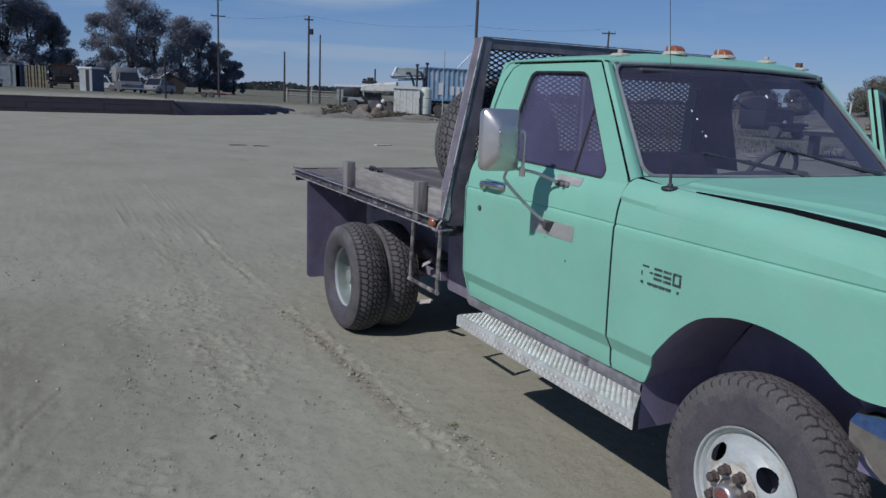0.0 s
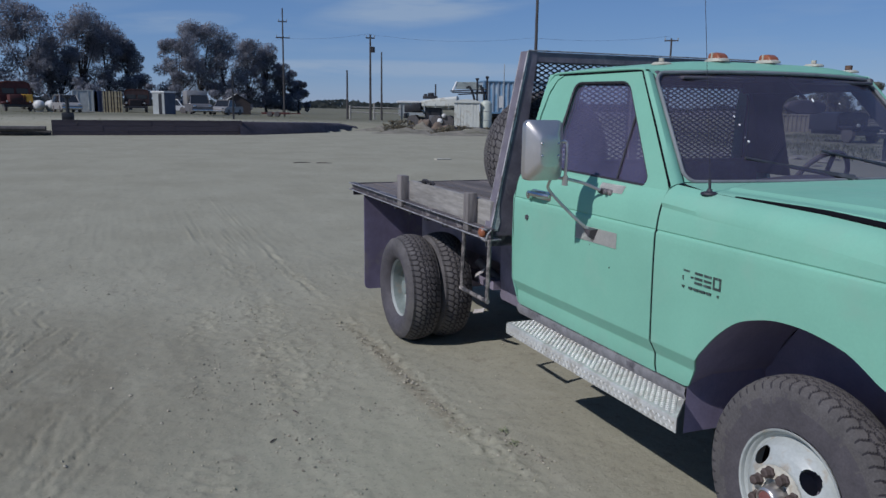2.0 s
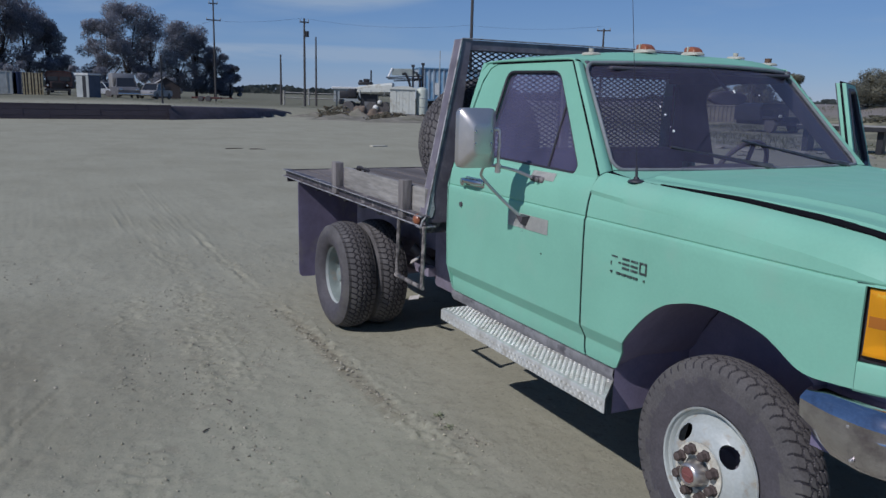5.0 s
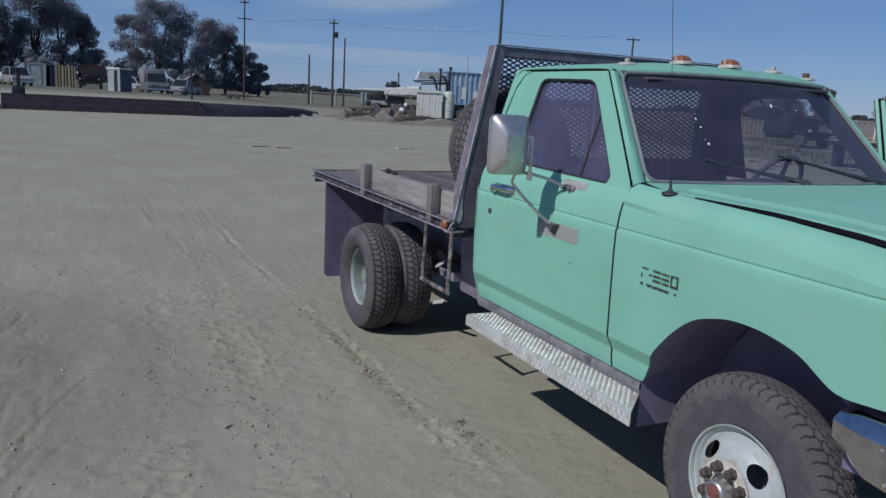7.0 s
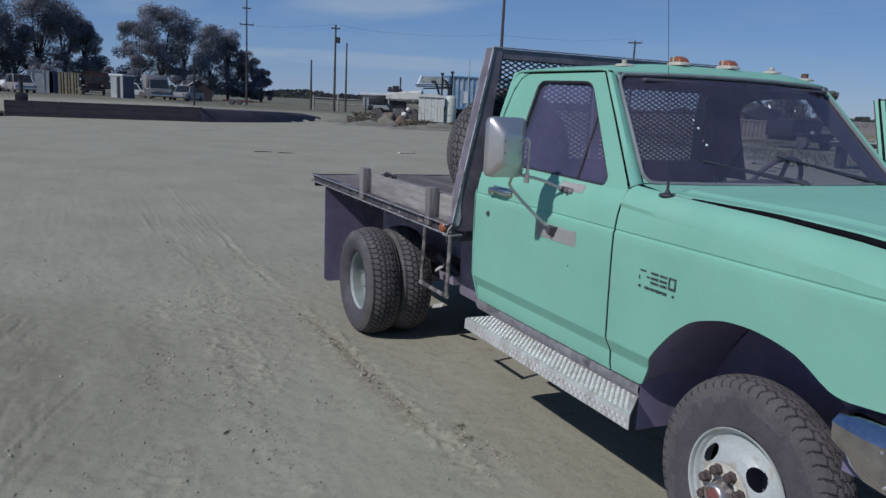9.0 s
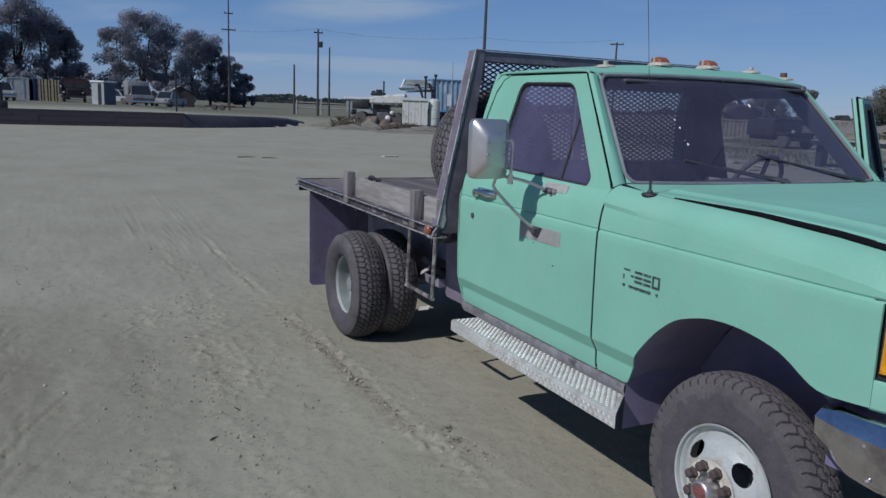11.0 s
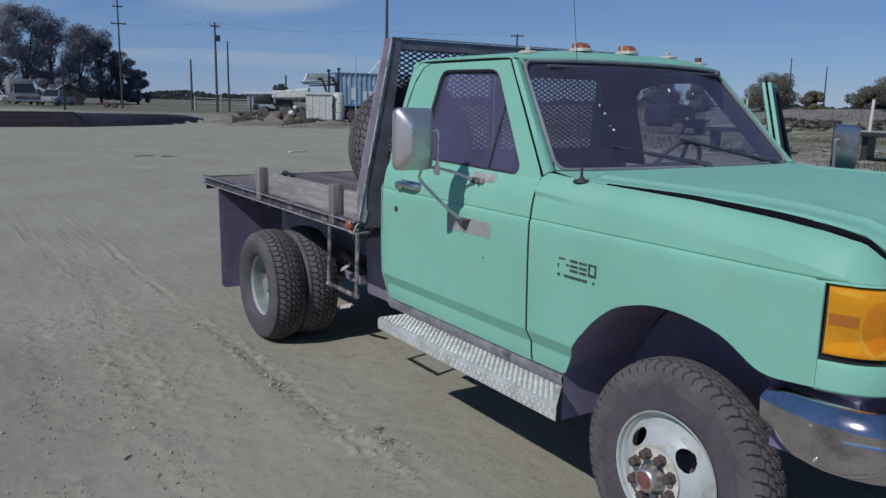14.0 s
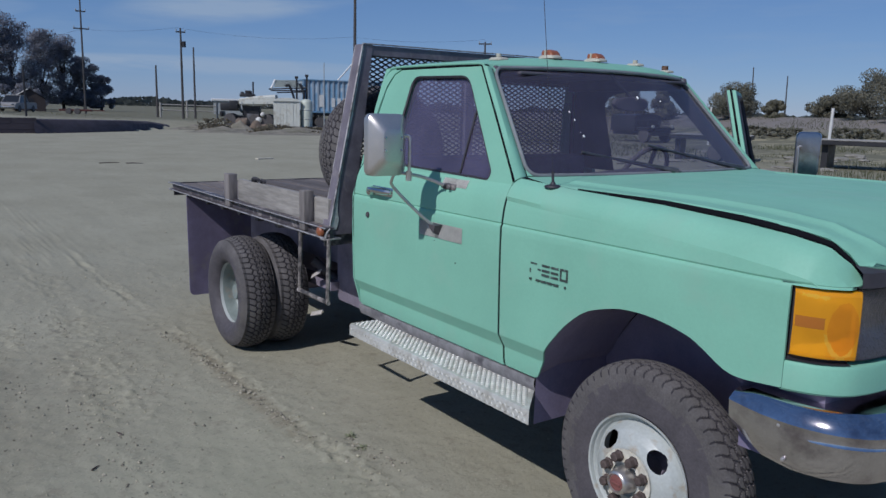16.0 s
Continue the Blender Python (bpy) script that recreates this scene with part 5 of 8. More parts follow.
# diamond plate running boards
for s in (-1, 1):
    bm = bmesh.new()
    x0, x1, zt = -1.775, -0.392, 0.556
    rows = [[(x, s * 0.875, zt - 0.004), (x, s * 1.085, zt), (x, s * 1.098, zt - 0.004), (x, s * 1.102, zt - 0.014), (x, s * 1.102, zt - 0.058), (x, s * 1.085, zt - 0.062), (x, s * 1.080, zt - 0.05), (x, s * 1.075, zt - 0.012), (x, s * 0.875, zt - 0.016)] for x in (x0, (x0 + x1) / 2, x1)]
    rows[2] = [(x1 - (1.102 - abs(p[1])) * 0.85, p[1], p[2]) for p in rows[2]]
    vs = quad_grid(bm, rows, closed_v=True)
    bm.faces.new(vs[0]), bm.faces.new(vs[-1])
    bmesh.ops.recalc_face_normals(bm, faces=bm.faces[:])
    board = part("running_board", bm, M["diamond"], truck, "dusty diamond plate aluminium running board", smooth=True, split=50)
    bm = bmesh.new()
    nx = 84
    for i in range(nx):
        for j in range(12):
            cx = x0 + 0.012 + (x1 - x0 - 0.024) * (i + 0.5) / nx
            d = 1 if (i + j) % 2 else -1
            if j < 10 and cx > x1 - 0.02 - (1.102 - 0.936 - 0.0158 * j) * 0.85:
                continue
            if j < 10:
                cy, cz, up = 0.936 + 0.0158 * j, zt + 0.0005 - 0.00007 * (10 - j), True
            else:
                cy, cz, up = 1.1025, zt - 0.024 - 0.0225 * (j - 10), False
            k = 0.74 if up else 0.9
            ring = [(-0.012 * k, 0.0), (0, 0.0035 * k), (0.012 * k, 0.0), (0, -0.0035 * k)]
            c, sn = math.cos(0.785 * d), math.sin(0.785 * d)
            base, tops = [], []
            for u, v in ring:
                p, q = u * c - v * sn, u * sn + v * c
                base.append((cx + p, s * (cy + q), cz - 0.001) if up else (cx + p, s * cy, cz + q))
            for u, v in ((-0.006 * k, 0), (0.006 * k, 0)):
                p, q = u * c - v * sn, u * sn + v * c
                tops.append((cx + p, s * (cy + q), cz + 0.0022) if up else (cx + p, s * (cy + 0.0024), cz + q))
            b = [bm.verts.new(p) for p in base]
            t = [bm.verts.new(p) for p in tops]
            for f in ((b[0], b[1], t[0]), (b[1], t[1], t[0]), (b[1], b[2], t[1]), (b[2], b[3], t[1]), (b[3], t[0], t[1]), (b[3], b[0], t[0])):
                bm.faces.new(f)
    bmesh.ops.recalc_face_normals(bm, faces=bm.faces[:])
    tagged(part("raised_tread", bm, M["diamond"], board), kind="stuff")
    for x in (-1.55, -0.65):
        bm = bmesh.new()
        box(bm, x - 0.03, x + 0.03, min(s * 0.4, s * 1.06), max(s * 0.4, s * 1.06), 0.50, 0.54)
        part("bracket", bm, M["black_steel"], board)

# ---- the flat bed ----
BX0, BX1, BY = -4.885, -2.05, 1.10
bm = bmesh.new()
for s in (-1, 1):
    # channel rail: web set in between two flanges
    box(bm, BX0, BX1, s * 1.06 - 0.008, s * 1.06 + 0.008, 0.955, 1.008)
    for z0, z1 in ((0.952, 0.960), (1.004, 1.012)):
        box(bm, BX0, BX1, min(s * 1.04, s * BY), max(s * 1.04, s * BY), z0, z1, 0.002)
for x in (BX0, -2.14):
    box(bm, x, x + 0.008, -1.06, 1.06, 0.90, 1.006)
for x in np.linspace(BX0 + 0.25, -2.3, 8):
    box(bm, x - 0.025, x + 0.025, -0.97, 0.97, 0.885, 0.955)
for s in (-1, 1):
    box(bm, BX0, BX1 - 0.1, s * 0.43 - 0.04, s * 0.43 + 0.04, 0.80, 0.886)
bed = part("bed_frame", bm, M["worn_steel"], truck, "chipped black steel bed frame with channel rails")
for s in (-1, 1):
    bm = bmesh.new()
    # pale tubes paint the light that the rail flanges catch
    tube(bm, [(BX0, s * (BY + 0.001), 1.009), (BX1, s * (BY + 0.001), 1.009)], 0.0045, 5)
    tube(bm, [(BX0, s * (BY + 0.001), 0.955), (BX1, s * (BY + 0.001), 0.955)], 0.0055, 5)
    # rounded end plate at the front corner, scraped bright
    box(bm, BX1 - 0.06, BX1 + 0.005, s * 1.05 - 0.055, s * 1.05 + 0.052, 0.944, 0.954, 0.003)
    tube(bm, [(BX1 - 0.005, s * 1.10, 0.95), (BX1 + 0.005, s * 1.095, 0.985), (BX1, s * 1.07, 1.005)], 0.006, 6)
    part("rail_edge", bm, M["bare_edge"], bed, "pale lines for the lit rail flanges, scraped end plate", smooth=True)
nb = 11
for k in range(nb):
    y0 = -1.045 + 2.09 * k / nb
    bm = bmesh.new()
    box(bm, BX0 + 0.012, -2.145, y0 + 0.003, y0 + 2.09 / nb - 0.004, 0.956, 0.998 + 0.003 * (k % 3), 0.004)
    part("plank", bm, M["deck_wood"], bed)
# stake posts and the low side board
for x0, x1, zt in ((-3.59, -3.495, 1.186), (-2.385, -2.315, 1.186)):
    bm = bmesh.new()
    box(bm, x0, x1, -1.096, -1.030, 0.962, zt, 0.006)
    part("stake_post", bm, M["stake_wood"], bed, "weathered wooden stake", smooth=True)
bm = bmesh.new()
box(bm, -3.50, -2.15, -1.026, -0.986, 1.004, 1.152, 0.006)
part("side_board", bm, M["old_wood"], bed, "weathered grey plank along the bed's side", smooth=True)
bm = bmesh.new()
for k, (x, y, z) in enumerate(((-3.27, -1.005, 1.162), (-3.22, -1.01, 1.166), (-3.14, -1.0, 1.16))):
    tube(bm, [(x, y, z - 0.012), (x + 0.03, y - 0.01, z + 0.014), (x + 0.05, y + 0.01, z)], 0.012, 6, 3)
part("strap_hook", bm, M["black_seal"], bed, "small black hook on the side board", smooth=True)
# amber side marker
for s in (-1, 1):
    bm = bmesh.new()
    revolve(bm, [(0.0, s * 0.026), (0.018, s * 0.024), (0.030, s * 0.014), (0.033, 0.0)], (-2.128, s * 1.085, 0.983), 18)
    bmesh.ops.recalc_face_normals(bm, faces=bm.faces[:])
    part("side_marker", bm, M["orange"], bed, "round orange side marker lens", smooth=True)
# hoop step under the front of the bed
for s in (-1, 1):
    bm = bmesh.new()
    tube(bm, [(-2.385, s * 1.085, 0.955), (-2.385, s * 1.095, 0.605)], 0.013, 8)
    tube(bm, [(-2.035, s * 1.085, 0.955), (-2.035, s * 1.095, 0.605)], 0.013, 8)
    tube(bm, [(-2.40, s * 1.095, 0.607), (-2.022, s * 1.095, 0.607)], 0.013, 8)
    part("hoop_step", bm, M["rust_brown"] if s > 0 else M["step_steel"], bed, "rusty round bar hoop step", smooth=True)
# pale bracket plates hanging under the bed
for x, z, w, t_ in ((-2.98, 0.55, 0.07, 25), (-2.98, 0.28, 0.085, 17)):
    bm = bmesh.new()
    box(bm, -w, w, -0.004, 0.004, -0.016, 0.016, 0.002)
    o = part("bracket_plate", bm, M["grey_plate"], bed, "pale scuffed bracket plate")
    o.matrix_basis = pose(x, -0.66, z, -35, -t_, 0)
# mud flaps
for s in (-1, 1):
    bm = bmesh.new()
    poly = rounded([(s * 0.50, 0.13), (s * 1.075, 0.13), (s * 1.075, 0.96), (s * 0.50, 0.96)], 0.05)
    f = bm.faces.new([bm.verts.new((-4.50 + 0.04 * (z < 0.5) * (0.5 - z), y, z)) for y, z in poly])
    ex = bmesh.ops.extrude_face_region(bm, geom=[f])["geom"]
    for v in ex:
        if isinstance(v, bmesh.types.BMVert):
            v.co.x -= 0.012
    bmesh.ops.recalc_face_normals(bm, faces=bm.faces[:])
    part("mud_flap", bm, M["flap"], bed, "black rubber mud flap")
bm = bmesh.new()
box(bm, BX0 + 0.0, BX0 + 0.03, -0.5, 0.5, 0.60, 0.90)
part("rear_plate", bm, M["under"], bed)

# headache rack: leaning side plates, top bar, expanded metal
RX = -2.15


def rack_y(z, s=-1):
    return 1.06 if s > 0 else 1.035 + (z - 1.0) * (0.815 - 1.035) / (1.985 - 1.0)


bm = bmesh.new()
box(bm, RX - 0.047, RX + 0.027, -0.80, 1.02, 1.925, 1.982, 0.004)
rack = part("headache_rack", bm, M["rack_steel"], truck, "black steel headache rack with expanded metal")
for s in (-1, 1):
    bm = bmesh.new()
    rows = []
    for z in (0.96, 1.25, 1.6, 1.985):
        o, i = rack_y(z, s), rack_y(z, s) - (interp(z, [(0.96, 0.16), (1.985, 0.07)]) if s < 0 else 0.05)
        rows.append([(RX + 0.03, s * o, z), (RX - 0.05, s * o, z), (RX - 0.05, s * i, z), (RX + 0.03, s * i, z)])
    vs = quad_grid(bm, rows, closed_v=True)
    bm.faces.new(vs[-1])
    bmesh.ops.recalc_face_normals(bm, faces=bm.faces[:])
    part("side_plate", bm, M["rack_steel"], rack)
for name, x0, x1, w, z0, z1 in (("bottom_bar", -0.04, 0.02, 0.86, 1.0, 1.08), ("cross_bar", -0.04, 0.02, 0.83, 1.30, 1.345), ("centre_bar", -0.035, 0.015, 0.03, 1.08, 1.925), ("sheet", -0.02, -0.01, 0.85, 1.08, 1.36)):
    bm = bmesh.new()
    box(bm, RX + x0, RX + x1, -w, w, z0, z1)
    part(name, bm, M["rack_steel"], rack)
bm = bmesh.new()
for s in (-1, 1):
    tube(bm, [(RX + 0.031, s * (rack_y(z, s) - 0.002), z) for z in np.linspace(1.0, 1.985, 14)], 0.006, 6)
    tube(bm, [(RX - 0.05, s * (rack_y(z, s) - 0.002), z) for z in np.linspace(1.0, 1.985, 14)], 0.004, 6)
tube(bm, [(RX + 0.031, -0.81, 1.988), (RX + 0.031, 1.05, 1.988)], 0.004, 5)
part("scraped_edge", bm, M["bare_edge"], rack, "paint scraped to bare steel on the edges", smooth=True)
bm = bmesh.new()
quad_grid(bm, [[(RX + 0.0325, -(rack_y(z) - 0.004), z), (RX + 0.0325, -(rack_y(z) - 0.004 - w), z)] for z, w in [(0.99, 0.045), (1.04, 0.05), (1.09, 0.03), (1.15, 0.02)] + [(z, 0.013 + 0.009 * noise.noise(Vector((z * 9, 3, 1)))) for z in np.linspace(1.2, 1.975, 30)]])
bmesh.ops.recalc_face_normals(bm, faces=bm.faces[:])
part("chipped_patch", bm, M["scrape"], rack, "pale chipped paint along the rack's edge and foot")
# expanded metal: diamonds of flat strand
bm = bmesh.new()
dw, dh = 0.058, 0.027


def strand(a, b, w=0.0036):
    a, b = Vector(a), Vector(b)
    d = (b - a).normalized()
    nrm = Vector((0, -d.z, d.y)) * w
    q = [a - nrm, b - nrm, b + nrm, a + nrm]
    f = [bm.verts.new(p + Vector((0.0035, 0, 0))) for p in q]
    k = [bm.verts.new(p - Vector((0.0035, 0, 0))) for p in q]
    bm.faces.new(f), bm.faces.new(k[::-1])
    bm.faces.new((f[0], k[0], k[1], f[1])), bm.faces.new((f[2], k[2], k[3], f[3]))


j = 0
z = 1.345
while z < 1.93:
    y = -0.92 + (dw / 2 if j % 2 else 0)
    while y < 1.02:
        lim = 1.015 if y > 0 else rack_y(z) - interp(z, [(0.96, 0.16), (1.985, 0.07)]) + 0.01
        if abs(y) < lim:
            strand((RX - 0.01, y, z), (RX - 0.01, y + dw / 2, z + dh / 2))
            strand((RX - 0.01, y, z), (RX - 0.01, y - dw / 2, z + dh / 2))
        y += dw
    z += dh / 2
    j += 1
tagged(part("expanded_metal", bm, M["black_steel"], rack, "black expanded metal mesh"), kind="stuff")

# spare tyre standing against the rack
spare = new("spare_tyre", shared["tyrerear"])
tagged(spare, "black spare tyre standing on the bed behind the rack", "tyre")
spare.matrix_world = pose(-2.335, -0.565, 1.392, 0, 0, -90)


# ---- ground ----
def rough_step(a, b, x):
    t = min(max((x - a) / (b - a), 0.0), 1.0)
    return t * t * (3 - 2 * t)


def bank_edge(y):
    """Where the yard's far bank stands."""
    return interp(y, [(-60, -42.6), (-6.3, -43.4), (3.3, -44.0), (9, -48.3), (13, -54.5), (17, -60), (60, -75)])


# wheel tracks: y at x = -3.5 and at x = -1.5, half width, depth
RUTS = [(-2.01, -2.14, 0.13, 0.016), (-2.49, -2.63, 0.10, 0.014), (-1.36, -1.325, 0.065, 0.023), (-1.75, -1.62, 0.10, 0.008)]

# short furrows scratched into the dirt beside the tracks
FURROWS = [(-2.95, -2.91, 1.35, -0.38, 0.014, 0.013), (-2.6, -2.80, 1.1, -0.42, 0.012, 0.007)]
fr = random.Random(21)
for k in range(105):
    fx = fr.uniform(-4.6, -1.5)
    FURROWS.append((fx, fr.uniform(-4.0, interp(fx, [(-4.6, -3.15), (-1.5, -3.1)])), fr.uniform(0.10, 0.45), fr.uniform(-0.34, -0.08), fr.uniform(0.011, 0.018), fr.uniform(0.006, 0.014)))
for k in range(34):
    FURROWS.append((fr.uniform(-6.2, -4.5), fr.uniform(-4.25, -3.55), fr.uniform(0.10, 0.35), fr.uniform(-0.5, 0.5), fr.uniform(0.012, 0.02), fr.uniform(0.008, 0.016)))


def furrow_z(x, y):
    z = 0.0
    for fx, fy, ln, sl, w, dp in FURROWS:
        u = (x - fx) / ln
        if 0 < u < 1:
            q = abs(y - fy - sl * (x - fx) - 0.02 * noise.noise(Vector((x * 5, fy * 7, 2)))) / w
            if q < 3:
                e = min(1.0, 5 * u, 5 * (1 - u))
                z += e * dp * (0.55 * math.exp(-(q - 1.5) ** 2 * 3) - math.exp(-q * q * 1.2))
    return z


def ground_z(x, y):
    e = bank_edge(y)
    high = interp(y, [(-100, 0.72), (3.4, 0.72), (6, 0.55), (14, 0.42), (22, 0.3), (40, 0.1), (60, 0.0)])
    z = high * rough_step(e, e - 0.9, x)
    # field bank on the far side
    d = y + 0.35 * x
    z += 1.85 * rough_step(33, 47, d) * rough_step(-140, -90, x)
    z += 0.14 * rough_step(7.5, 3.8, math.hypot(x + 55, y - 20.5))
    r = math.hypot(x - 1, y + 2)
    z += (0.10 * noise.noise(Vector((x * 0.09, y * 0.09, 3))) + 0.05 * noise.noise(Vector((x * 0.3, y * 0.3, 7)))) * rough_step(9, 22, r) * (1 - rough_step(36, 43, -x)) * 0.3
    near = 1 - rough_step(9, 16, r)
    if near > 0:
        k = 0.006 * noise.noise(Vector((x * 1.3, y * 1.3, 1))) + 0.004 * noise.noise(Vector((x * 4.5, y * 4.5, 2))) + 0.0042 * noise.noise(Vector((x * 12, y * 12, 5))) + 0.0038 * max(0.0, noise.noise(Vector((x * 21, y * 21, 12))))
        for ya, yb, w, dp in RUTS:
            yc = ya + (yb - ya) * (x + 3.5) / 2.0 + 0.06 * noise.noise(Vector((x * 0.7, ya, 9)))
            q = (y - yc) / w
            if abs(q) < 2.2:
                lug = 0.5 + 0.5 * math.sin(x * 85 + 4.5 * abs(q) + 3 * noise.noise(Vector((x * 3, y * 3, 6))))
                patch = min(1.0, max(0.15, 1.8 * noise.noise(Vector((x * 0.8, ya * 3, 4))) + 0.65))
                crumb = max(0.0, noise.noise(Vector((x * 24, y * 24, 8)))) + 0.6 * max(0.0, noise.noise(Vector((x * 48, y * 48, 3))))
                lug = rough_step(0.35, 0.75, lug)
                k += patch * (-0.5 * dp * math.exp(-(q * q) * 1.5) * (0.1 + 0.9 * lug) + 1.9 * dp * math.exp(-(abs(q) - 0.7) ** 2 * 2) * crumb)
        if -6.6 < x < -1.1 and -4.4 < y < -2.7:
            k += 0.8 * furrow_z(x, y)
        z += near * k
    return z


def spread(lo, hi, step, far_lo, far_hi, grow=1.16, marks=()):
    v = list(np.arange(lo, hi + step / 2, step))
    d, p = step, hi
    while p < far_hi:
        d *= grow
        p += d
        v.append(p)
    d, p, left = step, lo, []
    while p > far_lo:
        d *= grow
        p -= d
        left.append(p)
    v = sorted(left + v)
    v = [a for a in v if all(not (m0 < a < m1) for m0, m1, _ in marks)]
    for m0, m1, st in marks:
        v += list(np.arange(m0, m1 + st / 2, st))
    return sorted(v)


GX = spread(-6.6, 2.6, 0.045, -2600, 2200, 1.15, [(-62, -41, 0.45), (-4.7, 0.0, 0.019)])
GY = spread(-5.2, 0.4, 0.045, -2200, 2600, 1.15, [(-4.0, -0.85, 0.019)])
verts = [(x, y, ground_z(x, y)) for x in GX for y in GY]
ny = len(GY)
faces = [(i * ny + j, (i + 1) * ny + j, (i + 1) * ny + j + 1, i * ny + j + 1) for i in range(len(GX) - 1) for j in range(ny - 1)]
gm = bpy.data.meshes.new("ground")
gm.from_pydata(verts, [], faces)
gm.polygons.foreach_set("use_smooth", [True] * len(faces))


def ground_material():
    m = bpy.data.materials.new("packed_dirt")
    m.use_nodes = True
    n, l = m.node_tree.nodes, m.node_tree.links
    b = n["Principled BSDF"]
    b.inputs["Roughness"].default_value, b.inputs["Specular IOR Level"].default_value = 0.95, 0.15
    geo = n.new("ShaderNodeTexCoord")

    def nz(s, detail=5.0, rough=0.6, off=0.0, stretch=None):
        t = n.new("ShaderNodeTexNoise")
        t.inputs["Scale"].default_value, t.inputs["Detail"].default_value, t.inputs["Roughness"].default_value = s, detail, rough
        mp = n.new("ShaderNodeMapping")
        mp.inputs["Location"].default_value = (off, off, 0)
        if stretch:
            mp.inputs["Scale"].default_value = stretch
        l.new(geo.outputs["Object"], mp.inputs["Vector"]), l.new(mp.outputs["Vector"], t.inputs["Vector"])
        return t.outputs["Fac"]

    def rng(fac, a, c, lo=0.0, hi=1.0):
        r = n.new("ShaderNodeMapRange")
        r.inputs["From Min"].default_value, r.inputs["From Max"].default_value, r.inputs["To Min"].default_value, r.inputs["To Max"].default_value = a, c, lo, hi
        l.new(fac, r.inputs["Value"])
        return r.outputs["Result"]

    def mix(a, c, fac):
        x = n.new("ShaderNodeMixRGB")
        if isinstance(a, tuple):
            x.inputs["Color1"].default_value = (*a, 1)
        else:
            l.new(a, x.inputs["Color1"])
        x.inputs["Color2"].default_value = (*c, 1)
        l.new(fac, x.inputs["Fac"])
        return x.outputs["Color"]
    col = mix((0.320, 0.306, 0.236), (0.280, 0.266, 0.202), rng(nz(0.55, 6), 0.40, 0.66))
    col = mix(col, (0.40, 0.380, 0.295), rng(nz(1.7, 5, off=30, stretch=(0.5, 1.2, 1)), 0.50, 0.75, 0, 0.35))
    col = mix(col, (0.19, 0.165, 0.13), rng(nz(7.0, 6, 0.7, off=60), 0.56, 0.72, 0, 0.65))
    col = mix(col, (0.17, 0.155, 0.125), rng(nz(38.0, 4, 0.7), 0.55, 0.72, 0, 0.75))
    col = mix(col, (0.50, 0.47, 0.41), rng(nz(95.0, 2, 0.6, off=11), 0.64, 0.76, 0, 0.6))
    # browner and darker round one place beside the tracks, broken by noise
    dist = n.new("ShaderNodeVectorMath")
    dist.operation = "DISTANCE"
    dist.inputs[1].default_value = (-3.1, -4.1, 0)
    l.new(geo.outputs["Object"], dist.inputs[0])
    brown_patch = n.new("ShaderNodeMath")
    brown_patch.operation = "MULTIPLY"
    l.new(rng(dist.outputs["Value"], 2.4, 0.7), brown_patch.inputs[0]), l.new(rng(nz(2.6, 6, 0.7, off=17, stretch=(0.6, 1.3, 1)), 0.32, 0.58, 0.25, 0.85), brown_patch.inputs[1])
    col = mix(col, (0.185, 0.168, 0.124), brown_patch.outputs["Value"])
    # browner crumbs in the clearest of the tyre tracks
    where = n.new("ShaderNodeSeparateXYZ")
    l.new(geo.outputs["Object"], where.inputs["Vector"])
    off = n.new("ShaderNodeMath")
    off.operation = "ADD"
    off.inputs[1].default_value = 1.365
    l.new(where.outputs["Y"], off.inputs[0])
    gap = n.new("ShaderNodeMath")
    gap.operation = "ABSOLUTE"
    l.new(off.outputs["Value"], gap.inputs[0])
    trk = n.new("ShaderNodeMath")
    trk.operation = "MULTIPLY"
    l.new(rng(gap.outputs["Value"], 0.085, 0.03), trk.inputs[0]), l.new(rng(where.outputs["X"], -1.55, -1.9), trk.inputs[1])
    trn = n.new("ShaderNodeMath")
    trn.operation = "MULTIPLY"
    l.new(rng(nz(16.0, 5, 0.7, off=19), 0.38, 0.56, 0.1, 0.65), trn.inputs[0]), l.new(rng(where.outputs["X"], -4.2, -3.3), trn.inputs[1])
    trm = n.new("ShaderNodeMath")
    trm.operation = "MULTIPLY"
    l.new(trk.outputs["Value"], trm.inputs[0]), l.new(trn.outputs["Value"], trm.inputs[1])
    col = mix(col, (0.225, 0.195, 0.14), trm.outputs["Value"])
    # dry grass and weeds past the edge of the yard
    sep = n.new("ShaderNodeSeparateXYZ")
    l.new(geo.outputs["Object"], sep.inputs["Vector"])
    far = rng(sep.outputs["X"], -52.0, -70.0)
    mxm = n.new("ShaderNodeMath")
    mxm.operation = "MAXIMUM"
    l.new(far, mxm.inputs[0])
    add = n.new("ShaderNodeMath")
    add.operation = "MULTIPLY_ADD"
    add.inputs[1].default_value = 0.35
    l.new(sep.outputs["X"], add.inputs[0]), l.new(sep.outputs["Y"], add.inputs[2])
    l.new(rng(add.outputs["Value"], 8.0, 24.0), mxm.inputs[1])
    weed = n.new("ShaderNodeMath")
    weed.operation = "MULTIPLY"
    l.new(mxm.outputs["Value"], weed.inputs[0]), l.new(rng(nz(0.33, 6, 0.7, off=5), 0.22, 0.44), weed.inputs[1])
    col = mix(col, (0.155, 0.150, 0.108), weed.outputs["Value"])
    # patches of dead straw in the weeds, and the bare upper slope of the field bank
    straw = n.new("ShaderNodeMath")
    straw.operation = "MULTIPLY"
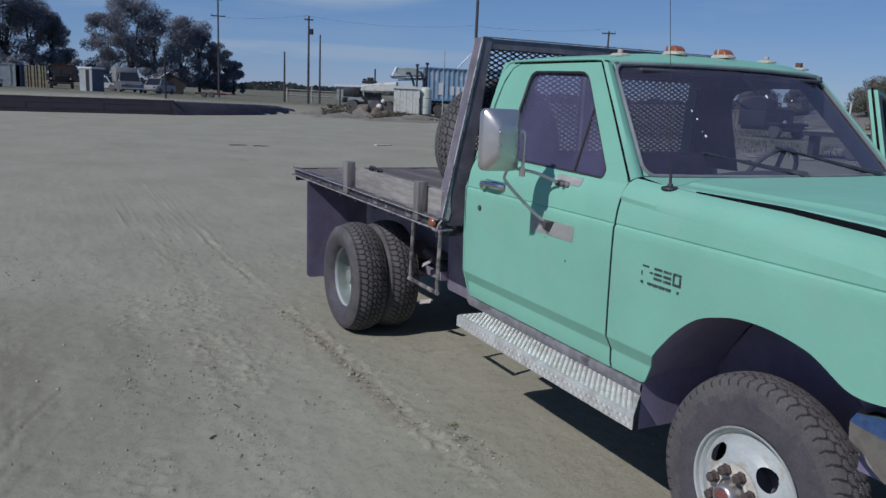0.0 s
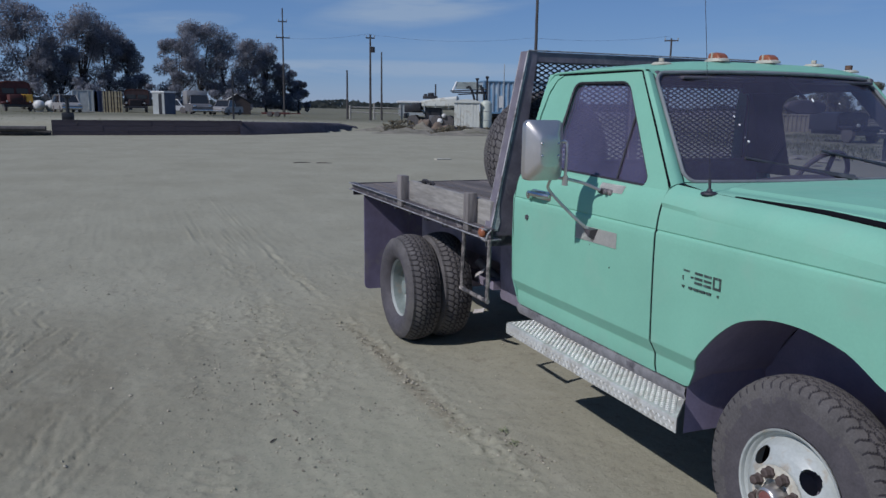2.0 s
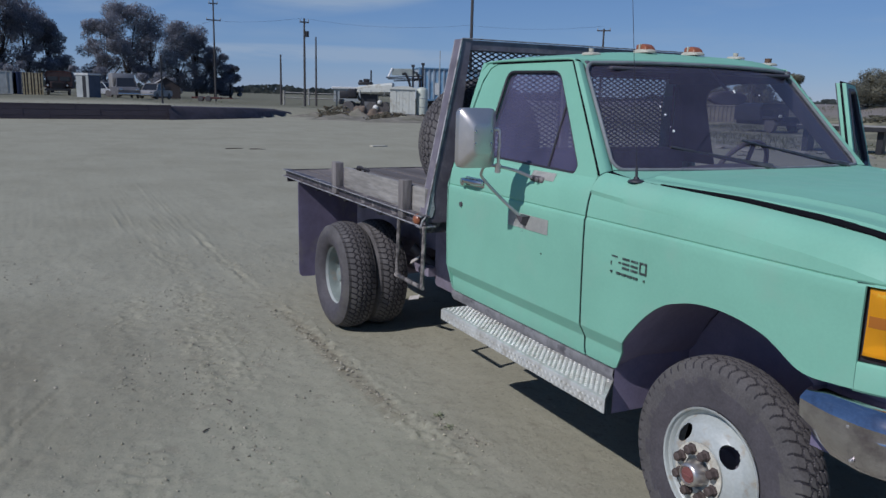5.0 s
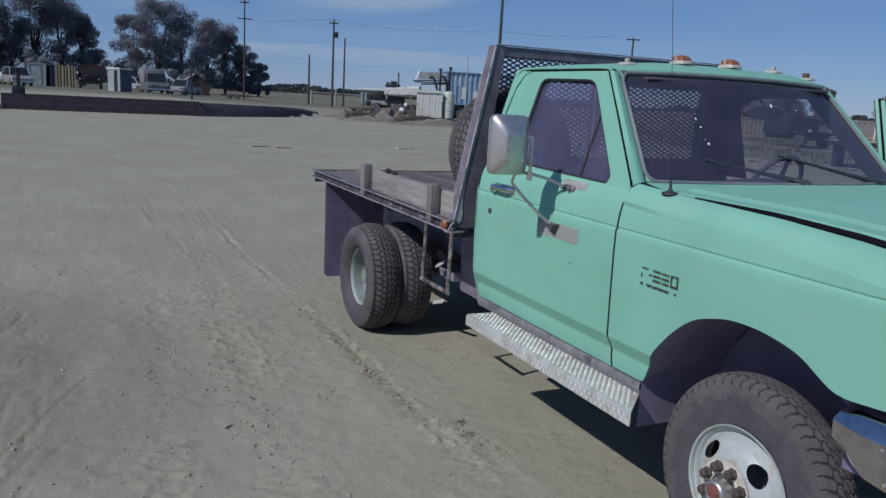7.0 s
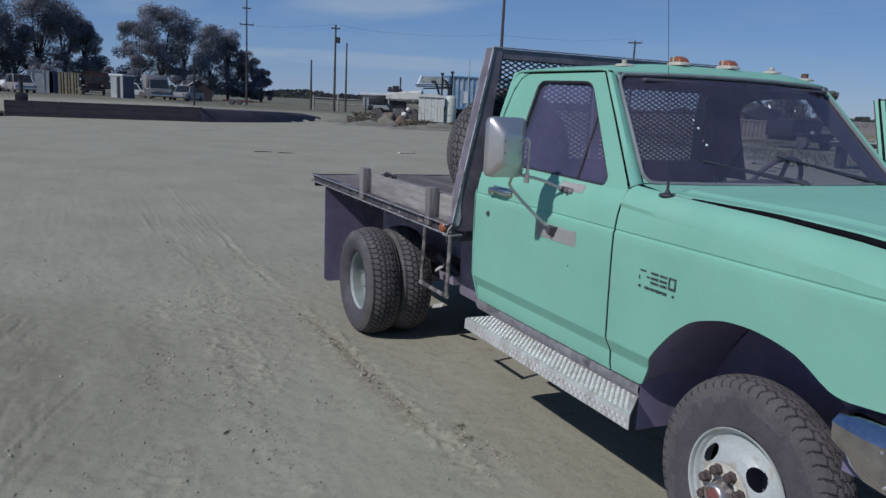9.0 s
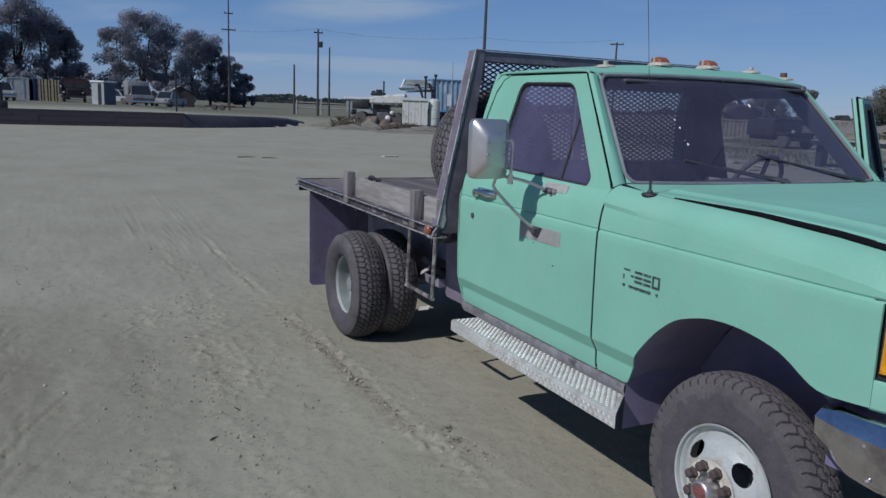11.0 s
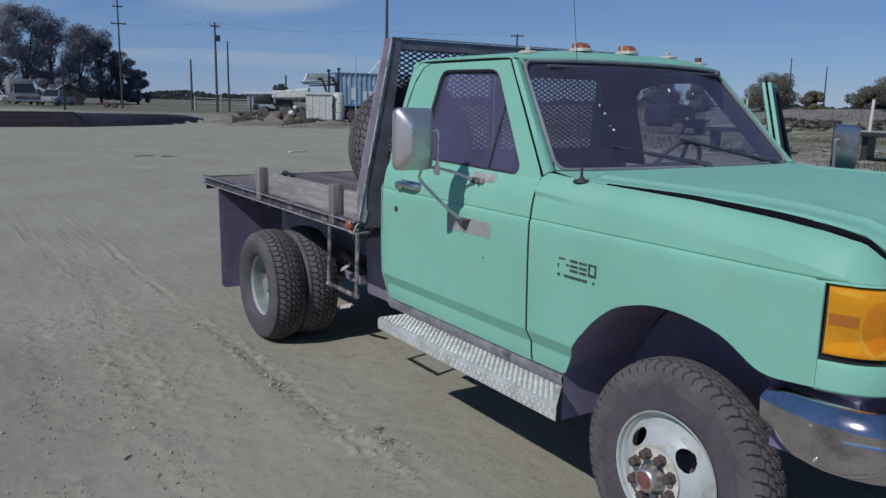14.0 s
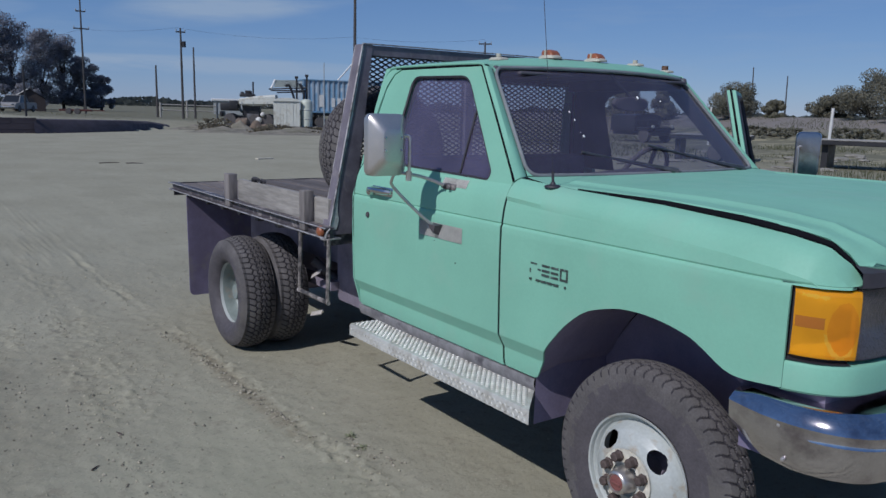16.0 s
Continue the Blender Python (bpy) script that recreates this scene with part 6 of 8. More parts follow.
    l.new(rng(add.outputs["Value"], 14.0, 20.0), straw.inputs[0]), l.new(rng(nz(0.5, 6, 0.72, off=23), 0.50, 0.60, 0, 0.8), straw.inputs[1])
    col = mix(col, (0.34, 0.31, 0.215), straw.outputs["Value"])
    slope = n.new("ShaderNodeMath")
    slope.operation = "MULTIPLY"
    l.new(rng(add.outputs["Value"], 38.5, 41.0), slope.inputs[0]), l.new(rng(nz(0.8, 6, 0.7, off=29), 0.25, 0.5, 0.55, 1.0), slope.inputs[1])
    col = mix(col, (0.215, 0.195, 0.185), slope.outputs["Value"])
    l.new(col, b.inputs["Base Color"])
    bp = n.new("ShaderNodeBump")
    bp.inputs["Strength"].default_value, bp.inputs["Distance"].default_value = 0.55, 0.015
    hs = n.new("ShaderNodeMath")
    hs.operation = "MULTIPLY_ADD"
    hs.inputs[1].default_value = 0.35
    l.new(nz(60.0, 4, 0.7, off=3), hs.inputs[0]), l.new(nz(11.0, 6, 0.68, off=8), hs.inputs[2])
    # smooth trodden places between the rough ones
    hp = n.new("ShaderNodeMath")
    hp.operation = "MULTIPLY"
    l.new(hs.outputs["Value"], hp.inputs[0]), l.new(rng(nz(1.1, 4, 0.6, off=41, stretch=(0.6, 1.5, 1)), 0.38, 0.66, 0.25, 1.3), hp.inputs[1])
    l.new(hp.outputs["Value"], bp.inputs["Height"]), l.new(bp.outputs["Normal"], b.inputs["Normal"])
    return m


M["ground"] = ground_material()
gm.materials.append(M["ground"])
ground = new("ground", gm)
tagged(ground, "dry grey-brown packed dirt yard with tyre tracks", "ground", kind="structure")

# loose stones and clods
rs = random.Random(11)
pv, pf = [], []
ICO = [(0, 0, 1), (0.9, 0, 0.1), (0.1, 0.9, 0.0), (-0.9, 0.1, 0.15), (0, -0.9, 0.05), (0.1, 0.1, -0.7)]
ICF = [(0, 1, 2), (0, 2, 3), (0, 3, 4), (0, 4, 1), (5, 2, 1), (5, 3, 2), (5, 4, 3), (5, 1, 4)]
for k in range(11000):
    if k < 8800:
        x, y = rs.uniform(-6.5, 1.2), rs.uniform(-5.0, 0.9)
    else:
        x, y = rs.uniform(-26, -5), rs.uniform(-9, 6)
    if k % 3 and k < 8800:
        ya, yb, w, dp = rs.choice(RUTS)
        y = ya + (yb - ya) * (x + 3.5) / 2 + rs.gauss(0, 0.10)
        if noise.noise(Vector((x * 0.8, ya * 3, 4))) < -0.1:
            continue
    r = 0.0022 + 0.0085 * rs.random() ** 5
    if k >= 8800:
        r *= 1.8
    z, a, b0 = ground_z(x, y), rs.random() * 6.28, len(pv)
    fl = rs.uniform(0.5, 0.9)
    for u, v, w_ in ICO:
        j = rs.uniform(0.75, 1.2)
        pv.append((x + r * j * (u * math.cos(a) - v * math.sin(a)), y + r * j * (u * math.sin(a) + v * math.cos(a)) * 0.8, z + r * 0.25 + r * fl * w_ * j))
    pf += [tuple(b0 + i for i in f) for f in ICF]
me = bpy.data.meshes.new("gravel")
me.from_pydata(pv, [], pf)
me.materials.append(mat("loose_stones", (0.34, 0.315, 0.235), 0.95, vary=0.15, scale=30, island=0.15))
tagged(new("gravel", me), "loose stones and clods on the dirt", "gravel", kind="stuff")
# darker clods kicked up along the tracks
pv, pf = [], []
for k in range(1700):
    x = rs.uniform(-7.5, 0.8)
    y = rs.uniform(-4.9, -1.0)
    if noise.noise(Vector((x * 0.9, y * 0.9, 14))) < rs.uniform(-0.25, 0.35):
        continue
    r = 0.004 + 0.013 * rs.random() ** 4
    z, a, b0 = ground_z(x, y), rs.random() * 6.28, len(pv)
    for u, v, w_ in ICO:
        j = rs.uniform(0.7, 1.25)
        pv.append((x + r * j * 1.4 * (u * math.cos(a) - v * math.sin(a)), y + r * j * (u * math.sin(a) + v * math.cos(a)) * 0.9, z + r * 0.15 + r * 0.6 * w_ * j))
    pf += [tuple(b0 + i for i in f) for f in ICF]
# crumbled lug prints along the tyre tracks
for x0, y0, x1, y1, spread, count in ((-3.5, -1.385, -1.72, -1.345, 0.026, 300), (-4.0, -1.47, -3.5, -1.385, 0.03, 26), (-1.62, -1.21, -1.22, -1.11, 0.035, 70), (-3.75, -2.14, -2.7, -2.19, 0.07, 70), (-2.85, -2.17, -1.45, -2.15, 0.10, 150), (-3.5, -2.46, -2.1, -2.68, 0.07, 100), (-4.6, -2.05, -4.3, -2.02, 0.04, 40), (-2.9, -1.80, -2.1, -1.70, 0.07, 40)):
    for k in range(count):
        q = rs.random()
        if spread < 0.04:
            q = (round(q * abs(x1 - x0) / 0.055) + rs.gauss(0, 0.16)) * 0.055 / abs(x1 - x0)
        x, y = x0 + (x1 - x0) * q + rs.gauss(0, 0.004), y0 + (y1 - y0) * q + rs.gauss(0, spread)
        r = 0.0035 + (0.010 if spread < 0.05 else 0.0085) * rs.random() ** 3
        z, a, b0 = ground_z(x, y), rs.random() * 6.28, len(pv)
        for u, v, w_ in ICO:
            j = rs.uniform(0.7, 1.25)
            pv.append((x + r * j * 1.3 * (u * math.cos(a) - v * math.sin(a)), y + r * j * (u * math.sin(a) + v * math.cos(a)), z + r * 0.2 + r * 0.75 * w_ * j))
        pf += [tuple(b0 + i for i in f) for f in ICF]
me = bpy.data.meshes.new("clods")
me.from_pydata(pv, [], pf)
me.materials.append(mat("brown_clods", (0.265, 0.24, 0.19), 0.95, vary=0.15, scale=30, island=0.35))
tagged(new("clods", me), "small brown clods strewn over the dirt", "clods", kind="stuff")
M["weed_green"] = mat("small_green_leaves", (0.19, 0.20, 0.12), 0.7, vary=0.2, scale=40)
# twigs
for x, y, a, ln in ((-2.28, -2.12, 20, 0.055), (-1.95, -2.30, 130, 0.05), (-21.4, 2.0, 100, 0.55), (-21.1, 2.6, 70, 0.45)):
    bm = bmesh.new()
    r = 0.004 if ln < 0.2 else 0.013
    tube(bm, [(-ln / 2, 0, r), (0, ln * 0.06, r * 1.1), (ln / 2, 0, r)], [r, r, r * 0.5], 6, 3)
    tw = part("twig", bm, M["nut"], None, smooth=True)
    tw.matrix_world = pose(x, y, ground_z(x, y) + 0.002, 0, 0, a)
    tagged(tw, "dry brown twig lying on the dirt", "twig")
rs2 = random.Random(31)
for x, y in ((-1.65, -1.15), (-1.49, -1.18)):
    bm = bmesh.new()
    for k in range(26):
        a, ln = rs2.random() * 6.283, rs2.uniform(0.012, 0.030)
        u, b_ = Vector((math.cos(a), math.sin(a), rs2.uniform(0.15, 0.7))), Vector((rs2.gauss(0, 0.016), rs2.gauss(0, 0.016), 0.001))
        v = Vector((-math.sin(a), math.cos(a), 0)) * ln * 0.22
        bm.faces.new([bm.verts.new(p) for p in (b_, b_ + u * ln * 0.5 + v, b_ + u * ln, b_ + u * ln * 0.5 - v)])
    o = part("weed", bm, M["weed_green"], None)
    o.matrix_world = pose(x, y, ground_z(x, y))
    tagged(o, "tiny green weed sprouting from the dirt", "weed", "small weeds")
bm = bmesh.new()
box(bm, -0.09, 0.09, -0.30, 0.30, 0.0, 0.04, 0.01)
brd = part("board", bm, mat("pale_board", (0.46, 0.43, 0.36), 0.85, vary=0.15), None)
brd.matrix_world = pose(-22.0, 6.8, ground_z(-22.0, 6.8), 0, 0, 15)
tagged(brd, "pale board lying flat on the dirt", "board")


# ---- the far side of the yard ----
M["dark_timber"] = mat("dark_stained_timber", (0.060, 0.050, 0.062), 0.85, vary=0.3, scale=2, stretch=(1, 0.2, 1), bump=0.006, bump_scale=20)
M["pole_wood"] = mat("weathered_pole", (0.062, 0.058, 0.058), 0.9, vary=0.3, scale=3, stretch=(1, 1, 0.1))
M["grey_post"] = mat("bleached_post", (0.31, 0.295, 0.27), 0.9, vary=0.2)
M["white_metal"] = mat("white_painted_metal", (0.58, 0.58, 0.57), 0.5, vary=0.1, scale=2, dirt=(0.4, 0.36, 0.3), dirt_amount=0.3, dirt_scale=1.5)
M["dark_blue"] = mat("dark_blue_plastic", (0.035, 0.05, 0.11), 0.5, vary=0.1)
M["tan"] = mat("tan_boards", (0.42, 0.35, 0.22), 0.85, vary=0.2, scale=3)
M["brown_red"] = mat("faded_brown_red_paint", (0.034, 0.017, 0.018), 0.75, vary=0.25, scale=2)
M["black"] = mat("black_machine_paint", (0.018, 0.018, 0.022), 0.5, vary=0.25, scale=3)
M["blue_metal"] = mat("faded_blue_container_paint", (0.14, 0.26, 0.40), 0.55, vary=0.15, scale=1.5, dirt=(0.36, 0.42, 0.48), dirt_amount=0.35, dirt_scale=1.2)
M["pale_blue"] = mat("pale_blue_rib_paint", (0.36, 0.42, 0.48), 0.55, vary=0.15, scale=1.5)
M["cream"] = mat("dusty_cream_tank_paint", (0.60, 0.61, 0.56), 0.5, vary=0.12, scale=2, dirt=(0.36, 0.33, 0.27), dirt_amount=0.4, dirt_scale=2)
M["grey_metal"] = mat("grey_sheet_metal", (0.36, 0.38, 0.38), 0.5, 0.2, vary=0.15, scale=2)
M["dull_white"] = mat("dull_dirty_white_paint", (0.25, 0.245, 0.25), 0.45, vary=0.15, scale=1.5, dirt=(0.2, 0.18, 0.16), dirt_amount=0.4, dirt_scale=1.2)
M["red"] = mat("faded_red_paint", (0.075, 0.02, 0.018), 0.7, vary=0.3, scale=3)
M["dull_grey"] = mat("dull_grey_paint", (0.10, 0.10, 0.11), 0.5, vary=0.25, scale=2)
M["rust_red"] = mat("rusty_red_hood", (0.16, 0.045, 0.03), 0.75, vary=0.35, scale=4)
M["yellow"] = mat("machine_yellow_paint", (0.55, 0.30, 0.03), 0.6, vary=0.2)
M["car_glass"] = mat("dark_car_glass", (0.02, 0.022, 0.026), 0.08, vary=0.0)
M["silver"] = mat("silver_car_paint", (0.50, 0.51, 0.53), 0.3, 0.4, vary=0.06)
M["concrete"] = mat("broken_concrete", (0.24, 0.225, 0.195), 0.9, vary=0.25, scale=3, bump=0.02, bump_scale=8)
M["roof_white"] = mat("pale_roof_sheet", (0.66, 0.66, 0.65), 0.5, vary=0.1)
M["dark_house"] = mat("dark_brown_siding", (0.045, 0.035, 0.034), 0.8, vary=0.2)

wall = thing("wall_west", "low dark timber retaining wall along the far side of the yard", "wall", kind="structure")
for k in range(8):
    for c in range(3):
        y0, y1 = -6.3 + 9.65 * k / 8, -6.3 + 9.65 * (k + 1) / 8
        bm = bmesh.new()
        xa, xb = interp(y0, [(-6.3, -43.25), (3.35, -43.85)]), interp(y1, [(-6.3, -43.25), (3.35, -43.85)])
        ln = math.hypot(xb - xa, y1 - y0)
        box(bm, -0.12, 0.12, 0.0, ln - 0.004, -0.10 + 0.30 * c, 0.196 + 0.30 * c)
        p = part("timber", bm, M["dark_timber"], wall)
        p.matrix_basis = pose(xa + 0.006 * ((k + c) % 3), y0, 0, 0, 0, math.degrees(math.atan2(-(xb - xa), y1 - y0)))
bm = bmesh.new()
pts = [(-43.8, 3.2), (-45.6, 6.0), (-48.0, 9.0), (-51.2, 11.2), (-54.0, 13.0)]
rows = []
for x, y in pts:
    h = interp(y, [(3.4, 0.72), (9, 0.60), (12.5, 0.42), (13, 0.25)])
    rows.append([(x + 0.5, y, -0.05), (x + 0.2, y, h * 0.7), (x - 0.05, y, h), (x - 1.2, y, h + 0.02)])
quad_grid(bm, rows)
tagged(part("low_bank", bm, M["dark_timber"], None, smooth=True), "dark earth bank along the yard's far edge", "bank", kind="structure")
for k, (x, y, l_, a) in enumerate(((-43.0, -8.0, 3.4, 84), (-43.4, -8.4, 3.0, 92), (-42.7, -7.6, 2.2, 80), (-43.2, -7.9, 2.6, 88))):
    bm = bmesh.new()
    tube(bm, [(-l_ / 2, 0, 0.14), (l_ / 2, 0, 0.14)], 0.13, 8)
    o = part("log", bm, M["grey_post"] if k % 2 else M["pole_wood"], None, smooth=True)
    o.matrix_world = pose(x, y, ground_z(x, y) + 0.22 * (k // 2), 0, 0, a)
    tagged(o, "grey weathered log lying by the wall", "log", "logs by the wall")


def pole(x, y, h, r=0.14, arms=(), label="tall wooden utility pole", lean=0.0, insul=True, drop=0.0):
    p = thing("utility_pole", label, "pole", (x, y, ground_z(x, y) - 0.05), group="utility poles")
    bm = bmesh.new()
    tube(bm, [(0, 0, 0), (lean * h, 0, h)], [r, r * 0.62], 8)
    part("shaft", bm, M["pole_wood"], p, smooth=True)
    for z, w in arms:
        bm = bmesh.new()
        box(bm, lean * z - 0.05, lean * z + 0.05, -w / 2, w / 2, z - 0.06, z + 0.06)
        arm = part("crossarm", bm, M["pole_wood"], p)
        for k in (-0.46, 0.46):
            bm = bmesh.new()
            tube(bm, [(lean * z, w * k, z + 0.05), (lean * z, w * k, z + 0.26)], 0.05, 6)
            part("insulator", bm, M["grey_metal"], arm, smooth=True)
    p["turn"] = 1
    return p


def turn_to(ob, deg):
    ob.matrix_world = ob.matrix_world @ pose(0, 0, 0, 0, 0, deg)


p1 = pole(-91.5, 14.9, 12.4, 0.12, [(10.9, 1.0), (9.1, 1.6)])
p2 = pole(-74.8, 20.4, 8.5, 0.135, [(8.15, 0.9)])
bm = bmesh.new()
tube(bm, [(0.1, 0.25, 6.75), (0.1, 0.25, 7.3)], 0.19, 10)
part("transformer", bm, M["black"], p2, "small dark pole transformer", smooth=True)
pole(-80.3, 19.5, 5.2, 0.13, label="short bare weathered wooden pole")
pole(-78.3, 22.7, 7.1, 0.12, label="bare weathered wooden pole in the weeds")
p5 = pole(-64.0, 33.2, 16.2, 0.18, [(14.85, 0.9), (13.25, 1.5)])
p6 = pole(-61.3, 46.5, 8.6, 0.13, [(8.4, 1.3)])
turn_to(p6, -40)
pole(-47.9, 72.2, 5.2, 0.085, label="bare wooden pole by the field", lean=-0.03)
pole(-51.6, 56.7, 4.85, 0.085, label="dark wooden post on the field bank")
pole(-45.1, 74.0, 4.3, 0.085, [], label="short wooden pole by the field", lean=-0.02)
for x, y, h in ((-80.1, 19.75, 1.55), (-84.2, 23.7, 1.9), (-79.0, 25.2, 1.7)):
    bm = bmesh.new()
    tube(bm, [(0, 0, 0), (0, 0, h)], 0.11, 8)
    o = part("fence_post", bm, M["grey_post"], None, smooth=True)
    o.matrix_world = pose(x, y, ground_z(x, y) - 0.05)
    tagged(o, "bleached wooden fence post", "post", "fence posts")
for z in (0.75, 1.3):
    bm = bmesh.new()
    tube(bm, [(-80.1, 19.75, ground_z(-80.1, 19.75) + z), (-79.0, 25.2, ground_z(-79, 25.2) + z)], 0.06, 6)
    tagged(part("fence_rail", bm, M["grey_post"], None, smooth=True), "bleached wooden rail between fence posts", "rail", "fence rails")
# guy line of the tall pole with its white sleeve, and a thin mast by the tank truck
bm = bmesh.new()
top_, low_ = Vector((-63.24, 32.5, 5.72)), Vector((-63.79, 31.49, 4.4))
way_ = (low_ - top_)
tube(bm, [top_ - way_ * 1.1, top_ + way_ * 4.2], 0.015, 5)
gw = part("guy_wire", bm, M["grey_metal"], None, smooth=True)
tagged(gw, "steel guy wire bracing the tall pole", "wire")
bm = bmesh.new()
tube(bm, [top_, top_ + way_ * 2.2], 0.07, 8)
part("sleeve", bm, M["roof_white"], gw, "white guard sleeve", smooth=True)
bm = bmesh.new()
tube(bm, [(0, 0, 0), (0, 0, 4.85)], [0.05, 0.03], 6)
o = part("mast", bm, M["grey_metal"], None, smooth=True)
o.matrix_world = pose(-50.2, 23.08, ground_z(-50.2, 23.08) - 0.05)
tagged(o, "thin grey metal mast by the tank truck", "mast")
# overhead wires
for a, b, sag in (((-91.5, 14.9, 9.4), (-74.8, 20.2, 8.8), 0.25), ((-74.8, 20.2, 8.8), (-64.0, 32.9, 8.2), 0.5), ((-64.0, 32.9, 8.2), (-61.3, 46.5, 8.8), 0.35), ((-91.5, 14.9, 9.4), (-160, 5, 10), 0.8)):
    bm = bmesh.new()
    pts = [Vector(a).lerp(Vector(b), t) - Vector((0, 0, sag * 4 * t * (1 - t))) for t in np.linspace(0, 1, 9)]
    tube(bm, pts, 0.009, 4)
    tagged(part("overhead_wire", bm, M["black"], None, smooth=True), "thin sagging overhead power line", "wire", "overhead wires")


# ---- trees: tapered trunk, limbs, and a crown of many small leaf clumps ----
M["bark"] = mat("dark_bark", (0.05, 0.042, 0.036), 0.95, vary=0.3, scale=4)


def leaf_mat(name, c):
    m = mat(name, c, 0.75, vary=0.25, scale=0.6, grain=0.1, grain_scale=6, island=0.15, spec=0.1)
    n, l = m.node_tree.nodes, m.node_tree.links
    tl, mx = n.new("ShaderNodeBsdfTranslucent"), n.new("ShaderNodeMixShader")
    mx.inputs["Fac"].default_value = 0.6
    l.new(n["Principled BSDF"].inputs["Base Color"].links[0].from_socket, tl.inputs["Color"])
    l.new(n["Principled BSDF"].outputs["BSDF"], mx.inputs[1]), l.new(tl.outputs["BSDF"], mx.inputs[2])
    l.new(mx.outputs["Shader"], n["Material Output"].inputs["Surface"])
    return m


# tree and bush leaves lightened beyond their own tone to carry haze
M["leaf"] = leaf_mat("hazed_green_leaves", (0.255, 0.262, 0.30))
M["leaf_olive"] = leaf_mat("dry_hazed_olive_leaves", (0.27, 0.262, 0.205))
M["dry_grass"] = leaf_mat("dry_pale_brush", (0.29, 0.26, 0.20))


def tree(name, x, y, h, w, seed, blobs=14, leaves=4200, leaf=0.30, trunk=0.28, low=0.22, material="leaf", label="tall green cottonwood tree, paled for haze", flat=1.0):
    r = random.Random(seed)
    t = thing(name, label, "tree" if name != "bush" else "bush", (x, y, ground_z(x, y) - 0.1), group="trees along the yard" if name != "bush" else "bushes")
    cs = []
    for k in range(blobs):
        a, q = r.random() * 6.283, math.sqrt(r.random())
        zz = low + (1 - low) * r.random() ** 0.85
        width = math.sin(min(1.0, 0.25 + (zz - low) / (1 - low) * 0.9) * math.pi * 0.86) ** 0.6
        c = Vector((math.cos(a) * q * w * 0.42 * width, math.sin(a) * q * w * 0.42 * width, zz * h * 0.90))
        cs.append((c, (0.07 + 0.085 * r.random()) * (w + h) / 2 * flat))
    bm = bmesh.new()
    if trunk:
        top = Vector((r.uniform(-0.3, 0.3), r.uniform(-0.3, 0.3), h * 0.55))
        tube(bm, [(0, 0, 0), (r.uniform(-0.15, 0.15), r.uniform(-0.15, 0.15), h * 0.2), top], [trunk, trunk * 0.75, trunk * 0.35], 8, 4)
        for c, rad in cs[:9]:
            s0 = Vector((0, 0, h * r.uniform(0.14, 0.34)))
            tube(bm, [s0, s0.lerp(c, 0.5) + Vector((0, 0, -0.04 * h)), c], [trunk * 0.5, trunk * 0.3, trunk * 0.08], 6, 3)
        part("trunk", bm, M["bark"], t, smooth=True)
    else:
        for c, rad in cs[:8]:
            tube(bm, [(0, 0, 0), c * 0.6, c], [0.05, 0.03, 0.015], 5, 3)
        part("branch", bm, M["bark"], t, smooth=True)
    vs, fs, ns = [], [], []
    tot = sum(rad ** 2 for _, rad in cs)
    for c, rad in cs:
        for k in range(int(leaves * rad ** 2 / tot)):
            d = Vector((r.gauss(0, 1), r.gauss(0, 1), r.gauss(0, 1))).normalized()
            p = c + Vector((d.x, d.y, d.z * 0.75)) * rad * (0.35 + 0.75 * r.random() ** 0.6)
            if p.z < h * 0.08:
                continue
            nm = (d + 0.9 * Vector((r.gauss(0, 1), r.gauss(0, 1), r.gauss(0, 1)))).normalized()
            nm = nm if nm.dot(d) > 0 else -nm
            u = nm.cross(Vector((r.gauss(0, 1), r.gauss(0, 1), r.gauss(0, 1)))).normalized()
            v = nm.cross(u)
            sz = leaf * r.uniform(0.55, 1.25)
            b0 = len(vs)
            vs += [tuple(p + u * sz * 0.6), tuple(p + v * sz * 0.38 + u * 0.1 * sz), tuple(p - u * sz * 0.55), tuple(p - v * sz * 0.42 - u * 0.05 * sz)]
            fs.append((b0, b0 + 1, b0 + 2, b0 + 3))
            ns += [tuple((0.75 * d + 0.55 * nm).normalized())] * 4
    me = bpy.data.meshes.new("crown")
    me.from_pydata(vs, [], fs)
    # the light rolls round each clump of leaves
    me.normals_split_custom_set_from_vertices(ns)
    me.materials.append(M[material])
    o = new("crown", me)
    o.parent = t
    tagged(o, kind="stuff")
    return t


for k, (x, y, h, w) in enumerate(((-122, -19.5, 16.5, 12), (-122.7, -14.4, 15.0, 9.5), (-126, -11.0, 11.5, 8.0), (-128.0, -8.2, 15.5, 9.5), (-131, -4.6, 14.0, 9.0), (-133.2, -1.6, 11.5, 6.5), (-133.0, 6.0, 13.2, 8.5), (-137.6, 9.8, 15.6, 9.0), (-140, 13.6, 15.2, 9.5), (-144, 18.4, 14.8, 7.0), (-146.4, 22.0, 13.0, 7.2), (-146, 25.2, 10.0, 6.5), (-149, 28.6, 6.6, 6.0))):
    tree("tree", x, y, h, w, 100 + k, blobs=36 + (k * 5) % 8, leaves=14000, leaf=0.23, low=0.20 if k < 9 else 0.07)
for k, (x, y, h, w) in enumerate(((-120, -7, 4.5, 9), (-122, 3, 4.0, 8), (-124, 12, 3.6, 9), (-118, -15, 4.5, 8))):
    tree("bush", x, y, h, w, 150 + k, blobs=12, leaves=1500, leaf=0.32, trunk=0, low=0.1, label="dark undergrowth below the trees")
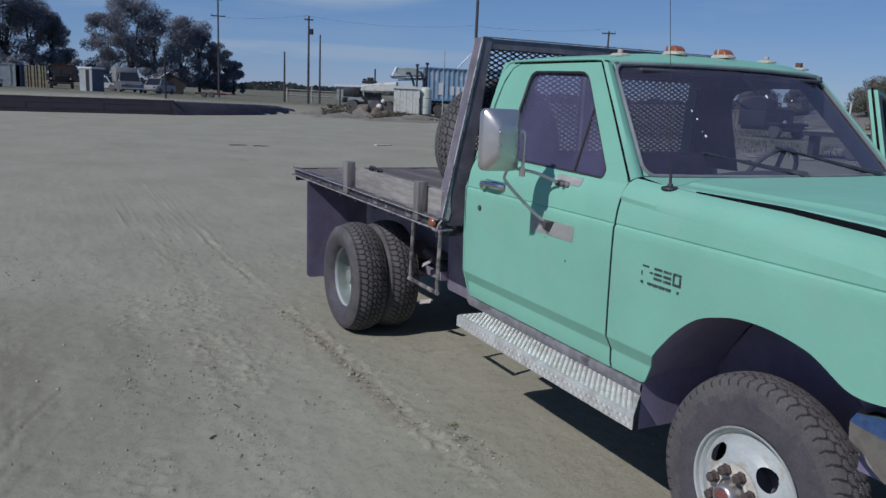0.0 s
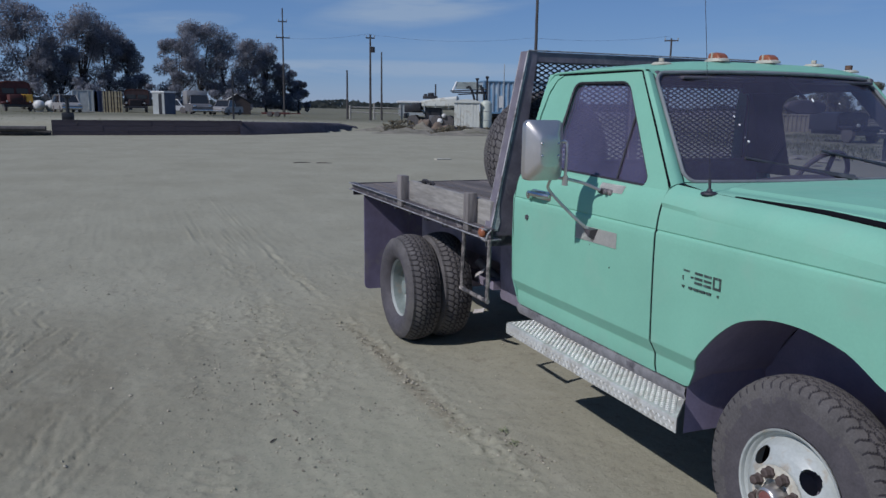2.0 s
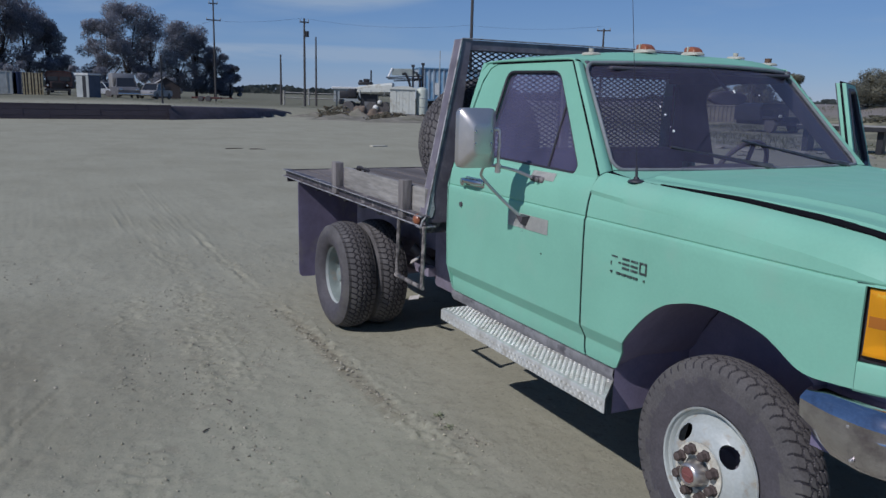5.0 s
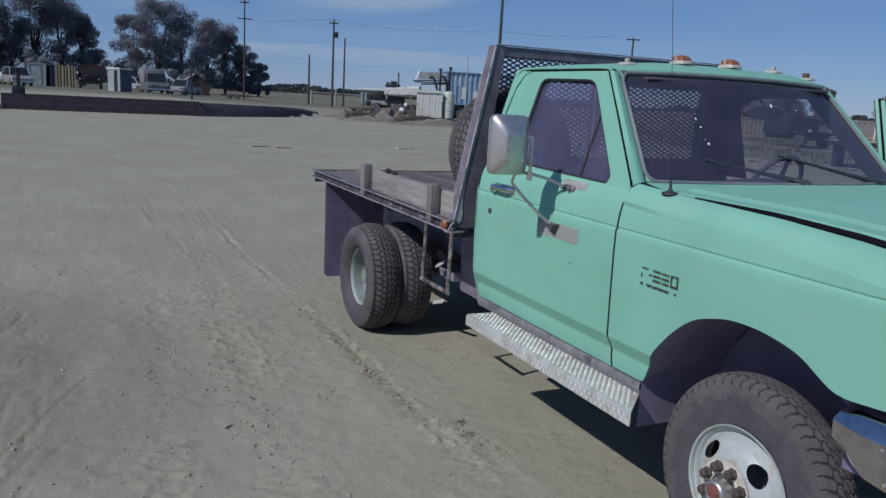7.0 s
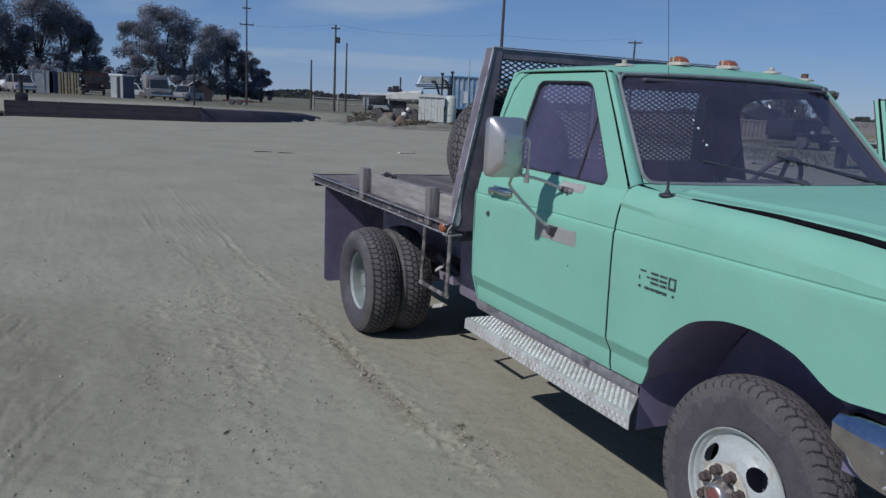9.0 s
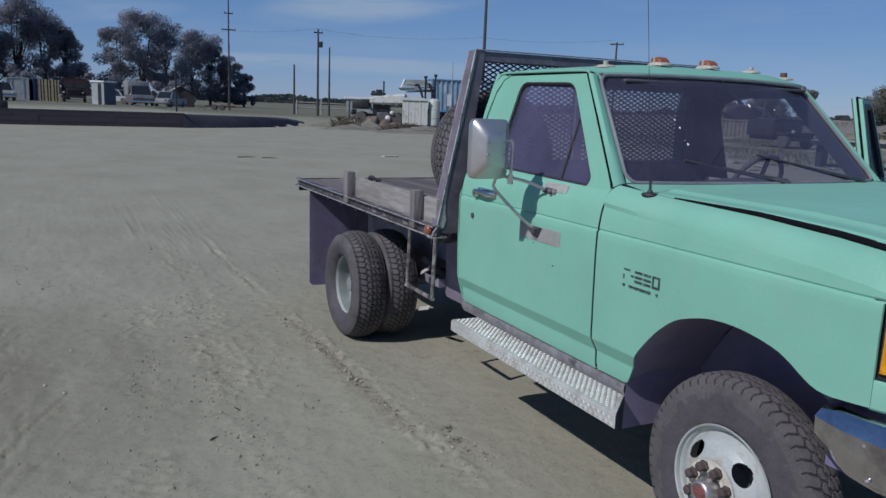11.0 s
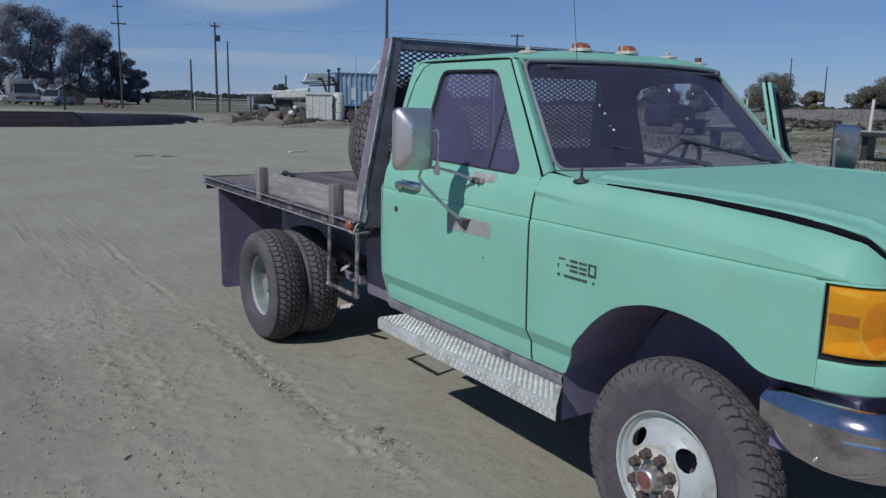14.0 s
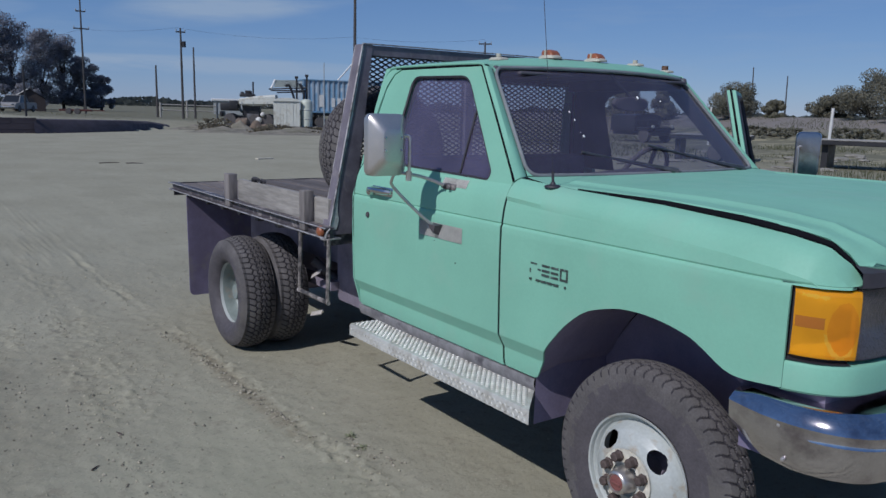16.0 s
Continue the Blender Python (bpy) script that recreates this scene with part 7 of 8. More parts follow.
for k, (x, y, h, w, lm) in enumerate(((-42.0, 60.0, 3.0, 6.2, "leaf_olive"), (-38.0, 60.7, 1.5, 2.3, "leaf_olive"), (-29.2, 59.9, 3.7, 5.8, "leaf_olive"), (-34.0, 62.9, 2.0, 4.2, "leaf_olive"), (-22.9, 52.7, 4.1, 6.0, "leaf_olive"), (-48.8, 59.1, 3.2, 2.6, "leaf_olive"), (-20.0, 55.0, 4.8, 7, "leaf_olive"), (-53.0, 58.5, 3.7, 4.6, "leaf_olive"), (-57.5, 58.0, 2.9, 4.5, "leaf_olive"))):
    tree("bush", x, y, h, w, 200 + k, blobs=40, leaves=15000, leaf=0.13, trunk=0, low=0.04, material=lm, label="round olive green bush, paled for haze", flat=1.35)
for k, (x, y, h, w) in enumerate(((-29.4, 48.0, 0.75, 5.0), (-23.3, 46.4, 0.75, 6.0), (-34.0, 50.5, 0.6, 4.0))):
    tree("bush", x, y, h, w, 260 + k, blobs=150, leaves=12000, leaf=0.08, trunk=0, low=0.02, material="leaf_olive", label="low clump of dry grass and weeds", flat=0.3)
for k, (x, y, h, w) in enumerate(((-45.5, 16.6, 0.55, 3.2), (-48.5, 18.6, 0.6, 3.4), (-46.5, 20.8, 0.5, 3.6), (-44.0, 22.6, 0.4, 3.0), (-50.0, 14.8, 0.6, 3.0), (-43.5, 18.8, 0.35, 2.8), (-41.0, 24.5, 0.35, 3.0), (-53.5, 16.2, 0.8, 3.4))):
    tree("bush", x, y, h, w, 300 + k, blobs=120, leaves=5200, leaf=0.085, trunk=0, low=0.02, material="dry_grass", label="low clump of dry brown brush", flat=0.26)
# weeds at the foot of the field bank and along the yard
rs = random.Random(5)
wv, wf = [], []
for k in range(42000):
    if k < 34000:
        x = rs.uniform(-48, -8)
        y = rs.uniform(14, 46) - 0.35 * x
        q = noise.noise(Vector((x * 0.16, y * 0.16, 0))) + 0.5 * noise.noise(Vector((x * 0.7, y * 0.7, 3)))
        if q < rs.uniform(-0.25, 0.35):
            continue
        hgt = rs.uniform(0.06, 0.20) * (0.7 + q)
    else:
        x, y = rs.uniform(-100, -46), rs.uniform(-14, 40)
        if x > bank_edge(y) - 2 and y < 16:
            continue
        hgt = rs.uniform(0.02, 0.06) * (1.3 if noise.noise(Vector((x * 0.12, y * 0.12, 4))) > 0.1 else 0.4)
    z, a, b0 = ground_z(x, y), rs.random() * 6.28, len(wv)
    wd = 0.012 if k < 34000 else hgt * 0.22
    wv += [(x - wd * math.cos(a), y - wd * math.sin(a), z), (x + wd * math.cos(a), y + wd * math.sin(a), z), (x + 0.6 * wd * math.cos(a + 0.5), y + wd * 0.6 * math.sin(a + 0.5), z + hgt), (x - wd * 0.7 * math.cos(a - 0.4), y - wd * 0.7 * math.sin(a - 0.4), z + hgt * 0.8)]
    wf.append((b0, b0 + 1, b0 + 2, b0 + 3))
me = bpy.data.meshes.new("weeds")
me.from_pydata(wv, [], wf)
me.materials.append(leaf_mat("dry_weeds", (0.17, 0.175, 0.10)))
tagged(new("weeds", me), "dry yellow-green weeds", "weeds", kind="stuff")
# low far woods on the horizon
rs = random.Random(9)
wv, wf = [], []
for k in range(9000):
    a = rs.uniform(-0.4, 1.9)
    d = rs.uniform(620, 700)
    x, y = -math.cos(a) * d, math.sin(a) * d
    hmax = 5 + 5 * noise.noise(Vector((a * 14, 0, 2))) + 2.5 * noise.noise(Vector((a * 60, 0, 2)))
    if hmax < 1.5:
        hmax = 1.5
    z, sz, b0, q = rs.uniform(0, hmax), rs.uniform(1.2, 2.8), len(wv), rs.uniform(-0.6, 0.6)
    t = Vector((math.sin(a + q), math.cos(a + q), 0))
    c = Vector((x, y, z))
    wv += [tuple(c - t * sz), tuple(c - Vector((0, 0, sz * 0.6))), tuple(c + t * sz), tuple(c + Vector((0, 0, sz * 0.6)))]
    wf.append((b0, b0 + 1, b0 + 2, b0 + 3))
me = bpy.data.meshes.new("far_woods")
me.from_pydata(wv, [], wf)
me.materials.append(leaf_mat("hazy_far_leaves", (0.10, 0.11, 0.10)))
tagged(new("far_woods", me), "low belt of woods on the horizon", "woods", kind="stuff")


# ---- things across the yard ----
def stand(name, label, category, x, y, rz, group=""):
    return thing(name, label, category, (x, y, ground_z(x, y)), rz, group)


def facing(x, y):
    """The turn that points a thing's own x axis at the yard's corner by the truck."""
    return math.degrees(math.atan2(-2.9 - y, 1.7 - x))


t = stand("yard_shed", "small white shed with a dark door gap and flat roof", "shed", -77.4, 0.85, facing(-77.4, 0.85) - 44)
bm = bmesh.new()
box(bm, -0.72, 0.72, -0.72, 0.72, 0.0, 2.0, 0.02)
part("wall", bm, M["grey_metal"], t)
# the shed's side away from the sun, its shade painted as dark slate blue
bm = bmesh.new()
box(bm, -0.70, 0.70, 0.722, 0.735, 0.02, 1.98)
part("side_panel", bm, mat("slate_blue_shade", (0.07, 0.08, 0.115), 0.6, vary=0.2, scale=3), t, "side panel painted dark slate blue for its shade")
bm = bmesh.new()
box(bm, 0.724, 0.735, 0.02, 0.42, 0.02, 1.9)
part("door_gap", bm, M["black"], t, "open dark door gap")
bm = bmesh.new()
box(bm, -0.80, 0.80, -0.80, 0.80, 2.0, 2.14, 0.02)
part("roof", bm, M["roof_white"], t)


def container(x, y, rz, L, W, H, z0, material, label, ribs=24):
    c = stand("shipping_container", label, "container", x, y, rz, "shipping containers")
    bm = bmesh.new()
    pts = []
    n = ribs
    for s in (1, -1):
        for k in range(n * 4 + 1):
            u = -L / 2 + L * k / (n * 4)
            d = 0.0 if (k % 4) in (0, 1) else 0.07
            pts.append((u * s, s * (W / 2 - d)))
    rows = [[(p[0], p[1], z) for p in pts] for z in (z0 + 0.12, z0 + H - 0.1)]
    quad_grid(bm, rows, closed_v=True)
    # raised container: outer rib faces and one slope take the paler blue
    if z0 > 0.5:
        for k, f in enumerate(bm.faces):
            f.material_index = int(k % (n * 4 + 1) % 4 in (0, 3))
    box(bm, -L / 2, L / 2, -W / 2 + 0.02, W / 2 - 0.02, z0 + H - 0.12, z0 + H - 0.04)
    part("wall", bm, (material, M["pale_blue"]), c)
    bm = bmesh.new()
    for u in (-1, 1):
        for v in (-1, 1):
            box(bm, u * L / 2 - 0.08, u * L / 2 + 0.08, v * W / 2 - 0.08, v * W / 2 + 0.08, z0, z0 + H)
    for v in (-1, 1):
        box(bm, -L / 2, L / 2, v * W / 2 - 0.06, v * W / 2 + 0.06, z0, z0 + 0.14)
        box(bm, -L / 2, L / 2, v * W / 2 - 0.06, v * W / 2 + 0.06, z0 + H - 0.1, z0 + H)
    for u in (-1, 1):
        box(bm, u * L / 2 - 0.06, u * L / 2 + 0.06, -W / 2, W / 2, z0 + H - 0.1, z0 + H)
        box(bm, u * L / 2 - 0.06, u * L / 2 + 0.06, -W / 2, W / 2, z0, z0 + 0.14)
    part("frame", bm, material, c)
    if z0 < 0.5:
        bm = bmesh.new()
        for v in (-0.55, 0.55):
            tube(bm, [(L / 2 + 0.05, v, z0 + 0.1), (L / 2 + 0.05, v, z0 + H - 0.1)], 0.03, 6)
        part("lock_rod", bm, M["grey_metal"], c)
    return c


def at_range(x, y):
    return facing(x, y)


container(-96.0, -6.55, at_range(-93, -6.5) - 6, 6.0, 2.0, 2.35, 0.0, M["grey_metal"], "pale grey shipping container seen end on", 16)
container(-96.0, -4.55, at_range(-93, -5.3) + 4, 6.0, 1.9, 2.3, 0.0, M["dark_blue"], "dark blue shipping container", 16)
container(-47.5, 49.5, at_range(-47.5, 49.5) + 84, 4.6, 2.0, 1.55, 0.0, mat("dusty_tan_sheet", (0.17, 0.155, 0.13), 0.7, vary=0.2, scale=2), "low dusty tan storage box across the yard", 14)
# stacked tan crates
for i in range(3):
    for j in range(4):
        c = thing("crate", "tan slatted wooden crate in a stack", "crate", (-92.5, -4.4 + 0.62 * i, ground_z(-92.5, -4) + 0.57 * j), at_range(-92, -4), "stacked crates")
        bm = bmesh.new()
        box(bm, -0.4, 0.36, -0.27, 0.27, 0.03, 0.53)
        part("body", bm, M["dark_house"], c)
        for v in (-0.26, 0.0, 0.26):
            bm = bmesh.new()
            box(bm, 0.37, 0.42, v - 0.07, v + 0.07, 0.0, 0.56)
            part("slat", bm, M["tan"], c)


def car(name, label, x, y, rz, L, W, H, paint, cargo=None, cab_x=(-0.25, 0.32), cargo_h=1.2):
    """A parked vehicle: body with wheel arches, glasshouse, wheels, lamps; x is its front."""
    t = stand(name, label, "vehicle", x, y, rz, "parked vehicles")
    hb = H * 0.56
    bm = bmesh.new()
    prof = [(-0.5, 0.30), (-0.5, hb * 0.92), (-0.47, hb), (0.30, hb), (0.46, hb * 0.88), (0.5, hb * 0.7), (0.5, 0.30)]
    rows = [[(u * L, s * W / 2, z) for u, z in prof] for s in (-1, -0.96, 0.96, 1)]
    rows[0] = [(u * L * 0.985, -W / 2, z * 0.97 + 0.01) for u, z in prof]
    rows[3] = [(u * L * 0.985, W / 2, z * 0.97 + 0.01) for u, z in prof]
    vs = quad_grid(bm, rows, closed_v=True)
    bm.faces.new(vs[0]), bm.faces.new(vs[-1])
    bmesh.ops.recalc_face_normals(bm, faces=bm.faces[:])
    part("body", bm, paint, t, smooth=True, split=25)
    bm = bmesh.new()
    a, b = cab_x
    rows = [[(a * L, -W * 0.47, hb), (b * L, -W * 0.47, hb), (b * L, W * 0.47, hb), (a * L, W * 0.47, hb)], [((a + 0.04) * L, -W * 0.40, H - 0.06), ((b - 0.13) * L, -W * 0.40, H - 0.06), ((b - 0.13) * L, W * 0.40, H - 0.06), ((a + 0.04) * L, W * 0.40, H - 0.06)]]
    quad_grid(bm, rows, closed_v=True)
    part("glasshouse", bm, M["car_glass"], t, "dark windows")
    bm = bmesh.new()
    box(bm, (a + 0.035) * L, (b - 0.125) * L, -W * 0.41, W * 0.41, H - 0.07, H, 0.02)
    for u, v in ((a, a + 0.04), (b, b - 0.13)):
        for s in (-1, 1):
            tube(bm, [(u * L, s * W * 0.47, hb), (v * L, s * W * 0.40, H - 0.05)], 0.05, 6)
    part("roof", bm, paint, t, smooth=True)
    for u in (-0.31, 0.31):
        for s in (-1, 1):
            bm = bmesh.new()
            revolve(bm, [(0.0, -0.11), (0.2, -0.11), (0.33, -0.1), (0.35, 0.0), (0.33, 0.1), (0.0, 0.1)], (u * L, s * (W / 2 - 0.08), 0.35), 18)
            bmesh.ops.recalc_face_normals(bm, faces=bm.faces[:])
            part("wheel", bm, M["tyre"], t, smooth=True)
    for s in (-1, 1):
        bm = bmesh.new()
        box(bm, L * 0.485, L * 0.503, s * W * 0.36 - 0.14, s * W * 0.36 + 0.14, hb * 0.68, hb * 0.84, 0.02)
        part("headlight", bm, M["chrome"], t, smooth=True)
    bm = bmesh.new()
    box(bm, L * 0.48, L * 0.515, -W * 0.48, W * 0.48, 0.34, 0.52, 0.03)
    part("bumper", bm, M["chrome"], t, smooth=True)
    if cargo:
        bm = bmesh.new()
        box(bm, -0.5 * L, (a - 0.01) * L, -W * 0.5, W * 0.5, hb * 0.9, hb * 0.9 + cargo_h, 0.03)
        part("cargo_box", bm, cargo, t, smooth=True)
    return t


car("parked_car", "white sport utility vehicle parked under trees", -86.0, -8.0, facing(-86, -8) + 12, 4.6, 1.9, 1.75, M["dull_white"], cab_x=(-0.48, 0.28))
def old_truck(label, x, y, rz, W, H, body, hood, cab_h, light=None):
    """A square old truck seen nearly head on: chassis, cab, arched hood, grille, screen, wings, tyres."""
    t = stand("parked_truck", label, "truck", x, y, rz, "parked vehicles")
    bm = bmesh.new()
    box(bm, -3.2, 0.9, -W * 0.30, W * 0.30, 0.45, 0.75)
    part("chassis", bm, M["black"], t)
    bm = bmesh.new()
    rows = [[(u, W * 0.5 * c, z) for c, z in ((-1, 0.7), (-1, cab_h * 0.86), (-0.9, cab_h * 0.96), (-0.5, cab_h), (0.5, cab_h), (0.9, cab_h * 0.96), (1, cab_h * 0.86), (1, 0.7))] for u in (-2.9, -0.5)]
    vs = quad_grid(bm, rows, closed_v=True)
    bm.faces.new(vs[0]), bm.faces.new(vs[-1])
    bmesh.ops.recalc_face_normals(bm, faces=bm.faces[:])
    part("cab", bm, body, t, smooth=True, split=35)
    bm = bmesh.new()
    rows = [[(-0.485, W * 0.5 * c, z) for c, z in ((-0.97, cab_h * 0.80), (-0.88, cab_h * 0.92), (-0.5, cab_h * 0.965), (0.5, cab_h * 0.965), (0.88, cab_h * 0.92), (0.97, cab_h * 0.80))]]
    rows.append([(-0.46, p[1], p[2] + 0.03) for p in rows[0]])
    rows.append([(-0.62, p[1] * 1.01, p[2] + 0.05) for p in rows[0]])
    quad_grid(bm, rows)
    part("roof_visor", bm, hood, t, "faded red brow over the screen", smooth=True)
    for v in (-1, 1):
        bm = bmesh.new()
        box(bm, -0.497, -0.47, v * W * 0.23 - W * 0.19, v * W * 0.23 + W * 0.19, cab_h * 0.58, cab_h * 0.76, 0.01)
        part("screen", bm, M["car_glass"], t)
    bm = bmesh.new()
    box(bm, -0.5, 0.95, -W * 0.28, W * 0.28, 0.72, cab_h * 0.55, 0.07)
    part("hood", bm, body, t, smooth=True)
    bm = bmesh.new()
    for k in range(7):
        box(bm, 0.94, 0.99, -W * 0.22, W * 0.22, 0.76 + 0.09 * k, 0.80 + 0.09 * k)
    part("grille", bm, M["black"], t)
    for v in (-1, 1):
        bm = bmesh.new()
        box(bm, -0.35, 0.85, v * W * 0.39 - W * 0.11, v * W * 0.39 + W * 0.11, 0.78, 0.98, 0.08)
        part("wing", bm, body, t, smooth=True)
        bm = bmesh.new()
        revolve(bm, [(0.0, -0.14), (0.3, -0.14), (0.46, -0.12), (0.48, 0.0), (0.46, 0.12), (0.0, 0.13)], (0.25, v * W * 0.39, 0.48), 18)
        bmesh.ops.recalc_face_normals(bm, faces=bm.faces[:])
        part("wheel", bm, M["tyre"], t, smooth=True)
        bm = bmesh.new()
        revolve(bm, [(0.0, 0.06), (0.09, 0.05), (0.11, 0.0), (0.10, -0.06), (0.0, -0.07)], (0.92, v * W * 0.36, 1.0), 12, "x")
        bmesh.ops.recalc_face_normals(bm, faces=bm.faces[:])
        part("headlight", bm, M["grey_metal"], t, smooth=True)
    bm = bmesh.new()
    box(bm, 0.98, 1.1, -W * 0.48, W * 0.48, 0.45, 0.66, 0.02)
    part("bumper", bm, M["black"], t)
    if light:
        bm = bmesh.new()
        box(bm, 0.2, 0.95, W * 0.12, W * 0.46, 0.95, 1.75, 0.08)
        part("engine_cover", bm, light, t, "yellow engine cover", smooth=True)
    return t


old_truck("dark brown truck with a red brow parked under trees", -92.0, -1.35, facing(-91, -1.4) - 6, 2.6, 2.6, M["brown_red"], M["rust_red"], 2.55)
old_truck("dark red machine truck with a yellow engine cover", -90.5, -12.9, facing(-90, -13) + 10, 2.9, 2.6, M["red"], M["rust_red"], 3.1, M["yellow"])
old_truck("black flatbed truck standing behind the work truck", -31.1, 36.4, facing(-31, 36) + 40, 2.1, 2.0, M["black"], M["black"], 1.75)
car("parked_truck", "grey work truck with a pale box body", -84.5, 4.5, facing(-83, 4.6) + 10, 5.2, 2.1, 2.0, M["dull_grey"], M["dull_white"], (-0.02, 0.3), 1.45)
car("parked_car", "silver parked car with glinting trim", -88.0, 2.7, facing(-86, 3) + 50, 4.5, 1.8, 1.45, M["silver"], cab_x=(-0.42, 0.28))
car("parked_car", "white pickup parked beside the house", -94.0, 8.6, facing(-94, 8.6) - 25, 5.0, 1.9, 1.75, M["dull_white"], cab_x=(-0.1, 0.3))

for x, y in ((-90.2, -9.7), (-90.0, -10.9)):
    t = stand("propane_tank", "white horizontal propane tank on legs", "tank", x, y, facing(x, y) + 8, "propane tanks")
    bm = bmesh.new()
    revolve(bm, [(0.0, 1.3), (0.25, 1.25), (0.46, 1.1), (0.52, 0.9), (0.52, -0.9), (0.46, -1.1), (0.25, -1.25), (0.0, -1.3)], (0, 0, 0.66), 20, "x")
    bmesh.ops.recalc_face_normals(bm, faces=bm.faces[:])
    part("shell", bm, M["white_metal"], t, smooth=True)
    for u in (-0.7, 0.7):
        bm = bmesh.new()
        box(bm, u - 0.06, u + 0.06, -0.35, 0.35, 0.0, 0.3)
        part("leg", bm, M["white_metal"], t)

# gate post and sign post near the wall
for x, y, h, r in ((-44.9, -5.6, 1.35, 0.10), (-57.7, 4.7, 3.4, 0.07)):
    bm = bmesh.new()
    tube(bm, [(0, 0, 0), (0, 0, h)], r, 8)
    if r > 0.08:
        box(bm, -0.2, 0.2, -0.3, 0.3, 0.0, 0.45, 0.05)
        box(bm, -0.16, 0.16, -0.2, 0.2, h - 0.1, h + 0.05, 0.03)
    o = part("yard_post", bm, M["black"], None, smooth=True)
    o.matrix_world = pose(x, y, ground_z(x, y) - 0.03)
    tagged(o, "dark post standing at the edge of the yard", "post")

# small gabled house far back
h = stand("house", "small dark house with a gable towards the yard", "house", -107.2, 11.4, facing(-107, 11.4) + 3)
bm = bmesh.new()
rows = [[(-3, -1.7, 0), (3, -1.7, 0)], [(-3, -1.7, 1.5), (3, -1.7, 1.5)], [(-3, 0, 2.6), (3, 0, 2.6)], [(-3, 1.7, 1.5), (3, 1.7, 1.5)], [(-3, 1.7, 0), (3, 1.7, 0)]]
vs = quad_grid(bm, rows)
bm.faces.new([r[1] for r in vs]), bm.faces.new([r[0] for r in vs])
part("wall", bm, M["dark_house"], h)
for s in (-1, 1):
    bm = bmesh.new()
    quad_grid(bm, [[(u, 0, 2.68), (u, s * 2.0, 1.39)] for u in (-3.2, 3.2)])
    bmesh.ops.solidify(bm, geom=bm.faces[:], thickness=0.08)
    part("roof", bm, M["roof_white"] if s < 0 else M["dull_grey"], h, "pale roof slope" if s < 0 else "dull grey roof slope")
bm = bmesh.new()
box(bm, 3.0, 3.04, -0.5, 0.4, 0.0, 1.5)
part("door", bm, M["black"], h)

# red implement trailer lying low
t = stand("implement_trailer", "low red implement trailer in the weeds", "trailer", -86.7, 13.4, facing(-86.7, 13.4) + 84)
bm = bmesh.new()
box(bm, -1.9, 1.2, -0.6, 0.6, 0.30, 0.50, 0.03)
box(bm, 1.2, 2.4, -0.05, 0.05, 0.34, 0.44)
part("deck", bm, M["red"], t)
for u in (-1.0, -0.2):
    bm = bmesh.new()
    revolve(bm, [(0.0, -0.7), (0.28, -0.7), (0.3, -0.6), (0.3, 0.6), (0.28, 0.7), (0.0, 0.7)], (u, 0, 0.3), 14)
    part("wheel", bm, M["tyre"], t, smooth=True)

# ---- the old tank truck, its pump box, and the blue container behind ----
T = stand("tank_truck", "old cream tank truck with a black front and hoses", "tank truck", -56.6, 19.8, facing(-56.6, 19.8) - 96)
bm = bmesh.new()
rows = []
for u, lo_, hi_, w in ((0.62, 1.66, 2.00, 0.80), (0.55, 1.58, 2.10, 0.95), (-0.8, 1.55, 2.32, 0.98), (-2.15, 1.55, 2.46, 0.98), (-2.22, 1.62, 2.38, 0.85)):
    rows.append([(u, w * c, lo_ + (hi_ - lo_) * q) for c, q in ((-0.8, 0), (-1, 0.2), (-1, 0.8), (-0.75, 0.97), (0, 1.0), (0.75, 0.97), (1, 0.8), (1, 0.2), (0.8, 0))])
vs = quad_grid(bm, rows, closed_v=True)
bm.faces.new(vs[0]), bm.faces.new(vs[-1])
bmesh.ops.recalc_face_normals(bm, faces=bm.faces[:])
part("tank", bm, M["cream"], T, smooth=True, split=30)
for u in (-1.55, -0.5, 0.35):
    bm = bmesh.new()
    box(bm, u - 0.03, u + 0.03, -1.0, 1.0, 1.50, 1.85, 0.01)
    part("strap", bm, M["grey_metal"], T)
# folding hopper over the tank: pale frame, sheet, dark carrying bars and posts
bm = bmesh.new()
quad_grid(bm, [[(-2.05, 0.55, 3.00), (-4.45, 0.55, 3.02)], [(-2.12, 0.25, 3.54), (-3.58, 0.25, 3.56)]])
bmesh.ops.solidify(bm, geom=bm.faces[:], thickness=0.04)
part("hopper_panel", bm, mat("grey_green_sheet", (0.34, 0.38, 0.37), 0.5, vary=0.15, scale=2), T, "grey-green slanted hopper sheet")
bm = bmesh.new()
tube(bm, [(-1.82, 0.6, 2.88), (-2.10, 0.3, 3.56)], 0.075, 8)
part("hopper_frame", bm, M["roof_white"], T, "white hopper edge", smooth=True)
bm = bmesh.new()
for x0, x1, z0, z1, y in ((-1.65, -4.55, 2.84, 3.00, 0.62), (-1.75, -4.5, 2.74, 2.80, 0.4), (-2.2, -4.4, 2.60, 2.72, 0.0)):
    tube(bm, [(x0, y, z0), (x1, y, z1)], 0.05, 6)
part("pipe_rack", bm, M["black"], T, "dark loading pipes", smooth=True)
for u, top in ((-3.73, 3.80), (-4.50, 3.95)):
    bm = bmesh.new()
    tube(bm, [(u, 0.5, 1.4), (u, 0.5, top)], 0.07, 8)
    box(bm, u - 0.13, u + 0.13, 0.4, 0.6, top - 0.12, top + 0.06, 0.03)
    part("rack_post", bm, M["black"], T, "black upright post")
bm = bmesh.new()
box(bm, 0.70, 1.95, -0.85, 0.85, 1.15, 1.76, 0.06)
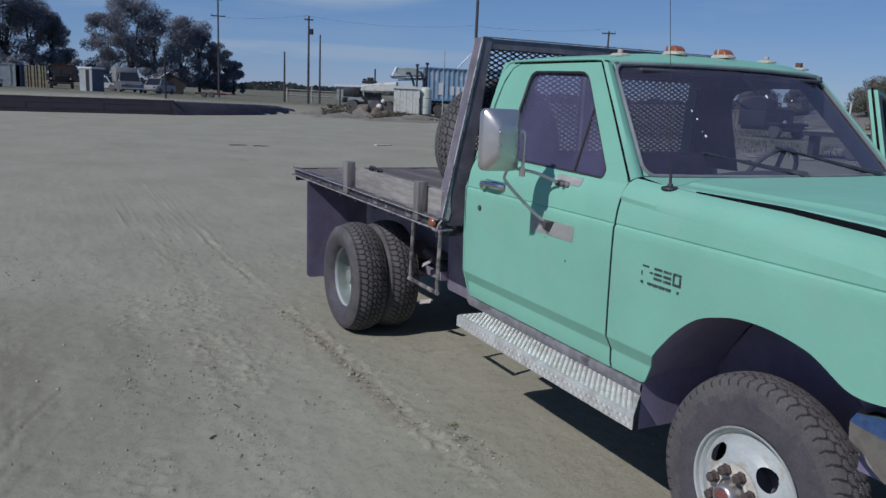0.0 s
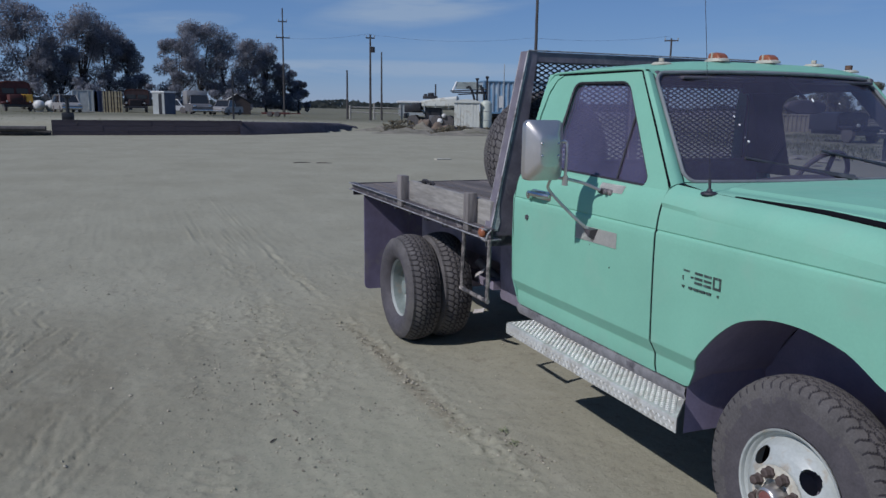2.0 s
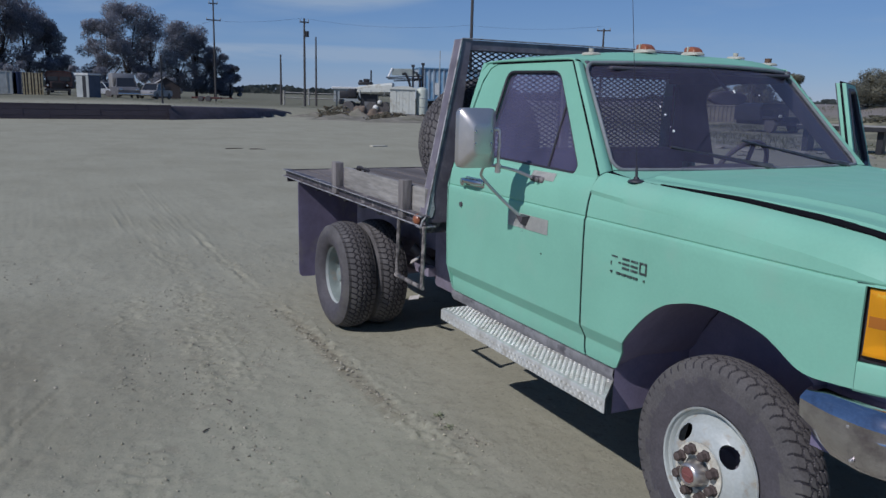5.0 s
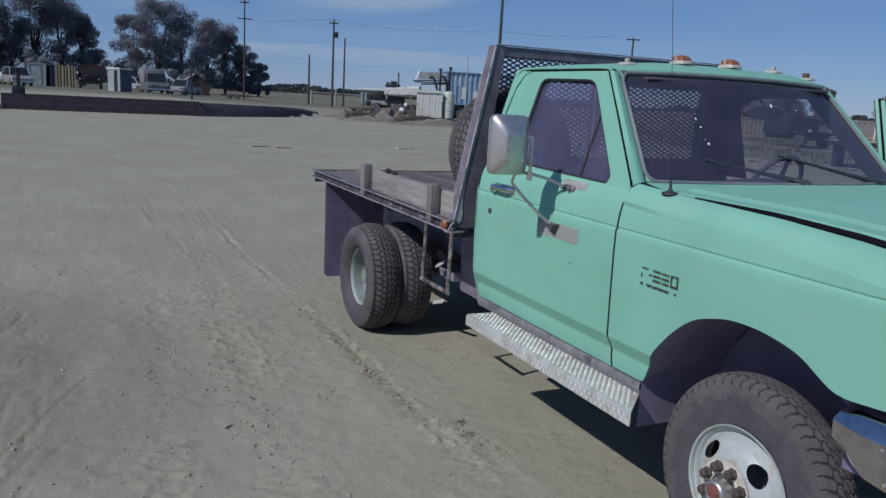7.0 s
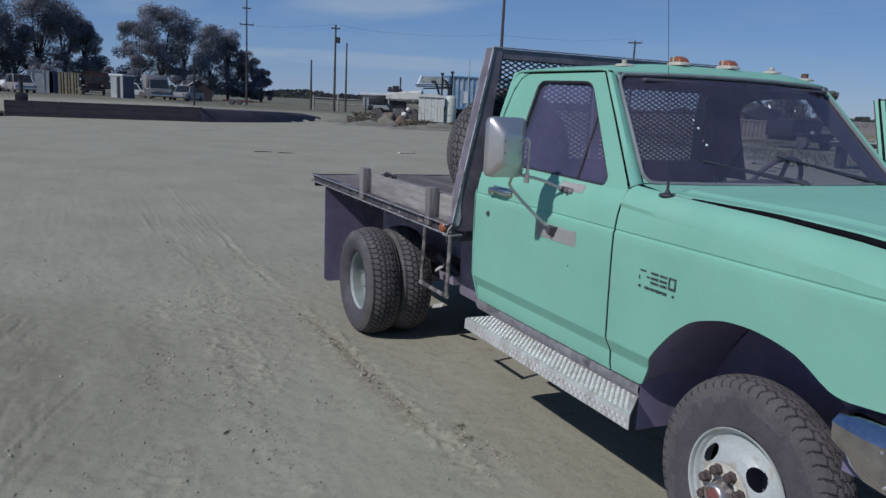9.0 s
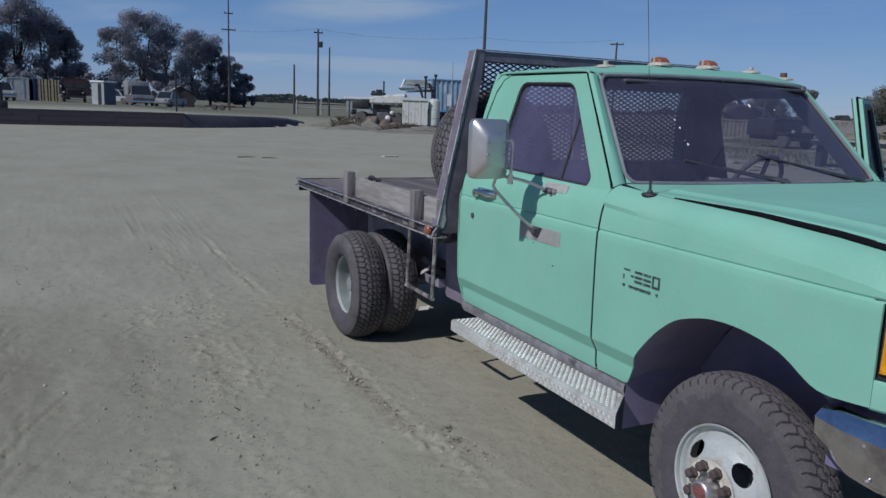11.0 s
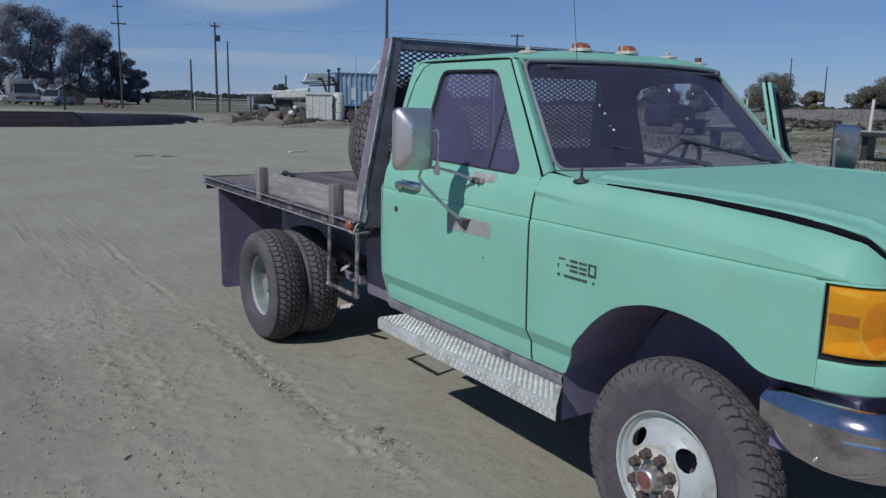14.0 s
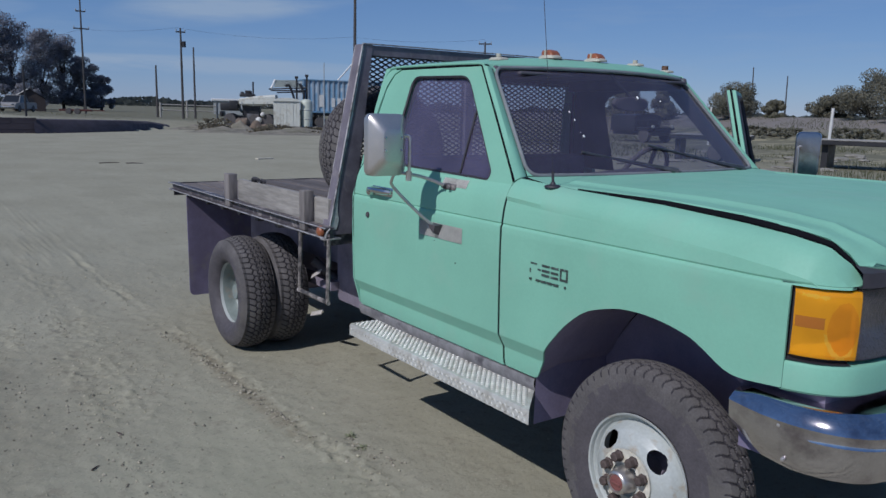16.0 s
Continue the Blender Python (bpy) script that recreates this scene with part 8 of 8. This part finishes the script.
box(bm, 0.62, 1.30, -0.92, 0.92, 1.25, 1.92, 0.05)
box(bm, 1.80, 2.00, -0.95, 0.95, 0.70, 1.10, 0.03)
part("cab", bm, M["black"], T, "black truck front", smooth=True)
bm = bmesh.new()
quad_grid(bm, [[(0.60, -0.9, 1.95), (0.60, 0.95, 1.95)], [(0.72, -0.9, 1.55), (0.72, 0.95, 1.55)], [(0.42, -0.9, 1.0), (0.42, 0.95, 1.0)]])
bmesh.ops.solidify(bm, geom=bm.faces[:], thickness=0.10)
part("cab_panel", bm, M["white_metal"], T, "white panel behind the black front", smooth=True)
bm = bmesh.new()
box(bm, -1.9, 1.6, -0.4, 0.4, 0.55, 0.8)
box(bm, -0.95, 0.35, -0.6, 0.6, 0.50, 1.55, 0.04)
part("chassis", bm, M["black"], T)
bm = bmesh.new()
box(bm, -0.90, 0.0, 0.62, 0.95, 0.45, 0.95, 0.03)
part("side_box", bm, M["dull_grey"], T, "grey box hung under the tank", smooth=True)
bm = bmesh.new()
box(bm, -0.55, 0.55, -0.5, 0.5, 2.22, 2.46, 0.05)
box(bm, -0.30, 0.15, -0.3, 0.4, 2.44, 2.70, 0.04)
box(bm, 0.25, 0.50, -0.2, 0.3, 2.44, 2.60, 0.03)
tube(bm, [(-0.45, 0.3, 2.4), (-0.45, 0.3, 3.36)], 0.06, 8)
part("hatch", bm, M["black"], T, "black hatch and stack on the tank", smooth=True)
for u in (1.25, -0.6, -1.5):
    for s in (-1, 1):
        bm = bmesh.new()
        revolve(bm, [(0.0, -0.13), (0.3, -0.13), (0.46, -0.11), (0.48, 0.0), (0.46, 0.11), (0.0, 0.12)], (u, s * 0.95, 0.48), 18)
        bmesh.ops.recalc_face_normals(bm, faces=bm.faces[:])
        part("wheel", bm, M["tyre"], T, smooth=True)
bm = bmesh.new()
tube(bm, [(-3.5, 0.5, 0.7), (-3.6, 0.6, 1.9), (-3.2, 0.6, 3.1), (-2.9, 0.5, 3.1)], 0.09, 8, 4)
part("hose", bm, M["black"], T, smooth=True)
bm = bmesh.new()
tube(bm, [(-4.0, 0.6, 3.3), (-4.3, 0.7, 2.4), (-4.1, 0.6, 1.3), (-3.2, 0.5, 0.8)], 0.09, 8, 4)
part("hose", bm, M["black"], T, smooth=True)
for k, (u, sz) in enumerate(((-0.9, 0.24), (-1.2, 0.18))):
    bm = bmesh.new()
    bmesh.ops.create_icosphere(bm, subdivisions=2, radius=sz, matrix=Matrix.Translation((u, 1.10, 0.5 + 0.42 * k)))
    part("float_bottle", bm, M["white_metal"], T, "white jug tied to the truck", smooth=True)
P = stand("pump_house", "pale sheet metal pump box with a rounded roof", "shed", -53.0, 21.4, facing(-53, 21.4))
for k in range(8):
    bm = bmesh.new()
    y0 = -0.95 + 1.9 * k / 8
    box(bm, -0.8, 0.8 + 0.02 * (k % 2), y0 + 0.005, y0 + 1.9 / 8 - 0.005, 0.1, 1.95 + 0.012 * k)
    part("panel", bm, M["cream"], P)
bm = bmesh.new()
rows = [[(x, 1.02 * math.cos(a), 1.93 + 0.26 * math.sin(a)) for a in np.linspace(0, math.pi, 13)] for x in (-0.9, 0.9)]
vs = quad_grid(bm, rows)
bm.faces.new(vs[0]), bm.faces.new(vs[1])
bmesh.ops.recalc_face_normals(bm, faces=bm.faces[:])
part("roof", bm, M["cream"], P)
bm = bmesh.new()
box(bm, -1.2, 1.0, -1.6, 2.6, 0.0, 0.12)
part("skid", bm, M["black"], P)
dt = thing("drum_tank", "upright pale drum tank beside the pump box", "tank", P.matrix_world @ Vector((0.2, 1.45, 0.12)))
bm = bmesh.new()
revolve(bm, [(0.0, 2.02), (0.22, 2.0), (0.38, 1.9), (0.44, 1.75), (0.44, 0.0), (0.0, 0.0)], (0, 0, 0), 20, "z")
bmesh.ops.recalc_face_normals(bm, faces=bm.faces[:])
part("shell", bm, mat("pale_green_drum", (0.46, 0.49, 0.43), 0.5, vary=0.12, scale=2), dt, smooth=True)
for z in (0.55, 1.2):
    bm = bmesh.new()
    revolve(bm, [(0.44, -0.03), (0.465, 0.0), (0.44, 0.03)], (0, 0, z), 20, "z")
    part("hoop", bm, M["grey_metal"], dt, smooth=True)
# brown boulders in front of the tank truck
for k, (x, y, sz, hh) in enumerate(((-51.0, 17.2, 0.55, 0.75), (-50.6, 18.0, 0.42, 0.45), (-50.2, 18.5, 0.30, 0.3))):
    bm = bmesh.new()
    bmesh.ops.create_icosphere(bm, subdivisions=3, radius=1.0)
    for v in bm.verts:
        v.co *= 1 + 0.45 * noise.noise(v.co * 1.4 + Vector((k * 3, 1, 0)))
        v.co = Vector((v.co.x * sz, v.co.y * sz, max(v.co.z, -0.3) * hh))
    o = part("boulder", bm, mat("rusty_brown_stone", (0.15, 0.115, 0.09), 0.95, vary=0.3, scale=2, bump=0.03, bump_scale=6) if k == 0 else bpy.data.materials["rusty_brown_stone"], None, smooth=True, split=60)
    o.matrix_world = pose(x, y, ground_z(x, y) + 0.15 * hh)
    tagged(o, "rough brown boulder at the yard's edge", "boulder", "boulders")
sc = container(-59.3, 29.9, facing(-60.3, 29.4) - 90 + 14, 8.2, 2.4, 2.75, 1.25, M["blue_metal"], "faded blue ribbed container on a trailer", 19)
for u, w, z0, z1 in ((2.55, 0.42, 1.75, 2.75), (1.55, 0.30, 1.75, 2.5), (1.05, 0.30, 1.75, 2.5), (0.55, 0.30, 1.75, 2.5)):
    for side in (-1, 1):
        bm = bmesh.new()
        box(bm, u - w / 2, u + w / 2, min(side * 1.203, side * 1.212), max(side * 1.203, side * 1.212), z0, z1)
        part("pale_bar", bm, M["roof_white"], sc, "faded pale lettering, shown as bars")
t = stand("container_trailer", "dark trailer chassis under the container", "trailer", -59.3, 29.9, facing(-60.3, 29.4) - 90 + 14)
bm = bmesh.new()
box(bm, -4.3, 4.3, -1.1, 1.1, 1.0, 1.245)
part("chassis", bm, M["black"], t)
for u in (-3.2, -2.1, 2.6):
    for s in (-1, 1):
        bm = bmesh.new()
        revolve(bm, [(0.0, -0.14), (0.3, -0.14), (0.48, -0.12), (0.5, 0.0), (0.48, 0.12), (0.0, 0.12)], (u, s * 0.95, 0.5), 18)
        bmesh.ops.recalc_face_normals(bm, faces=bm.faces[:])
        part("wheel", bm, M["tyre"], t, smooth=True)
for u in (-1.5, 0.5):
    bm = bmesh.new()
    box(bm, u - 0.12, u + 0.12, -1.0, 1.0, 0.0, 1.0)
    part("leg", bm, M["black"], t)
# a bright roof far behind
b = stand("far_building", "low far building with a bright white roof", "building", -150, 52.5, facing(-150, 52.5))
bm = bmesh.new()
box(bm, -3, 3, -3.0, 3.0, 0, 2.5)
part("wall", bm, M["grey_metal"], b)
bm = bmesh.new()
box(bm, -3.3, 3.3, -3.4, 3.4, 2.5, 2.95, 0.1)
part("roof", bm, M["roof_white"], b)

# dirt mounds and rubble by the tank truck
M["scrub_soil"] = mat("weedy_brown_soil", (0.20, 0.18, 0.145), 0.95, vary=0.3, scale=1.6, grain=0.2, grain_scale=9, dirt=(0.12, 0.115, 0.08), dirt_amount=0.45, dirt_scale=1.2, bump=0.05, bump_scale=5)
for k, (x, y, sx, sy, hh) in enumerate(((-44, 18.0, 3.2, 4.0, 0.5), (-47, 14.4, 2.5, 3.0, 0.45), (-41, 22.5, 2.6, 3.4, 0.45), (-50.5, 16.8, 1.4, 1.2, 0.7), (-48.5, 21.5, 2.2, 2.6, 0.4), (-46.0, 25.5, 2.0, 3.0, 0.35), (-52.0, 14.0, 1.8, 2.2, 0.4), (-43.0, 15.5, 1.6, 2.0, 0.25))):
    bm = bmesh.new()
    rows = []
    for i in range(13):
        r_ = i / 12
        rows.append([(sx * r_ * math.cos(a), sy * r_ * math.sin(a), hh * (1 - r_) ** 1.3 * (1 + 0.45 * noise.noise(Vector((3 * r_ * math.cos(a) + k, 3 * r_ * math.sin(a), k)))) - 0.06) for a in np.linspace(0, 2 * math.pi, 25)[:-1]])
    quad_grid(bm, rows, closed_v=True)
    bmesh.ops.recalc_face_normals(bm, faces=bm.faces[:])
    o = part("dirt_mound", bm, M["scrub_soil"], None, smooth=True)
    o.matrix_world = pose(x, y, ground_z(x, y))
    tagged(o, "low weedy dirt mound at the yard's edge", "mound", "dirt mounds")

# ---- beyond the open door: flat trailers, posts, broken concrete ----
for x, y, L, a in ((-11.2, 24.6, 4.6, 20), (-17.6, 23.8, 3.0, 30)):
    t = stand("flat_trailer", "dark steel flat trailer standing in weeds", "trailer", x, y, a, "flat trailers")
    bm = bmesh.new()
    box(bm, -L / 2, L / 2, -1.1, 1.1, 0.82, 0.98, 0.02)
    part("deck", bm, M["black"], t)
    bm = bmesh.new()
    box(bm, -L / 2, L / 2, -1.12, 1.12, 0.982, 1.0)
    part("deck_planks", bm, M["grey_post"], t, "bleached deck planks")
    for u in (-L * 0.4, L * 0.42):
        bm = bmesh.new()
        box(bm, u - 0.1, u + 0.1, -0.8, 0.8, 0.0, 0.82)
        part("leg", bm, M["black"], t)
    for u in (L * 0.08,):
        for s in (-1, 1):
            bm = bmesh.new()
            revolve(bm, [(0.0, -0.11), (0.2, -0.11), (0.30, -0.09), (0.32, 0.0), (0.30, 0.09), (0.0, 0.1)], (u, s * 0.9, 0.32), 18)
            bmesh.ops.recalc_face_normals(bm, faces=bm.faces[:])
            part("wheel", bm, M["tyre"], t, smooth=True)
for x, y, hh, zz in ((-12.75, 23.6, 1.07, 0.99), (-27.8, 37.6, 2.3, None)):
    bm = bmesh.new()
    tube(bm, [(0, 0, 0), (0.02, 0.01, hh)], 0.05, 8)
    o = part("white_post", bm, M["white_metal"], None, smooth=True)
    o.matrix_world = pose(x, y, zz if zz is not None else ground_z(x, y) - 0.05)
    tagged(o, "white painted post standing upright", "post", "white posts")
rs = random.Random(21)
for k in range(34):
    x, y = rs.uniform(-24, -9), rs.uniform(17, 34)
    bm = bmesh.new()
    bmesh.ops.create_icosphere(bm, subdivisions=2, radius=1.0)
    for v in bm.verts:
        v.co *= 1 + 0.35 * noise.noise(v.co * 1.7 + Vector((k, 0, 0)))
        v.co = Vector((v.co.x * rs.uniform(0.95, 1.05) * 0.8, v.co.y * 0.5, max(v.co.z * 0.16, -0.05)))
    o = part("rubble", bm, M["concrete"], None)
    s_ = rs.uniform(0.25, 0.75)
    o.matrix_world = pose(x, y, ground_z(x, y) + 0.03, 0, 0, rs.uniform(0, 180)) @ Matrix.Diagonal((s_, s_, s_, 1))
    tagged(o, "pale broken concrete slab lying in weeds", "rubble", "broken concrete")
